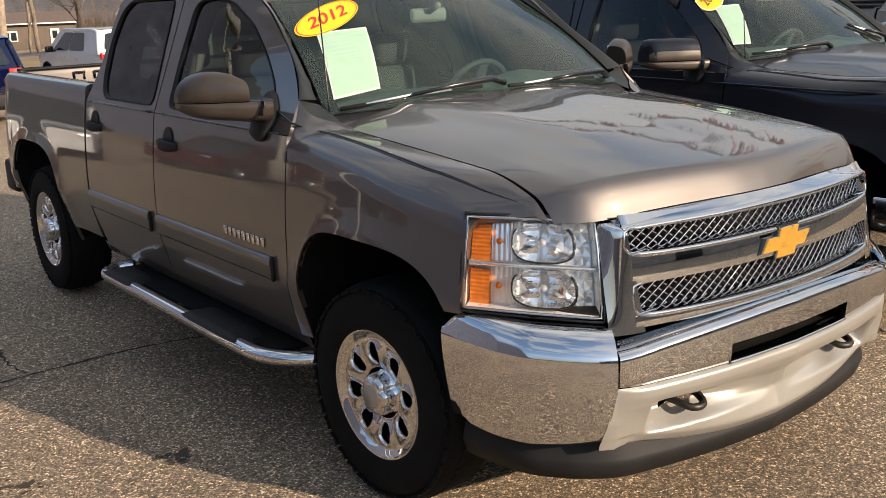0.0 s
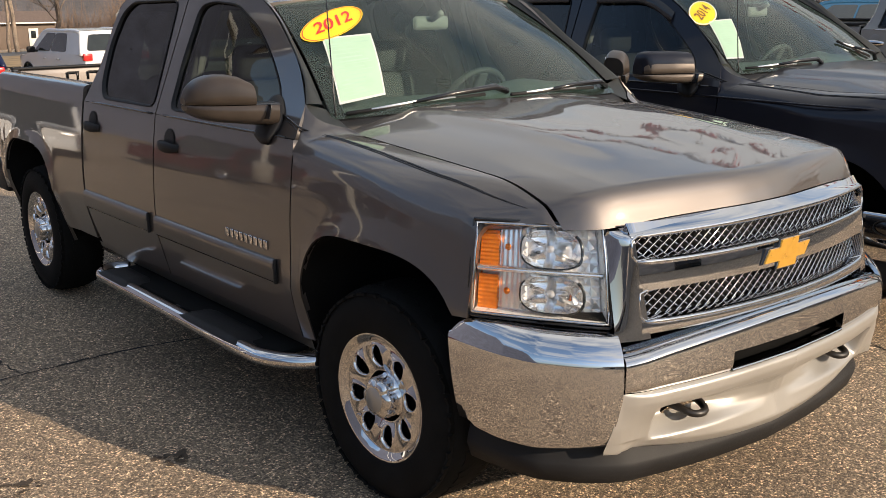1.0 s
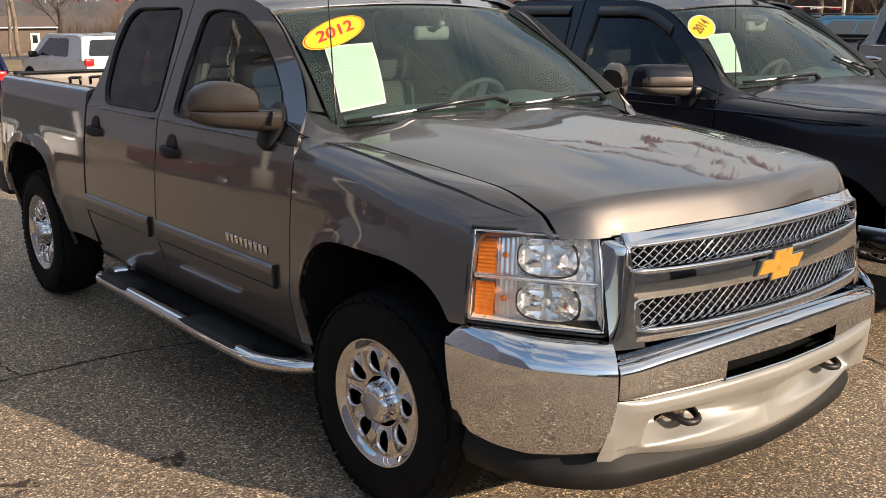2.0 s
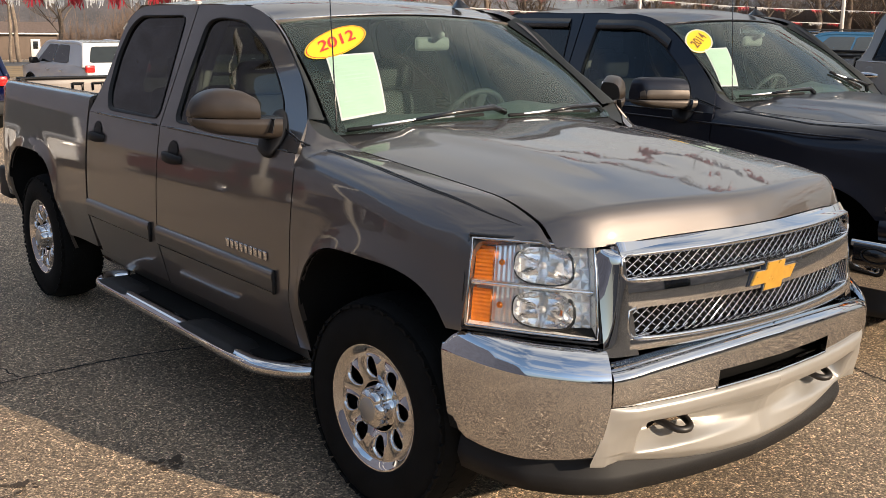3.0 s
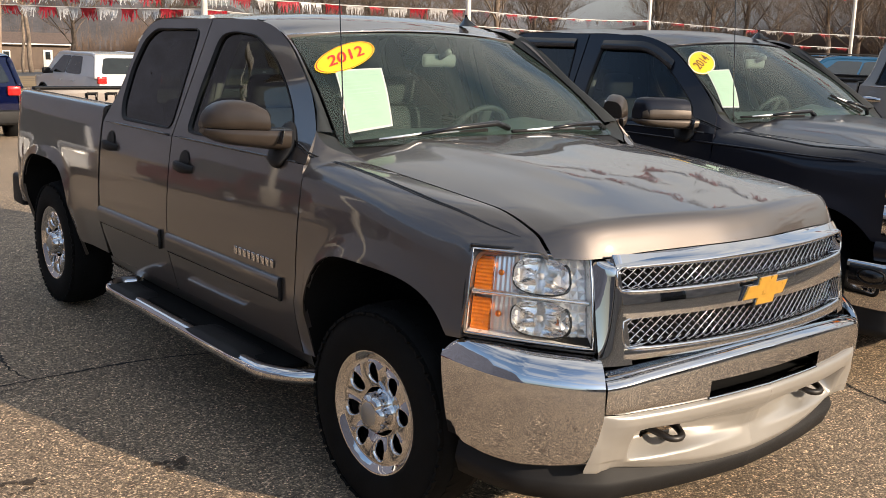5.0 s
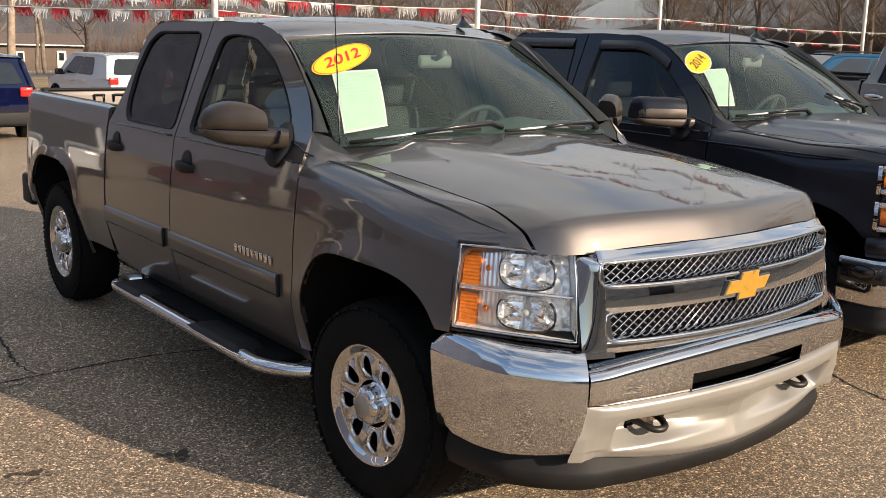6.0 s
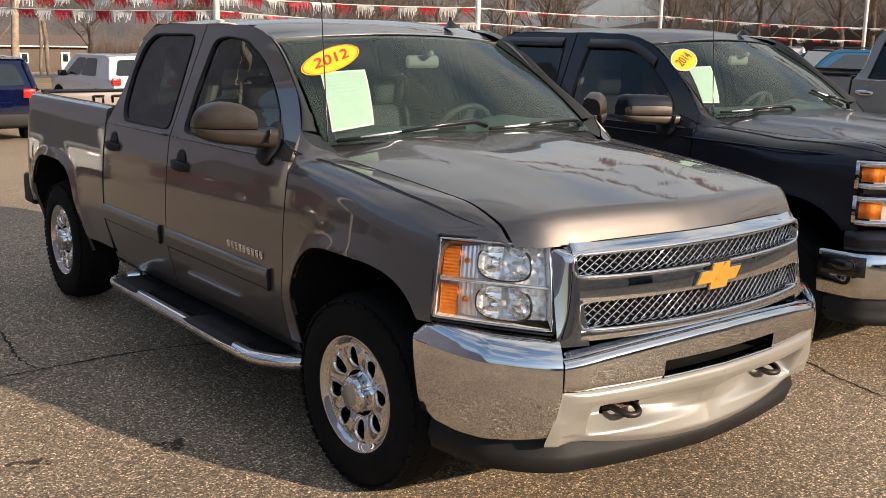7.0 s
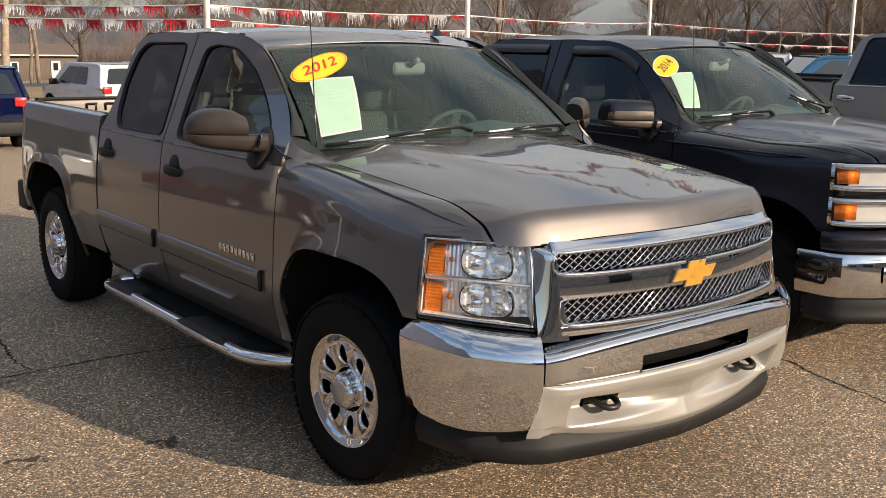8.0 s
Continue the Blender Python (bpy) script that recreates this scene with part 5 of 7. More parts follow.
def headlamp(root, s):
    """Stacked twin-bowl headlamp behind a clear lens."""
    tl, bl, br, tr = Vector((0.444, 0.903, 1.089)), Vector((0.467, 0.949, 0.823)), Vector((0.797, 0.700, 0.806)), Vector((0.735, 0.668, 1.083))

    def q(u, v, dep=0.0):
        """u 0 outer..1 inner, v 0 bottom..1 top, dep metres in front of the plain face."""
        a, b = bl.lerp(br, u), tl.lerp(tr, u)
        p = a.lerp(b, v)
        n = Vector((0.62, 0.76, 0.16)).lerp(Vector((0.86, 0.47, 0.2)), u).normalized()
        bulge = 0.020 * math.sin(math.pi * u) + 0.008 * math.sin(math.pi * v)
        p = p + n * (bulge + dep)
        return Vector((p.x, s * p.y, p.z))

    lamp = part("headlamp", grid([[q(u, v, -0.088 if 0 < u < 1 and 0 < v < 1 else -0.015) for u in (0, 0.012, 0.2, 0.4, 0.6, 0.8, 0.988, 1)] for v in (0, 0.015, 0.25, 0.5, 0.75, 0.985, 1)]), LAMP_SILVER, root, "stacked headlamp with amber outer reflectors")
    edge = [q(u, 0) for u in np.linspace(0, 1, 12)] + [q(1, v) for v in np.linspace(0, 1, 8)[1:]] + [q(u, 1) for u in np.linspace(1, 0, 12)[1:]] + [q(0, v) for v in np.linspace(1, 0, 8)[1:-1]]
    part("lamp_bezel", tube(edge + [edge[0]], 0.0045, 8, cap=False), CHROME, lamp, "bright lamp bezel")
    out = [q(u, 0, -0.012) + Vector((0, 0, -0.012)) for u in np.linspace(-0.02, 1.02, 12)]
    part("lamp_gap", tube([q(-0.035, v, -0.012) for v in np.linspace(1.03, -0.03, 8)] + out + [q(1.035, v, -0.014) for v in np.linspace(-0.03, 1.03, 8)] + [q(u, 1.035, -0.010) for u in np.linspace(1.0, -0.035, 10)], 0.0065, 6), BLACK_GLOSS, lamp, "black gap round the lamp")
    part("lamp_divider", grid([[q(u, v, d) for u in np.linspace(0.02, 0.98, 12)] for v, d in ((0.46, -0.05), (0.475, -0.012), (0.50, -0.008), (0.525, -0.012), (0.54, -0.05))]), LAMP_BOWL, lamp, "bright divider bar")
    part("lamp_ledge", grid([[q(u, v, d) for u in np.linspace(0.015, 0.985, 12)] for v, d in ((0.085, -0.075), (0.06, -0.045), (0.012, -0.004))]), LAMP_SILVER, lamp)
    for v0, v1 in ((0.07, 0.45), (0.55, 0.94)):
        part("amber_reflector", flange(grid([[q(u, v, -0.03 + 0.0015 * math.sin(v * 140)) for u in np.linspace(0.03, 0.18, 6)] for v in np.linspace(v0 - 0.03, v1 - 0.02, 48)]), (0.3, 0, 0.95), 0.03), AMBER, lamp, "ribbed amber reflector")
        # clear side part with ribs
        bm = grid([[q(u, v, -0.045 + 0.0022 * math.sin(u * 150)) for u in np.linspace(0.19, 0.36, 16)] for v in np.linspace(v0 - 0.04, v1 + 0.04, 4)])
        part("side_reflector", bm, CHROME_BRIGHT, lamp)
        part("side_bulb", tube([q(0.25, (v0 + v1) / 2, -0.05), q(0.255, (v0 + v1) / 2, -0.025)], 0.010, 8), AMBER, lamp)
        # bowl
        cu, cv, hu, hv = 0.592, (v0 + v1) / 2, 0.238, (v1 - v0) / 2 + 0.012

        def ring_at(a, k, dep):
            """Point of the wide, square-shouldered bowl at angle a and share k of its size."""
            ca, sa = math.cos(a), math.sin(a)
            return q(cu + hu * k * math.copysign(abs(ca) ** 0.72, ca), cv + hv * k * math.copysign(abs(sa) ** 0.72, sa), dep)

        rows = []
        for k, dep, flute in ((1.0, -0.014, 0), (0.95, -0.022, 0), (0.84, -0.046, 0.0012), (0.66, -0.064, -0.0018), (0.44, -0.076, 0.0012), (0.24, -0.083, 0.0), (0.12, -0.086, 0)):
            rows.append([ring_at(2 * math.pi * m / 48, k, dep + flute * math.cos(math.pi * m / 2)) for m in range(48)])
        bowl = part("lamp_bowl", grid(rows, loop=True), LAMP_BOWL, lamp, "wide chrome lamp bowl")
        line = [ring_at(math.radians(a), 1.0, -0.010) for a in range(142, 407, 10)]
        part("bowl_shade", tube(line, [0.0028 + 0.0022 * (m > 17) for m in range(len(line))], 6), BLACK_GLOSS, bowl, "black line round the bowl")
        c = q(cu, cv, -0.012)
        ax = (q(cu, cv, 0.1) - q(cu, cv, 0)).normalized()
        part("lamp_bulb", tube([c - ax * 0.075, c - ax * 0.03, c - ax * 0.018], [0.012, 0.012, 0.004], 10), BULB, bowl)
        # faceted inner part
        bm = bmesh.new()
        rnd = random.Random(5)
        f0, f1 = v0 - 0.05, v1 + 0.05
        for j in range(9):
            for k in range(4):
                u, v = 0.34 + 0.645 * j / 9, f0 + (f1 - f0) * k / 4
                du, dv = 0.645 / 9, (f1 - f0) / 4
                m = q(u + du * rnd.uniform(0.2, 0.8), v + dv * rnd.uniform(0.2, 0.8), -0.046 + 0.018 * rnd.random())
                if abs((u + du / 2 - cu) / hu) ** 3 + abs((v + dv / 2 - cv) / hv) ** 3 < 0.75:
                    continue
                cs = [q(u, v, -0.052), q(u + du, v, -0.052), q(u + du, v + dv, -0.052), q(u, v + dv, -0.052)]
                vs = [bm.verts.new(p) for p in cs]
                mv = bm.verts.new(m)
                for a in range(4):
                    bm.faces.new((vs[a], vs[(a + 1) % 4], mv))
        part("inner_facets", bm, CHROME_BRIGHT, lamp, smooth=False)
    lens = part("lamp_lens", grid([[q(u, v, 0.003) for u in np.linspace(0.01, 0.99, 14)] for v in np.linspace(0.01, 0.99, 10)]), LENS, lamp, "clear lens")
    lens.visible_shadow = False


# ---- ground: level round the pickups, falling gently away behind them ----
GROUND_Z = smooth_table([(-50, 0), (0, 0), (5, 0), (18, -0.32), (45, -0.98), (64, -1.55), (94, -2.7), (130, -3.3), (250, -4.0), (1200, -5.0)])


def ground_z(x, y):
    s = -x - 0.5 * y
    return min(0.0, GROUND_Z(s)) if s > 5 else 0.0


def steps(a, b):
    out = [0.0]
    while out[-1] < 900:
        out.append(out[-1] + max(2.0, out[-1] * 0.25))
    return sorted({-v for v in out} | set(out))


ground = part("ground", grid([[(x, y, ground_z(x, y)) for x in steps(0, 0)] for y in steps(0, 0)]), ASPHALT, None, "worn asphalt parking lot with pale stone chips")
tagged(ground, category="ground", kind="structure")


def ribbon(name, pts, width, mat, label, seed):
    """A jagged crack laid just over the asphalt."""
    rnd = random.Random(seed)
    fine = resample(pts, 60, False)
    rows = []
    for k, p in enumerate(fine):
        d = (fine[min(k + 1, 59)] - fine[max(k - 1, 0)]).normalized()
        n = Vector((-d.y, d.x, 0))
        w = width * (0.45 + rnd.random()) * min(1, min(k, 59 - k) / 6 + 0.15)
        j = n * (rnd.random() - 0.5) * 0.022
        rows.append([p + j + n * w + Vector((0, 0, 0.003)), p + j - n * w + Vector((0, 0, 0.003))])
    return tagged(part(name, grid(rows), mat, None, label), category="pavement crack", kind="structure")


ribbon("crack", [(-2.10, -2.2, 0), (-2.19, -1.73, 0), (-2.21, -1.48, 0), (-2.215, -1.12, 0), (-2.19, -0.83, 0), (-2.12, -0.57, 0), (-2.2, 0.6, 0)], 0.008, CRACK, "dark crack across the asphalt", 1)
ribbon("crack", [(-3.6, -1.52, 0), (-2.78, -1.56, 0), (-2.42, -1.60, 0), (-2.22, -1.55, 0)], 0.007, CRACK, "dark crack across the asphalt", 2)
ribbon("crack", [(-0.3, 2.05, 0), (0.06, 2.0, 0), (0.4, 1.87, 0), (0.79, 1.80, 0), (1.4, 1.78, 0)], 0.005, CRACK, "dark crack across the asphalt", 3)
ribbon("crack", [(-2.14, -1.58, 0), (-2.05, -1.9, 0), (-2.1, -2.4, 0), (-2.3, -3.2, 0)], 0.004, CRACK, "dark crack across the asphalt", 4)



def stain(x, y, r, seed):
    """An oil spot: a few uneven dark blots soaked into the asphalt."""
    rnd = random.Random(seed)
    bm = bmesh.new()
    for k in range(26):
        cx, cy, rr = x + rnd.gauss(0, r * 0.5), y + rnd.gauss(0, r * 0.5), r * rnd.uniform(0.06, 0.24)
        bm.faces.new([bm.verts.new((cx + rr * rnd.uniform(0.6, 1.2) * math.cos(a), cy + rr * rnd.uniform(0.6, 1.2) * math.sin(a), 0.003 + 0.0001 * k)) for a in np.linspace(0, 2 * math.pi, 12)[:-1]])
    return tagged(part("oil_stain", bm, STAIN, None, "dark oil stain soaked into the asphalt"), category="stain", kind="structure")


stain(-0.85, -1.38, 0.075, 4)
stain(-0.98, -1.93, 0.07, 5)

# ---- the grey pickup ----
truck = pickup("pickup_truck", "grey-brown metallic crew-cab pickup with chrome bumper on asphalt", PAINT_GREY, "grey")
front_grey(truck)


def side_bars(root, s):
    """Model name on the door, as plain raised bars."""
    n = 9
    for k in range(n):
        x = -1.05 + 0.36 * (k + 0.5) / n
        x = x if s < 0 else x
        b = box((x, s * (side_y(x, 0.828) + 0.004), 0.828), (0.028, 0.006, 0.036), 0.002)
        part("name_bar", b, CHROME, root, "plain bright name bar")


for s in (-1, 1):
    side_bars(truck, s)


def on_screen(u, v, out=0.004):
    a, b, c = ws_point(u, v), ws_point(u + 0.01, v), ws_point(u, v + 0.01)
    n = (b - a).cross(c - a).normalized()
    if n.x < 0:
        n = -n
    return a + n * out


def sticker(parent_m, year, centre, e1, e2, ink, name_label, size):
    """Oval year sticker on the windscreen with its figures; centre and half axes in the screen's own u, v."""
    def at(a, b, up):
        return parent_m @ on_screen(centre[0] + e1[0] * a + e2[0] * b, centre[1] + e1[1] * a + e2[1] * b, 0.004 + up)

    def oval(k, up):
        return grid([[at(k * r * math.cos(t), k * r * math.sin(t), up) for t in np.linspace(0, 2 * math.pi, 41)[:-1]] for r in (0.01, 0.5, 1.0)], loop=True)
    base = part("year_sticker", oval(1.0, 0.0), YELLOW, None, name_label)
    tagged(base, category="sticker", group="year stickers")
    bm = bmesh.new()
    k0, k1 = ((0.93, 0.96) if ink is RED_INK else (0.90, 0.985))
    grid([[at(k * math.cos(t), k * math.sin(t), 0.0012) for t in np.linspace(0, 2 * math.pi, 41)[:-1]] for k in (k0, k1)], bm, loop=True)
    part("sticker_edge", bm, RED_INK if ink is RED_INK else PAPER_WHITE, base)
    bm = text_mesh(year, 1.0, bold=0.012)
    for q in bm.verts:
        q.co = at(q.co.x * size[0], q.co.y * size[1], 0.0025)
    part("year_figures", bm, ink, base, "year figures", smooth=False)
    return base


def price_sheet(parent_m, tl, tr, br, bl, label):
    """Pale green price sheet behind the glass with unreadable lines of print."""
    def at(a, b, up):
        u = (bl[0] * (1 - a) + br[0] * a) * (1 - b) + (tl[0] * (1 - a) + tr[0] * a) * b
        v = (bl[1] * (1 - a) + br[1] * a) * (1 - b) + (tl[1] * (1 - a) + tr[1] * a) * b
        return parent_m @ on_screen(u, v, up)
    p = part("price_sheet", grid([[at(a, b, 0.003) for a in np.linspace(0, 1, 7)] for b in np.linspace(0, 1, 7)]), PAPER_WHITE, None, label)
    tagged(p, category="paper sheet", group="price sheets")
    part("sheet_face", grid([[at(a, b, 0.0042) for a in np.linspace(0.035, 0.965, 7)] for b in np.linspace(0.03, 0.97, 7)]), PAPER, p, "pale green printed face")
    rnd = random.Random(int(tl[1] * 1000) + 7)
    b = 0.93
    while b > 0.06:
        a0, a1 = 0.10 + 0.05 * rnd.random(), 0.55 + 0.35 * rnd.random()
        hgt = 0.010 if rnd.random() < 0.8 else 0.022
        part("print_bar", grid([[at(a, c, 0.0052) for a in np.linspace(a0, a1, 5)] for c in (b - hgt, b)]), GREY_INK, p)
        b -= 0.045 + 0.02 * rnd.random()
    return p


I4 = Matrix.Identity(4)
sticker(I4, "2012", (-0.722, 0.733), (0.232, 0.093), (0.028, 0.124), RED_INK, "yellow oval sticker reading 2012 on the windscreen", (0.60, 1.15))
price_sheet(I4, (-0.846, 0.606), (-0.549, 0.611), (-0.677, 0.138), (-0.925, 0.100), "pale green price sheet inside the windscreen")

# ---- the black pickup beside it ----
X2 = smooth_table([(0, 0.93), (0.4, 0.91), (0.7, 0.83), (0.85, 0.74), (0.93, 0.67), (0.975, 0.60), (0.99, 0.52), (0.995, 0.40)])


def square_corner(p):
    k = min(1, max(0, (abs(p.y) - 0.55) / 0.35)) * min(1, max(0, (p.x - 0.05) / 0.42))
    lift = 0.035 * min(1, max(0, (p.x + 0.45) / 1.1)) * min(1, max(0, (p.z - 1.0) / 0.08))
    return Vector((p.x + 0.13 * k * k + 0.02 * min(1, max(0, p.x)), p.y, p.z + lift + (0.05 * k * min(1, max(0, (p.z - 0.8) / 0.3)))))


FRONT_LINE = resample([(X2(y), y, 0) for y in np.concatenate([np.linspace(0, 0.9, 40), np.linspace(0.902, 0.995, 40)])], 161, False)


def sweep_points(s, k, o, z):
    """A point at k along the black pickup's front line, o metres before it."""
    i = min(int(k * 160), 159)
    p = FRONT_LINE[i].lerp(FRONT_LINE[i + 1], k * 160 - i)
    d = (FRONT_LINE[i + 1] - FRONT_LINE[i]).normalized()
    return Vector((p.x + d.y * o, s * (p.y - d.x * o), z))


def sweep(rows_at, y0, y1, s, n=24):
    """Sweeps (out, z) pairs along the black pickup's front line."""
    return grid([[sweep_points(s, k, o, z) for o, z in rows_at(k)] for k in np.linspace(y0, y1, n)])


def front_black(root):
    for s in (-1, 1):
        part("bumper_face", flange(sweep(lambda k: [(-0.05, 0.70), (-0.008, 0.694), (0.0, 0.684), (0.006, 0.62), (0.008, 0.55), (0.0, 0.47), (-0.015, 0.445), (-0.04, 0.44)], 0.0, 1.0, s, 36), (0.3, 0, 0.6), 0.01), CHROME, root, "chrome front bumper")
        part("bumper_trim", sweep(lambda k: [(-0.06, 0.698), (-0.02, 0.705), (0.0, 0.76), (-0.01, 0.80), (-0.05, 0.82)], 0.0, 0.9, s, 30), PAINT_BLACK, root, "black panel over the bumper")
        part("air_dam", sweep(lambda k: [(-0.02, 0.445), (-0.01, 0.40), (-0.02, 0.36), (-0.012, 0.35), (-0.03, 0.305), (-0.08, 0.30)], 0.0, 0.97, s, 30), BLACK_PLASTIC, root, "black plastic air dam")
        # oval fog lamp in a dark recess at the bumper's end
        part("lamp_recess", sweep(lambda k: [(0.006, 0.676), (0.012, 0.668), (0.013, 0.60), (0.012, 0.575), (0.006, 0.568)], 0.80, 0.985, s, 14), BLACK_GLOSS, root, "dark fog-lamp surround")
        spot = [sweep_points(s, 0.895 + 0.052 * r * math.cos(a), 0.012 + 0.016 * (1 - r * r), 0.626 + 0.036 * r * math.sin(a)) for r in (0.02, 0.35, 0.7, 0.9, 1.0) for a in np.linspace(0, 2 * math.pi, 25)[:-1]]
        fog = part("fog_lamp", grid([spot[k * 24:k * 24 + 24] for k in range(5)], loop=True), BLACK_GLOSS, root, "dark oval fog lamp")
        ring = [sweep_points(s, 0.895 + 0.055 * math.cos(a), 0.015, 0.626 + 0.038 * math.sin(a)) for a in np.linspace(0, 2 * math.pi, 25)]
        part("fog_ring", tube(ring, 0.004, 6, cap=False), BLACK_PLASTIC, fog)
        part("air_slot", sweep(lambda k: [(0.010, 0.635), (0.0115, 0.625), (0.0115, 0.545), (0.010, 0.535)], 0.05, 0.60, s, 14), DARK, root)
        part("slot_end", sweep(lambda k: [(0.012, 0.63), (0.02, 0.62), (0.02, 0.55), (0.012, 0.54)], 0.55, 0.63, s, 6), CHROME, root)
        # stacked lamps
        house = part("headlamp", sweep(lambda k: [(-0.03, 1.185), (-0.04, 1.18), (-0.05, 1.0), (-0.045, 0.84), (-0.02, 0.832)], 0.62, 0.88, s, 12), BLACK_GLOSS, root, "stacked square headlamp with amber reflectors")
        for z0, z1 in ((1.035, 1.178), (0.842, 0.995)):
            h = z1 - z0
            for za, zb in ((z0, z0 + 0.028), (z1 - 0.030, z1)):
                part("lamp_bar", sweep(lambda k: [(-0.03, za), (-0.002, za), (0.004, (za + zb) / 2), (-0.002, zb), (-0.03, zb)], 0.55, 0.872, s, 12), CHROME, house, "chrome lamp bar")
            part("lamp_side", sweep(lambda k: [(-0.02, z0), (0.002, z0), (0.002, z1), (-0.02, z1)], 0.86, 0.876, s, 4), CHROME, house)
            part("amber_reflector", sweep(lambda k: [(-0.02, z0 + 0.035), (-0.006 + 0.003 * math.sin(k * 400), z0 + 0.04), (-0.006, z1 - 0.04), (-0.02, z1 - 0.034)], 0.76, 0.85, s, 16), AMBER, house, "amber reflector")
            y = 0.66
            bowl = part("lamp_bowl", revolve([(0.062, -0.02), (0.056, -0.035), (0.04, -0.055), (0.015, -0.065), (0.0005, -0.066)], (X2(y) - 0.005, s * y, (z0 + z1) / 2), "x", 24), CHROME, house)
            part("lamp_ball", revolve([(0.046, -0.03), (0.04, -0.008), (0.025, 0.006), (0.0005, 0.012)], (X2(y) - 0.015, s * y, (z0 + z1) / 2), "x", 20), BULB, bowl, "bright projector lens")
            part("reflector_panel", sweep(lambda k: [(-0.035, z0 + 0.02), (-0.03, z1 - 0.02)], 0.55, 0.79, s, 10), CHROME_BRIGHT, house)
            ln = part("lamp_lens", sweep(lambda k: [(-0.004, z0 + 0.02), (0.001, (z0 + z1) / 2), (-0.004, z1 - 0.02)], 0.54, 0.87, s, 12), LENS, house)
            ln.visible_shadow = False
        part("grille_surround", sweep(lambda k: [(-0.08, 1.19), (0.0, 1.175), (0.004, 1.15), (-0.02, 1.13)], 0.0, 0.54, s, 14), CHROME, root)
        for z in (0.88, 0.97, 1.06):
            part("grille_bar", sweep(lambda k: [(-0.04, z - 0.02), (0.0, z - 0.015), (0.004, z), (0.0, z + 0.015), (-0.04, z + 0.02)], 0.0, 0.54, s, 12), CHROME, root, "chrome grille bar")
        part("grille_backing", sweep(lambda k: [(-0.06, 0.80), (-0.07, 1.18)], 0.0, 0.56, s, 10), DARK, root)
        # smoked rain guards over the windows
        for x0, x1, z in ((-1.62, -1.02, 1.75), (-2.50, -1.87, 1.755)) if s < 0 else ():
            rows = []
            for x in np.linspace(x0, x1, 12):
                zz = z if x < -1.3 else z - 0.115 * ((x + 1.3) / 0.28) ** 1.6
                rows.append([(x, s * (side_y(x, zz + 0.02) + 0.006), zz + 0.02), (x, s * (side_y(x, zz) + 0.012), zz), (x, s * (side_y(x, zz - 0.035) + 0.016), zz - 0.035), (x, s * (side_y(x, zz - 0.042) + 0.008), zz - 0.042)])
            part("rain_guard", grid(rows), BLACK_GLOSS, root, "smoked plastic rain guard")
        # bright crease along the side
        part("side_crease", tube([(x, s * (side_y(x, 1.205 - 0.012 * (x + 1)) + 0.004), 1.205 - 0.012 * (x + 1)) for x in np.linspace(-2.6, 0.42, 30)], 0.006, 6), PAINT_BLACK, root)


WARP[0] = square_corner
black = pickup("pickup_truck", "black crew-cab pickup with chrome bumper, parked beside the grey one", PAINT_BLACK, "black")
WARP[0] = None
front_black(black)
black_m = pose(-0.25, 2.87, 0)
black.matrix_world = black_m
sticker(black_m, "2014", (-0.827, 0.724), (0.17, 0.115), (-0.03, 0.115), BROWN_INK, "round yellow sticker reading 2014 on the windscreen", (0.62, 1.0))
price_sheet(black_m, (-0.868, 0.615), (-0.625, 0.609), (-0.84, 0.162), (-0.985, 0.172), "curling pale green price sheet inside the windscreen")


# ---- the taller grey pickup beyond ----
def taller(p):
    return Vector((p.x, p.y, float(np.interp(p.z, [0, 0.4, 1.135, 1.255, 1.335, 1.81, 1.95], [0, 0.44, 1.30, 1.42, 1.46, 1.93, 2.06]))))


WARP[0] = taller
steel = pickup("pickup_truck", "tall steel-grey crew-cab pickup with chrome handles", PAINT_STEEL, "steel")
WARP[0] = None
steel.matrix_world = pose(0.16, 7.42, 0)


# ---- smaller cars ----
def car_wheel(root, x, s, half):
    c = (x, s * (half - 0.10), 0.33)
    w = part("wheel", revolve([(0.21, -0.10), (0.24, -0.108), (0.29, -0.105), (0.325, -0.08), (0.332, 0), (0.325, 0.08), (0.29, 0.105), (0.24, 0.108), (0.21, 0.10)], c, "y", 32), RUBBER, root)
    part("rim", revolve([(0.21, s * 0.10), (0.20, s * 0.085), (0.17, s * 0.06), (0.06, s * 0.075), (0.0005, s * 0.08)], c, "y", 24), CHROME_WORN, w, "alloy rim")
    return w


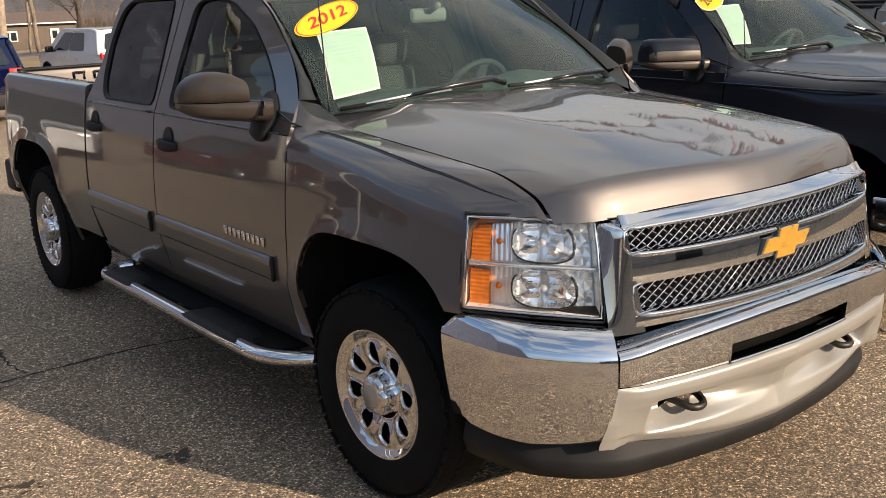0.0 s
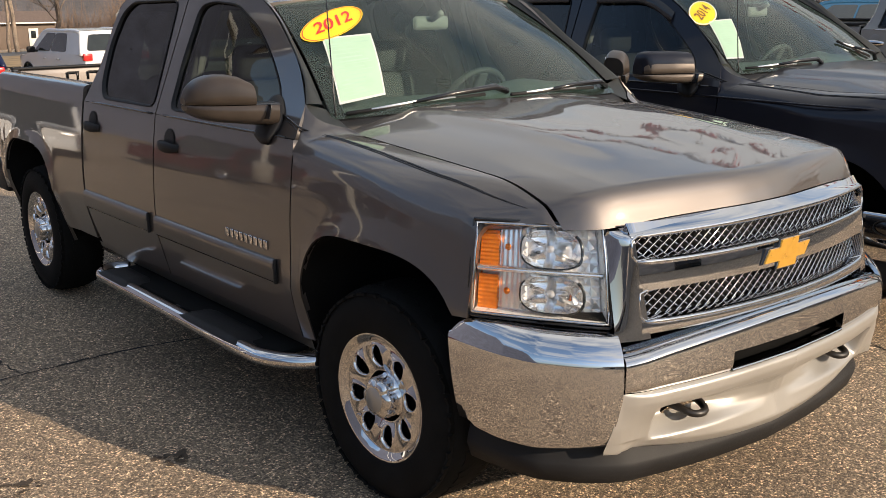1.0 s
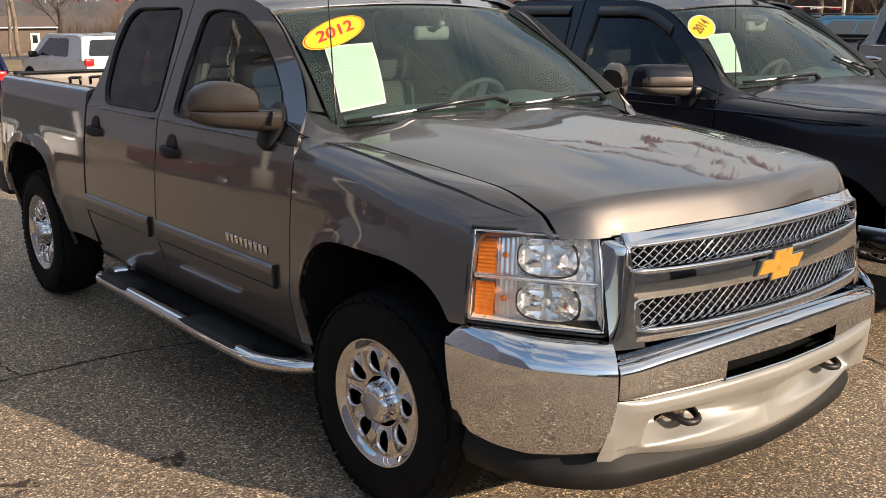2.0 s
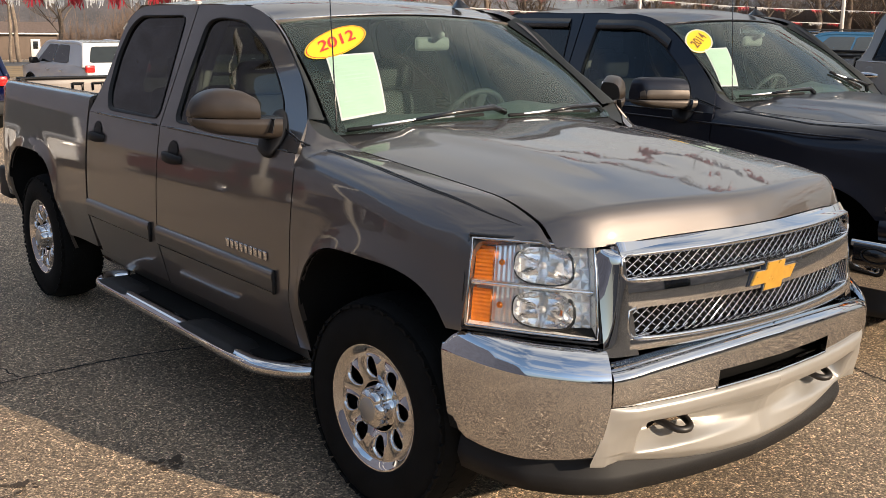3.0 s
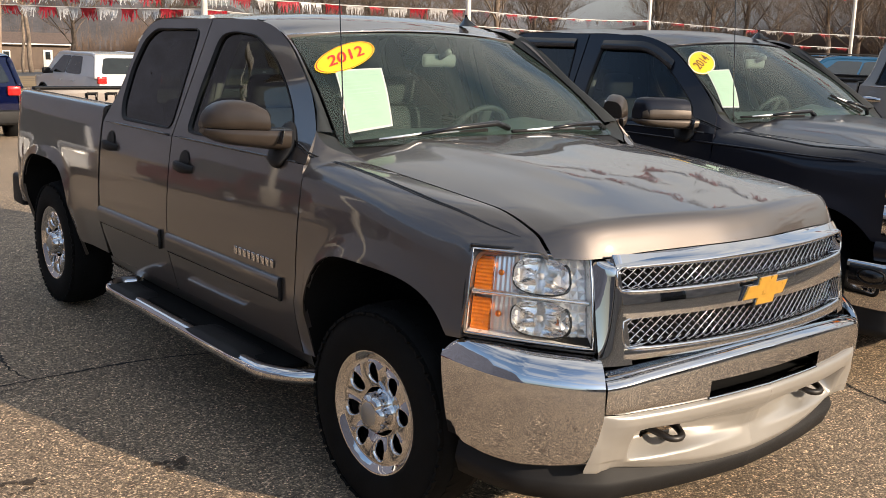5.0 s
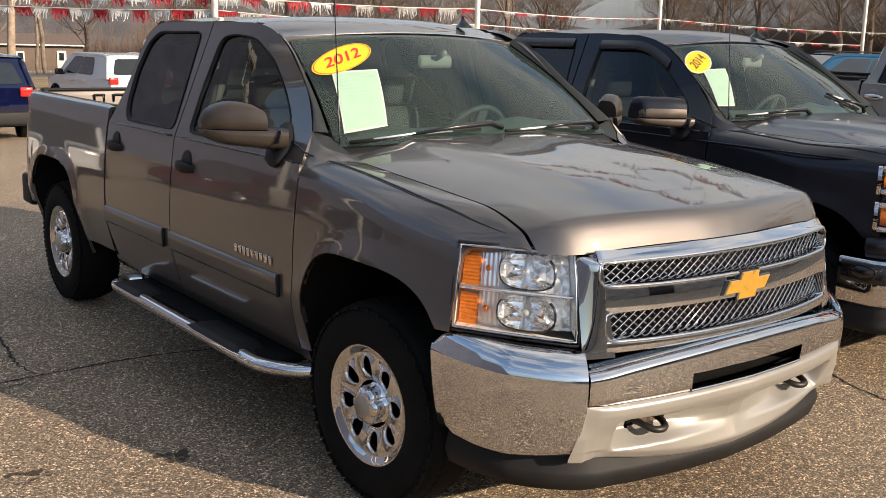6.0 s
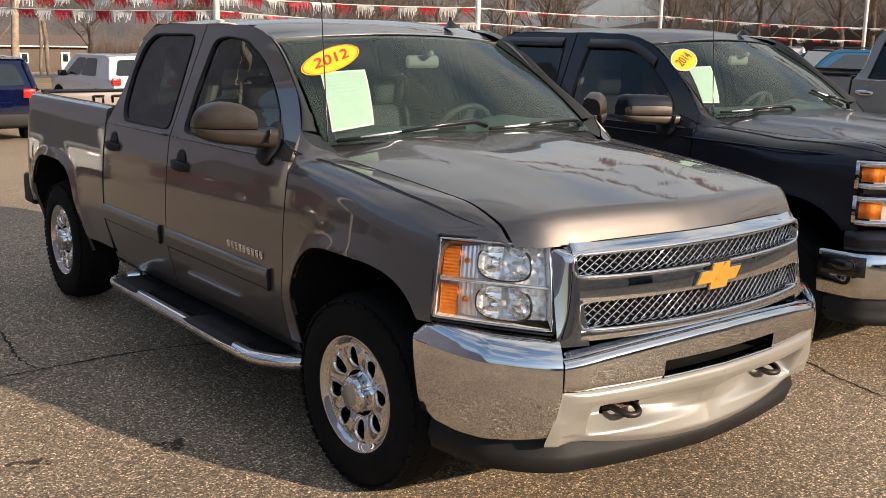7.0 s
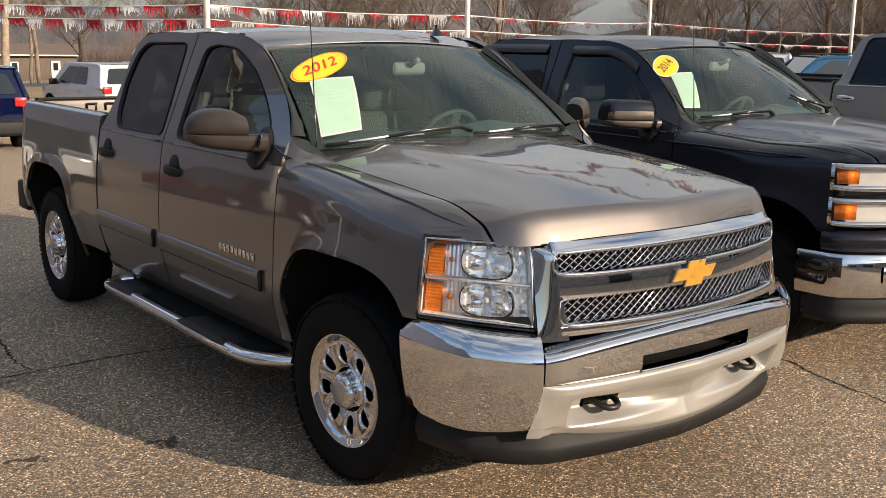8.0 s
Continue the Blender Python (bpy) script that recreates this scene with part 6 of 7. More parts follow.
def suv(name, label, paint_mat, place, heading, length=4.25, height=1.66, boxy=1.0, roof_mat=None, rails=True, panes=((0.06, 0.22), (0.26, 0.56), (0.59, 0.90))):
    """A small SUV or hatchback seen from some way off; x forward from its middle."""
    root = group_base(name, label, "car", "parked cars behind")
    hl, hw, belt = length / 2, 0.90, 0.98
    ax = (hl - 0.82, -hl + 0.80)

    def hy(x, z):
        e = abs(x) / hl
        y = hw * (1 - 0.13 * e ** 6) - 0.10 * max(0, z - 0.75) ** 2 * 2 - 0.25 * max(0, 0.5 - z) ** 2 * 4
        return y

    def zb(x):
        z = 0.30
        for a in ax:
            if abs(x - a) < 0.40:
                z = max(z, 0.33 + math.sqrt(max(0, 0.40 ** 2 - (x - a) ** 2)) * 0.97)
        return z
    xs = np.linspace(-hl, hl, 61)

    def top(x):
        return belt + 0.02 - (0.12 if x > 0.9 else 0.0) * min(1, (x - 0.9) / 0.6)
    for s in (-1, 1):
        part("body_side", grid([[(x, s * hy(x, z), z) for z in np.linspace(zb(x), top(x), 14)] for x in xs]), paint_mat, root)
        part("sill_cladding", grid([[(x, s * (hy(x, z) + 0.012), z) for z in (0.26, 0.30, 0.40)] for x in np.linspace(ax[1] + 0.42, ax[0] - 0.42, 6)]), BLACK_PLASTIC, root)
        for a in ax:
            car_wheel(root, a, s, hw)
            part("arch_cladding", tube([(a + 0.41 * math.cos(t), s * (hy(a, 0.6) + 0.004), 0.33 + 0.40 * math.sin(t)) for t in np.linspace(0.1, math.pi - 0.1, 14)], 0.018, 6), BLACK_PLASTIC, root)
        m = part("door_mirror", box((0.62, s * (hw + 0.11), 1.06), (0.12, 0.20, 0.15), 0.04, seg=3), BLACK_PLASTIC, root, "black door mirror")
        part("mirror_arm", box((0.62, s * (hw - 0.02), 1.02), (0.08, 0.14, 0.05), 0.015), BLACK_PLASTIC, m)
        for hx in (-0.75, 0.05):
            part("door_handle", box((hx, s * (hy(hx, 0.86) + 0.015), 0.86), (0.16, 0.03, 0.03), 0.008), paint_mat, root)
        part("tail_lamp", box((-hl + 0.03, s * (hw - 0.19), 0.93), (0.12, 0.22, 0.17), 0.02), RED_LAMP, root, "red square tail lamp")
        part("headlamp", box((hl - 0.10, s * (hw - 0.24), 0.78), (0.16, 0.26, 0.16), 0.04), CHROME_WORN, root)
    # ends and bonnet
    for e in (-1, 1):
        part("bumper", box((e * (hl - 0.01), 0, 0.46), (0.16, 1.58, 0.26), 0.05, seg=3), BLACK_PLASTIC if e < 0 else paint_mat, root, "dark bumper" if e < 0 else "")
        part("end_panel", grid([[(e * (hl - 0.02 - 0.05 * max(0, z - 0.7)), y, z) for z in np.linspace(0.32, top(e * hl), 8)] for y in np.linspace(-hy(hl, 0.7), hy(hl, 0.7), 9)]), paint_mat, root)
    part("plate", box((-hl - 0.005, 0, 0.74), (0.02, 0.32, 0.16), 0.004), PLATE, root, "white number plate")
    part("bonnet", grid([[(x, y, top(x) + 0.03 * (1 - (y / hw) ** 2)) for y in np.linspace(-hy(x, 0.95), hy(x, 0.95), 9)] for x in np.linspace(0.85, hl, 9)]), paint_mat, root)
    part("underbody", box((0, 0, 0.36), (length - 0.5, 1.4, 0.16), 0.02), DARK, root)
    # upper cabin
    x_ws, x_rf, x_rr, x_rb = 1.05, 0.42, -hl + 0.28 + 0.10 * (1 - boxy), -hl + 0.06
    zr = height - 0.03
    hr = hw - 0.17

    def cab(t, x_t, x_b, s):
        return Vector((x_b + (x_t - x_b) * t, s * (hy(0, belt) - 0.02 + (hr - hy(0, belt) + 0.02) * t), belt + (zr - belt) * t))
    def quad(bm, a, b, c, d, n=5):
        return grid([[Vector(a).lerp(Vector(b), u).lerp(Vector(d).lerp(Vector(c), u), v) for u in np.linspace(0, 1, n)] for v in np.linspace(0, 1, n)], bm)
    roofm = roof_mat or paint_mat
    pads = []
    for s in (-1, 1):
        bl, br = cab(0, 0, x_rb, s), cab(0, 0, x_ws, s)
        tl, tr = cab(1, x_rr, 0, s), cab(1, x_rf, 0, s)
        part("cabin_side", quad(bmesh.new(), bl, br, tr, tl), paint_mat, root)
        rail = smooth_line([bl, bl.lerp(tl, 0.6), tl.lerp(bl, 0.12), tl.lerp(tr, 0.12), tl.lerp(tr, 0.5), tr.lerp(tl, 0.10), tr.lerp(br, 0.22), br], 4)
        part("cant_rail", tube([p - Vector((0, s * 0.035, 0.02)) for p in rail], 0.055, 10), paint_mat, root)
        for u0, u1 in panes:
            def at(u, v):
                return bl.lerp(br, u).lerp(tl.lerp(tr, u), v) + Vector((0, s * 0.008, 0))
            q = rounded([(u0, 0.10), (u1, 0.10), (u1 - (0.09 if u1 > 0.8 else 0), 0.88), (u0 + (0.03 if u0 < 0.35 else 0), 0.88)], 0.07 if u0 < 0.35 else 0.04, 4)
            cq = Vector((sum(p.x for p in q) / len(q), sum(p.y for p in q) / len(q)))
            part("side_window", grid([[at(cq.x + (p.x - cq.x) * k, cq.y + (p.y - cq.y) * k) for p in q] for k in (0.02, 1.0)], loop=True), CAR_GLASS, root, "dark side window")
        pads += [bl, br, tl, tr]
    lb, rb = cab(0, 0, x_rb, 1), cab(0, 0, x_rb, -1)
    lt, rt = cab(1, x_rr, 0, 1), cab(1, x_rr, 0, -1)
    part("tailgate", quad(bmesh.new(), lb, rb, rt, lt), paint_mat, root)

    def back(u, v, o=0.01):
        return lb.lerp(rb, u).lerp(lt.lerp(rt, u), v) + Vector((-o, 0, 0))
    q = rounded([(0.10, 0.16), (0.90, 0.16), (0.86, 0.84), (0.14, 0.84)], 0.08, 4)
    part("rear_window", grid([[back(0.5 + (p.x - 0.5) * k, 0.5 + (p.y - 0.5) * k) for p in q] for k in (0.02, 1.0)], loop=True), CAR_GLASS, root, "dark rear window")
    fb, gb = cab(0, 0, x_ws, 1), cab(0, 0, x_ws, -1)
    ft, gt = cab(1, x_rf, 0, 1), cab(1, x_rf, 0, -1)
    part("windscreen", quad(bmesh.new(), fb, gb, gt, ft), CAR_GLASS, root)
    part("roof", grid([[(x, y, zr + 0.035 * (1 - (y / hr) ** 4) * (1 - 0.6 * abs((x - (x_rf + x_rr) / 2) / (x_rf - x_rr) * 2) ** 4)) for y in np.linspace(-hr, hr, 11)] for x in np.linspace(x_rr - 0.04, x_rf + 0.02, 11)]), roofm, root)
    for s in (-1, 1) if rails else ():
        part("roof_rail", tube([(x_rr + 0.1, s * (hr - 0.06), zr + 0.03), (x_rr + 0.2, s * (hr - 0.06), zr + 0.075), (x_rf - 0.15, s * (hr - 0.06), zr + 0.075), (x_rf - 0.05, s * (hr - 0.06), zr + 0.03)], 0.016, 6), BLACK_PLASTIC, root)
    root.matrix_world = pose(place[0], place[1], ground_z(place[0], place[1]), 0, 0, heading)
    return root


CAR_GLASS = material("dark_car_window", (0.012, 0.016, 0.017), 0.05, coat=0.6, vary=0.2)
PAINT_RED = paint("dark_red_paint", (0.07, 0.006, 0.007), 0.1, 0.35)
suv("car", "dark blue small SUV seen from behind on the lot", PAINT_BLUE, (-18.4, 1.74), 177, 4.2, 1.56, 0.6, None, False)
suv("car", "white boxy small SUV with dark windows on the lot", PAINT_WHITE, (-23.3, 6.3), 184, 4.0, 1.56, 0.6, None, False, ((0.27, 0.585), (0.60, 0.925)))
suv("car", "bright blue SUV with a pale roof, far across the lot", PAINT_SKYBLUE, (-10.67, 19.2), 235, 4.5, 1.62, 0.6, PAINT_STEEL, True, ((0.03, 0.28), (0.31, 0.60), (0.62, 0.95)))
suv("car", "white SUV far across the lot", PAINT_WHITE, (-15.3, 23.2), 128, 4.4, 1.66)
suv("car", "white SUV parked across the aisle", PAINT_WHITE, (-15.5, -4.7), 20, 4.8, 1.75)
suv("car", "dark red SUV parked across the aisle", PAINT_RED, (-17.5, -9.5), 60, 4.6, 1.65)
suv("car", "dark blue SUV parked across the aisle", PAINT_BLUE, (-14.0, -12.0), 75, 4.4, 1.6)
suv("car", "dark red hatchback parked across the aisle", PAINT_RED, (-10.5, -13.5), 85, 4.2, 1.5)

# ---- poles, pennant strings and flag ----
def pole(x, y, top, r, label):
    p = part("pole", tube([(x, y, ground_z(x, y) - 0.1), (x, y, top * 0.5), (x, y, top)], [r, r * 0.95, r * 0.85], 14), POLE_WHITE, None, label)
    part("pole_cap", revolve([(0.001, 0.0), (r, 0.0)], (x, y, top), "y", 10), POLE_WHITE, p)
    return tagged(p, category="pole", group="white lot poles")


pole(-22.09, 8.75, 12.4, 0.085, "white painted metal pole carrying pennant strings")
pole(-20.63, 16.33, 7.5, 0.08, "white painted metal pole carrying pennant strings")
pole(-27.1, 31.74, 8.5, 0.08, "white painted metal pole carrying pennant strings")
flagpole = pole(-22.58, 40.2, 9.5, 0.085, "white flagpole on the lot")


def fringe_mesh(name, mat, seed):
    """A tuft of foil strips that hang from one folded band on the rope."""
    rnd = random.Random(seed)
    bm = bmesh.new()
    n = 19
    w = 0.58 / n
    tops = []
    for k in range(n + 1):
        x = -0.29 + w * k
        tops.append((bm.verts.new((x, 0, 0)), bm.verts.new((x, 0.004 * rnd.uniform(-1, 1), -0.03))))
    for k in range(n):
        a, b = tops[k], tops[k + 1]
        bm.faces.new((a[0], b[0], b[1], a[1]))
        ln = rnd.uniform(0.12, 0.31)
        if rnd.random() < 0.12:
            continue
        sw, dx = rnd.uniform(-0.09, 0.09), rnd.uniform(-0.05, 0.05)
        last = (a[1], b[1])
        for j in range(1, 4):
            t = j / 3
            cx, h = (a[1].co.x + b[1].co.x) / 2 + dx * t * t, w * 0.5 * (1 - 0.45 * t)
            new2 = tuple(bm.verts.new((cx + q * h, sw * t * t + 0.006 * q, -0.03 - ln * t)) for q in (-1, 1))
            bm.faces.new((last[0], last[1], new2[1], new2[0]))
            last = new2
    me = bpy.data.meshes.new(name)
    bm.to_mesh(me)
    bm.free()
    me.materials.append(mat)
    return me


FRINGES = [[fringe_mesh("pennant", FRINGE_RED, k) for k in range(4)], [fringe_mesh("pennant", FRINGE_WHITE, 10 + k) for k in range(4)]]


def pennants(a, b, sag, seed, step=0.62, run=1, size=1.0):
    """A sagging rope with tufts of red and white foil in turn."""
    rnd = random.Random(seed)
    a, b = Vector(a), Vector(b)
    pts = [a.lerp(b, t) - Vector((0, 0, sag * 4 * t * (1 - t))) for t in np.linspace(0, 1, 25)]
    rope = part("pennant_string", tube(pts, 0.016, 5), ROPE, None, "pale rope strung with red and white foil pennants")
    tagged(rope, category="pennant string", group="pennant strings")
    n = int((b - a).length / step)
    yaw = math.atan2(b.y - a.y, b.x - a.x)
    for k in range(n):
        t = (k + 0.5) / n
        p = a.lerp(b, t) - Vector((0, 0, sag * 4 * t * (1 - t)))
        kind = (k // run + seed) % 2
        ob = new("pennant", FRINGES[kind][rnd.randrange(4)])
        ob.parent = rope
        ob.matrix_basis = Matrix.Translation(p) @ Matrix.Rotation(yaw + rnd.uniform(-0.3, 0.3), 4, "Z") @ Matrix.Rotation(rnd.uniform(-0.3, 0.3), 4, "X") @ Matrix.Diagonal((rnd.uniform(0.85, 1.05), 1, size * rnd.uniform(0.8, 1.15), 1))


PA, PB, PC, PD, PL = (-22.09, 8.75), (-20.63, 16.33), (-27.1, 31.74), (-22.58, 40.2), (-29.6, 3.74)
pennants((*PL, 2.80), (*PA, 2.69), 0.10, 1)
pennants((*PL, 2.40), (*PA, 2.32), 0.06, 2)
pennants((*PA, 2.69), (*PB, 2.60), 0.07, 3)
pennants((*PA, 2.32), (*PB, 2.16), 0.10, 4)
pennants((*PB, 2.60), (*PC, 2.78), 0.10, 5, 0.8, 1, 0.7)
pennants((*PB, 2.16), (*PC, 2.19), 0.08, 6, 0.8, 1, 0.6)
pennants((*PC, 2.78), (*PD, 2.44), 0.08, 7, 0.8, 1, 0.5)
pennants((*PC, 2.19), (*PD, 1.87), 0.06, 8, 0.8, 1, 0.5)
pennants((*PD, 2.44), (-14.0, 49.0, 2.4), 0.1, 9, 0.9, 1, 0.3)

# two strings run overhead from the top of the first pole to one by the drive
pole(8.0, 16.0, 5.2, 0.08, "white painted metal pole by the drive")
pennants((*PA, 12.1), (8.0, 16.0, 3.4), 1.2, 12, 0.60, 1, 1.25)
pennants((*PA, 11.1), (8.0, 16.0, 2.7), 1.2, 13, 0.60, 1, 1.25)

# twin-headed lamp post on the open side of the lot
lamp_post = new("street_lamp")
lamp_post.location = (-7.0, -5.7, 0)
tagged(lamp_post, "white twin-headed lamp post on a concrete base", "street lamp")
part("lamp_base", tube([(0, 0, 0), (0, 0, 0.50), (0, 0, 0.55)], [0.15, 0.15, 0.13], 24), CONCRETE, lamp_post, "concrete base")
part("lamp_pole", tube([(0, 0, 0.5), (0, 0, 5.2)], [0.055, 0.045], 14), POLE_WHITE, lamp_post)
for sx in (-1, 1):
    part("lamp_head", box((sx * 0.42, 0, 5.18), (0.75, 0.28, 0.14), 0.04), POLE_WHITE, lamp_post)

lamp_post.matrix_world = pose(-7.0, -5.7, 0)
copy_thing(lamp_post, pose(-14.1, -8.57, 0, 0, 0, 150) @ Matrix.Scale(1.42, 4))

# flag
flag = new("flag")
tagged(flag, "red and white striped flag with a blue corner", "flag")
for k in range(13):
    rows = []
    for j in range(13):
        t = j / 12
        x0 = 0.0 if k > 6 else 0.42
        u = x0 + (1 - x0) * t
        w = 0.10 * math.sin(u * 7 + 0.6) * u
        rows.append([(0.1 + u * 1.5 * 0.72, w + 0.25 * u, -0.075 * k - 0.42 * u), (0.1 + u * 1.5 * 0.72, w + 0.25 * u, -0.075 * (k + 1) - 0.42 * u)])
    part("stripe", grid(rows), FLAG_WHITE if k % 2 else FLAG_RED, flag)
rows = [[(0.1 + u * 1.08, 0.10 * math.sin(u * 7 + 0.6) * u + 0.25 * u, -0.525 * v - 0.42 * u) for v in (0, 0.5, 1)] for u in np.linspace(0, 0.42, 7)]
part("canton", grid(rows), FLAG_BLUE, flag, "dark blue corner")
flag.matrix_world = pose(-22.58, 40.2, 4.9, 0, 0, 215) @ Matrix.Diagonal((0.4, 0.5, 0.7, 1))

# ---- low showroom that closes the lot beyond the drive ----
showroom = group_base("building", "low cream brick showroom with dark windows beyond the drive", "building")
part("wall", box((0, 0, 2.0), (44.0, 8.0, 4.0), 0.03), BRICK, showroom, "cream brick wall")
part("roof", box((0, 0, 4.12), (44.8, 8.8, 0.24), 0.03), HOUSE_ROOF, showroom, "dark flat roof edge")
for x in (-18.0, -10.5, 7.0, 14.0):
    w = part("window", box((x, 4.02, 1.7), (2.8, 0.10, 2.2), 0.02), HOUSE_WHITE, showroom, "white framed shop window")
    part("pane", box((x, 4.08, 1.7), (2.6, 0.04, 2.0), 0.005), CAR_GLASS, w)
part("door", box((0, 4.02, 1.15), (1.9, 0.10, 2.25), 0.02), CAR_GLASS, showroom, "dark glazed door")
showroom.matrix_world = pose(19.0, 9.0, 0, 0, 0, 115)

# ---- far side: road, grass, house ----
def strip(name, d0, d1, mat, label, lift):
    """A band of ground across the view."""
    rows = []
    for a in np.linspace(radians(100), radians(205), 40):
        rows.append([(d * math.cos(a), d * math.sin(a), ground_z(d * math.cos(a), d * math.sin(a)) + lift) for d in np.linspace(d0, d1, 6)])
    return tagged(part(name, grid(rows), mat, None, label), category="ground", kind="structure")


strip("verge", 44, 66, GRASS, "strip of dry tan winter grass", 0.03)
strip("road", 66, 86, ROAD, "grey asphalt road beyond the lot", 0.03)
strip("verge", 86, 170, GRASS, "dry tan winter grass field", 0.03)

house = group_base("house", "low tan house with white door and windows, far off", "house")
H = Matrix.Translation((-110.35, 32.4, -2.72)) @ Matrix.Rotation(radians(163), 4, "Z")
rows = []
part("wall", box((4.0, 4.6, 1.35), (8.0, 13.0, 2.7), 0.02), HOUSE_WALL, house, "tan siding wall")
bm = bmesh.new()
grid([[(-0.5, -2.4, 2.68), (-0.5, 11.6, 2.68)], [(4.0, -2.4, 3.9), (4.0, 11.6, 3.9)], [(8.5, -2.4, 2.68), (8.5, 11.6, 2.68)]], bm)
part("roof", bm, HOUSE_ROOF, house, "brown shingled roof", smooth=False)
part("fascia", box((-0.52, 4.6, 2.70), (0.08, 14.0, 0.14), 0.01), HOUSE_WHITE, house, "white fascia board")
part("door", box((-0.04, 0.3, 1.1), (0.10, 0.95, 2.05), 0.02), HOUSE_WHITE, house, "white door")
part("door_pane", box((-0.10, 0.3, 1.50), (0.02, 0.5, 0.8), 0.005), CAR_GLASS, house)
for y in (4.75, 8.2):
    wn2 = part("window", box((-0.04, y, 1.45), (0.10, 1.5, 1.1), 0.02), HOUSE_WHITE, house, "white framed window")
    for dy in (-0.36, 0.36):
        part("pane", box((-0.10, y + dy, 1.45), (0.02, 0.56, 0.85), 0.005), CAR_GLASS, wn2)
house.matrix_world = H

# ---- trees ----
def branch(bm, p, d, length, r, depth, rnd, droop):
    n = 4 if depth > 1 else (3 if depth else 2)
    pts, rad = [Vector(p)], [r]
    q, dd = Vector(p), Vector(d)
    for k in range(n):
        dd = (dd + Vector((rnd.uniform(-1, 1), rnd.uniform(-1, 1), rnd.uniform(-0.5, 0.8))) * 0.16 + Vector((0, 0, droop))).normalized()
        q = q + dd * (length / n)
        pts.append(q.copy())
        rad.append(max(0.004, r * (1 - 0.62 * (k + 1) / n)))
    tube(pts, rad, 6 if depth > 2 else (4 if depth > 1 else 3), bm, cap=False)
    if depth == 0:
        return
    kids = {4: 6, 3: 6, 2: 7, 1: 9}[depth]
    for k in range(kids):
        i = rnd.randrange(1, n + 1) if depth < 4 else rnd.randrange(2, n + 1)
        base = pts[i]
        side = Vector((rnd.uniform(-1, 1), rnd.uniform(-1, 1), rnd.uniform(-0.1, 0.6))).normalized()
        nd = (dd * 0.75 + side * 0.85).normalized()
        branch(bm, base, nd, length * rnd.uniform(0.48, 0.72), rad[i] * rnd.uniform(0.5, 0.75), depth - 1, rnd, droop * 0.8)


def tree(name, label, seed, height, r, bark, place, first=0.35):
    """A bare winter tree: trunk, and a crown of forking limbs and twigs."""
    rnd = random.Random(seed)
    root = tagged(new(name), label, "tree", "bare winter trees")
    pts = [Vector((0, 0, -0.3))]
    for k in range(6):
        pts.append(pts[-1] + Vector((rnd.uniform(-0.12, 0.12), rnd.uniform(-0.12, 0.12), height * 0.45 / 6)))
    part("trunk", tube(pts, [r * (1.15 - 0.45 * k / 6) for k in range(7)], 10), bark, root)
    bm = bmesh.new()
    for k in range(9):
        t = first + (1 - first) * (k + 1) / 9
        i = t * 6
        p = pts[min(int(i), 5)].lerp(pts[min(int(i) + 1, 6)], i - int(i))
        a = k * 2.4 + rnd.random()
        d = Vector((math.cos(a) * 0.8, math.sin(a) * 0.8, rnd.uniform(0.5, 1.2))).normalized()
        branch(bm, p, d, height * rnd.uniform(0.26, 0.40), r * 0.34, 3, rnd, 0.03)
    part("crown", bm, bark, root, "bare forking limbs and twigs")
    root.matrix_world = pose(place[0], place[1], ground_z(*place), 0, 0, rnd.uniform(0, 360))
    return root


kinds = [tree("tree", "bare grey-brown deciduous tree with spreading limbs", 3, 11.0, 0.15, BARK, (-52, 34)),
         tree("tree", "bare grey-brown deciduous tree with spreading limbs", 8, 9.0, 0.12, BARK, (-40.7, 30.0), 0.2),
         tree("tree", "bare grey-brown deciduous tree with spreading limbs", 21, 12.0, 0.14, BARK, (-33, 47), 0.25)]
rnd = random.Random(77)
for k, (x, y) in enumerate(((-61, 24), (-58, 40), (-46, 27), (-50, 46), (-43, 40), (-38.5, 33), (-36, 43), (-30.7, 41), (-28, 50), (-26, 44), (-23.5, 46), (-20, 52), (-62, 52), (-70, 30), (-16, 50), (-66, 14), (-62, 34), (-57, 30), (-54, 52), (-48, 58), (-40, 52), (-34, 60), (-30, 56), (-44, 66), (-24, 58), (-18, 62), (-68, 44), (-72, 22))):
    t = copy_thing(kinds[k % 3], pose(x, y, ground_z(x, y), 0, 0, rnd.uniform(0, 360)) @ Matrix.Scale(rnd.uniform(0.8, 1.15), 4))
tree("tree", "pale straight tree trunk by the road", 31, 16.0, 0.21, BARK_PALE, (-54.7, 12.15), 0.7)
for k, (x, y) in enumerate(((-81.3, 21.2), (-81.1, 21.75))):
    tree("tree", "slim pale tree trunk by the road", 41 + k, 15.0, 0.13 + 0.04 * k, BARK_PALE, (x, y), 0.7)

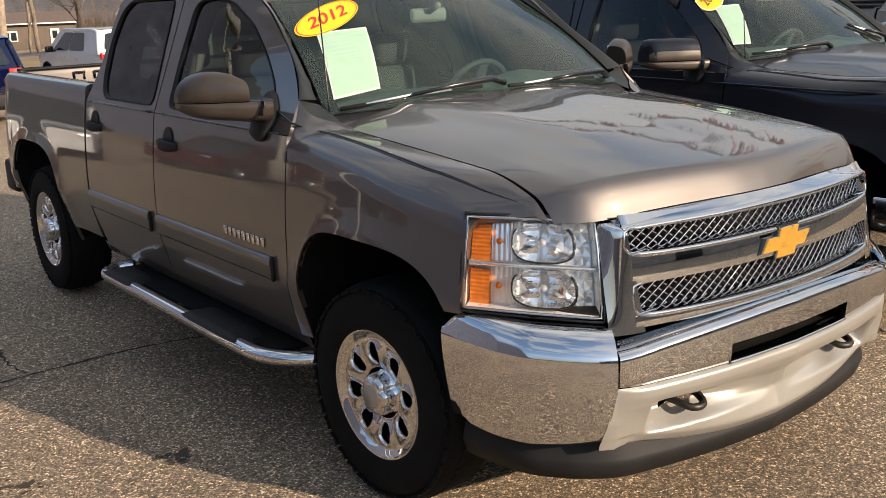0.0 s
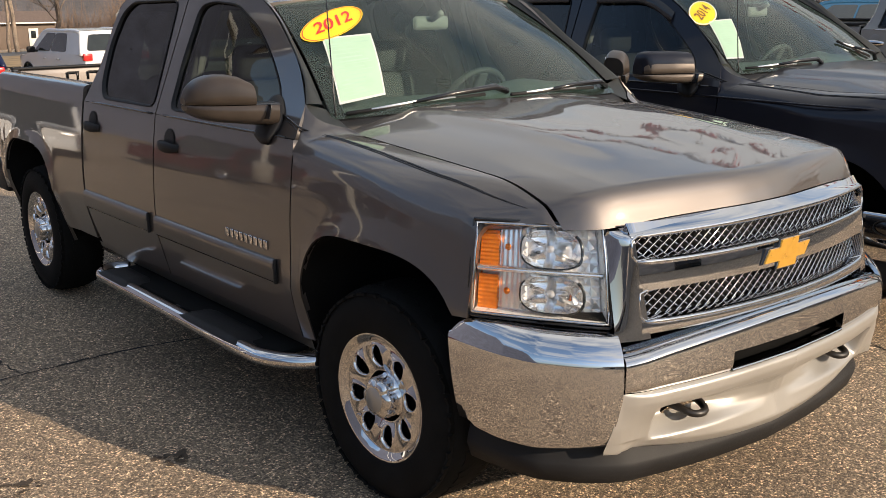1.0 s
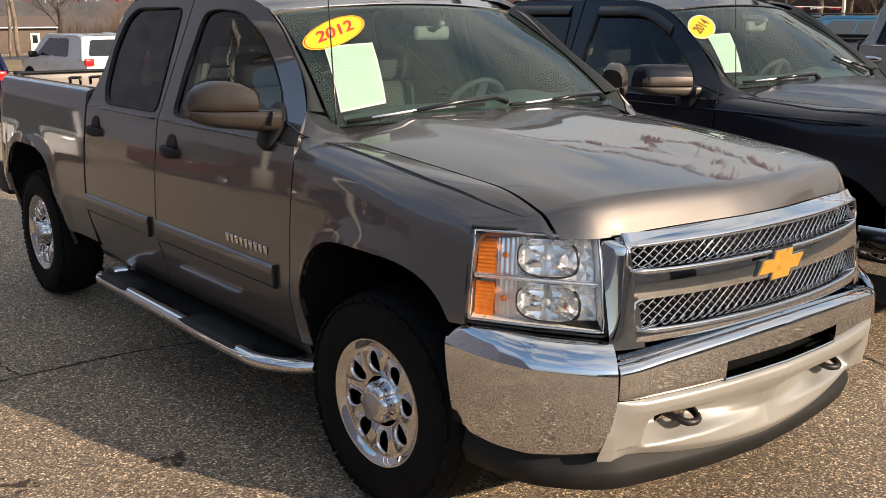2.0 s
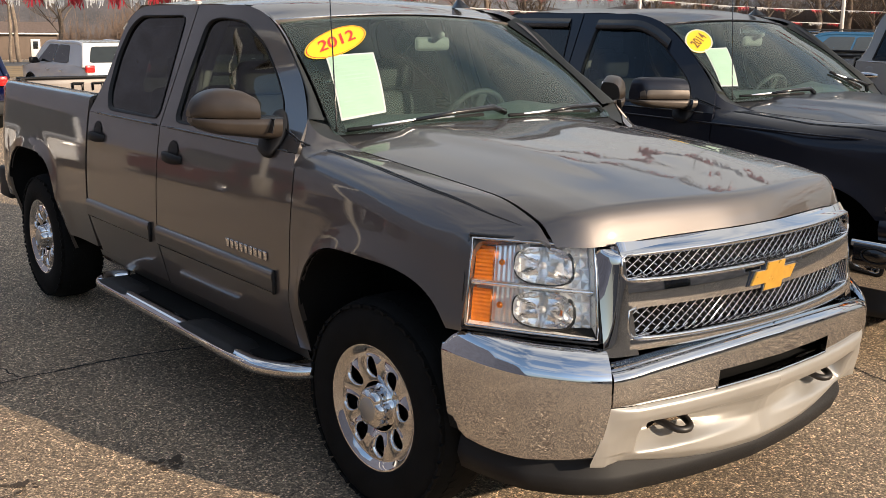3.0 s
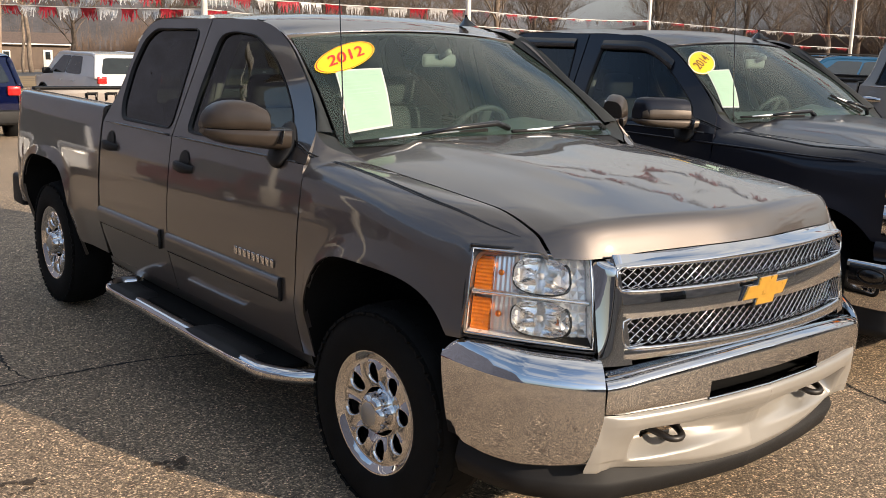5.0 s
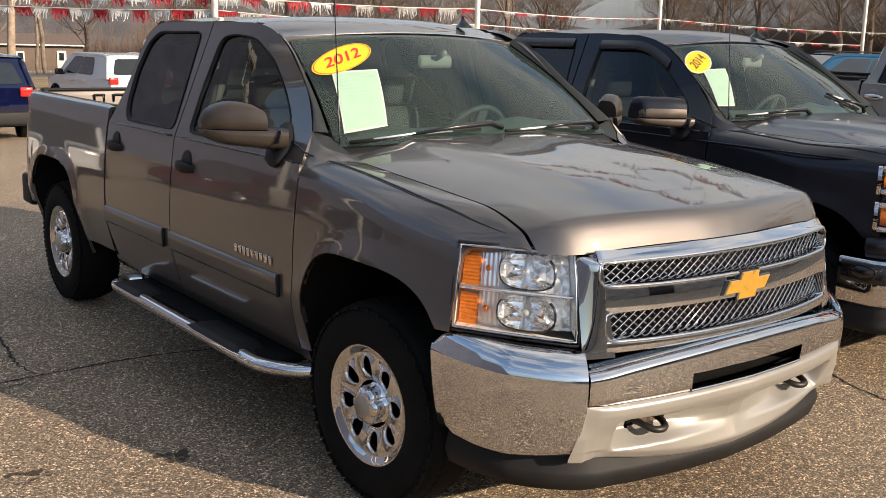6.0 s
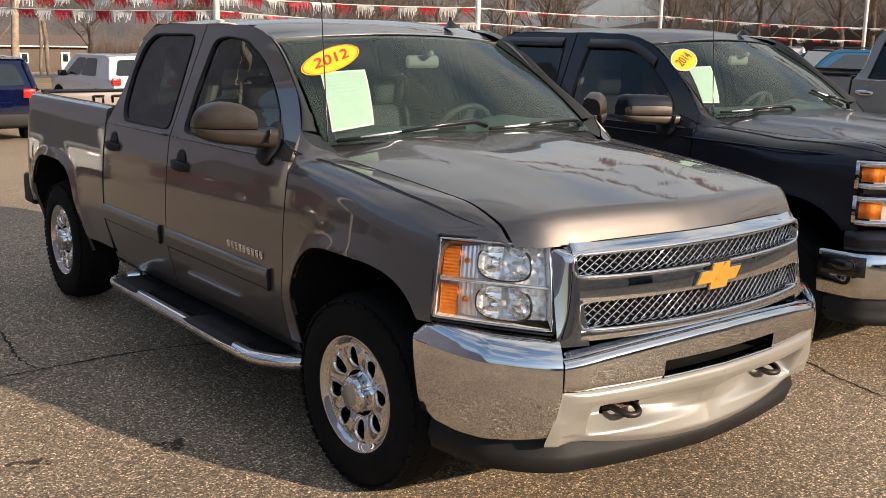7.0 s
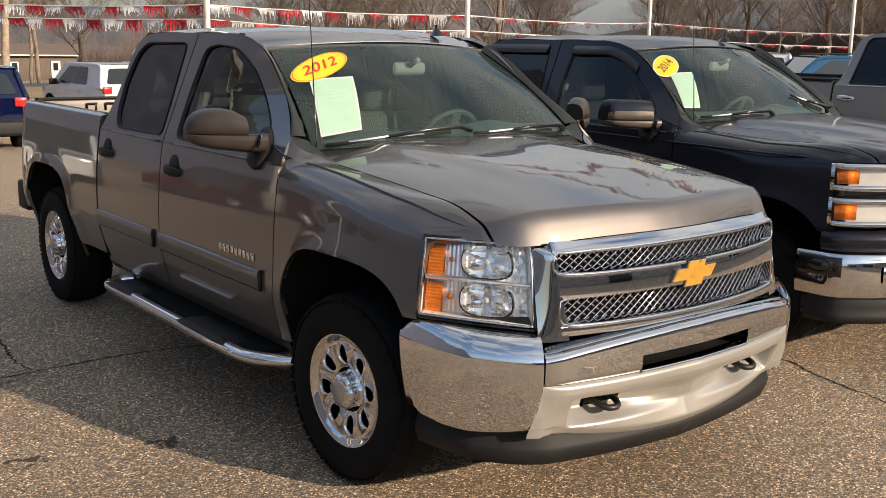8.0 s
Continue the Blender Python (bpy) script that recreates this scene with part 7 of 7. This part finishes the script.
# brushwood between the trees and the ridge behind
rnd = random.Random(5)
verts, faces = [], []
for k in range(30000):
    a = radians(rnd.uniform(104, 198))
    d = rnd.uniform(90, 138)
    if radians(160) < a < radians(172) and d < 122:
        continue
    x, y = d * math.cos(a), d * math.sin(a)
    z = ground_z(x, y)
    h = (1.5 if a < radians(150) else 1.0) * rnd.uniform(2.0, 6.0) * (1.0 if rnd.random() < 0.75 else 1.5)
    lx, ly = rnd.uniform(-0.25, 0.25) * h, rnd.uniform(-0.25, 0.25) * h
    w = rnd.uniform(0.012, 0.045)
    for j in range(4):
        bx, by, tz = lx * rnd.uniform(0.3, 1.6), ly * rnd.uniform(0.3, 1.6), h * rnd.uniform(0.5, 1.0)
        i = len(verts)
        verts += [(x - w, y + w, z), (x + w, y - w, z), (x + bx, y + by, z + tz)]
        faces.append((i, i + 1, i + 2))
me = bpy.data.meshes.new("brushwood")
me.from_pydata(verts, [], faces)
me.materials.append(BRUSH)
tagged(new("brushwood", me), "dense dry brown brushwood along the road", "brush", kind="stuff")


RIDGE = material("brown_winter_woods", (0.060, 0.058, 0.063), 0.95, vary=0.6, scale=0.35, bump_scale=2.2, fine=0.5)
# blue-grey so that cab sides mirroring the added, unseen hill turn darker and cooler
MIRRORED_HILL = material("unseen_mirrored_hill", (0.062, 0.073, 0.112), 0.95, vary=0.5, scale=0.35, bump_scale=2.2, fine=0.5)
rows = []
for a in np.linspace(0, 2 * math.pi, 361):
    x, y = 150 * math.cos(a), 150 * math.sin(a)
    # share of the added hill, raised outside the view for reflections only
    hill = min(1, max(0, (a - radians(171)) / radians(18))) * min(1, max(0, (radians(300) - a) / radians(30)))
    h = (4.0 + 1.6 * min(1, max(0, (a - radians(140)) / radians(20)))) + 76 * hill * hill * (3 - 2 * hill) * (1 + 0.12 * noise.noise((x * 0.06, y * 0.06, 9)) + 0.06 * noise.noise((x * 0.3, y * 0.3, 2))) + 1.2 * noise.noise((x * 0.02, y * 0.02, 0)) + 1.0 * noise.noise((x * 0.12, y * 0.12, 3)) + 1.2 * noise.noise((x * 0.5, y * 0.5, 7))
    rows.append([(x * (1 + 0.1 * t), y * (1 + 0.1 * t), -6 + (h + 6) * t) for t in (0, 0.4, 0.8, 1.0)])
tagged(part("backdrop", grid(rows[300:] + rows[1:174]), RIDGE, None, "brown wooded ridge along the horizon"), category="woods", kind="structure")
tagged(part("backdrop", grid(rows[173:301]), MIRRORED_HILL, None, "unseen blue-grey hill added to darken reflections on the cab"), category="woods", kind="structure")
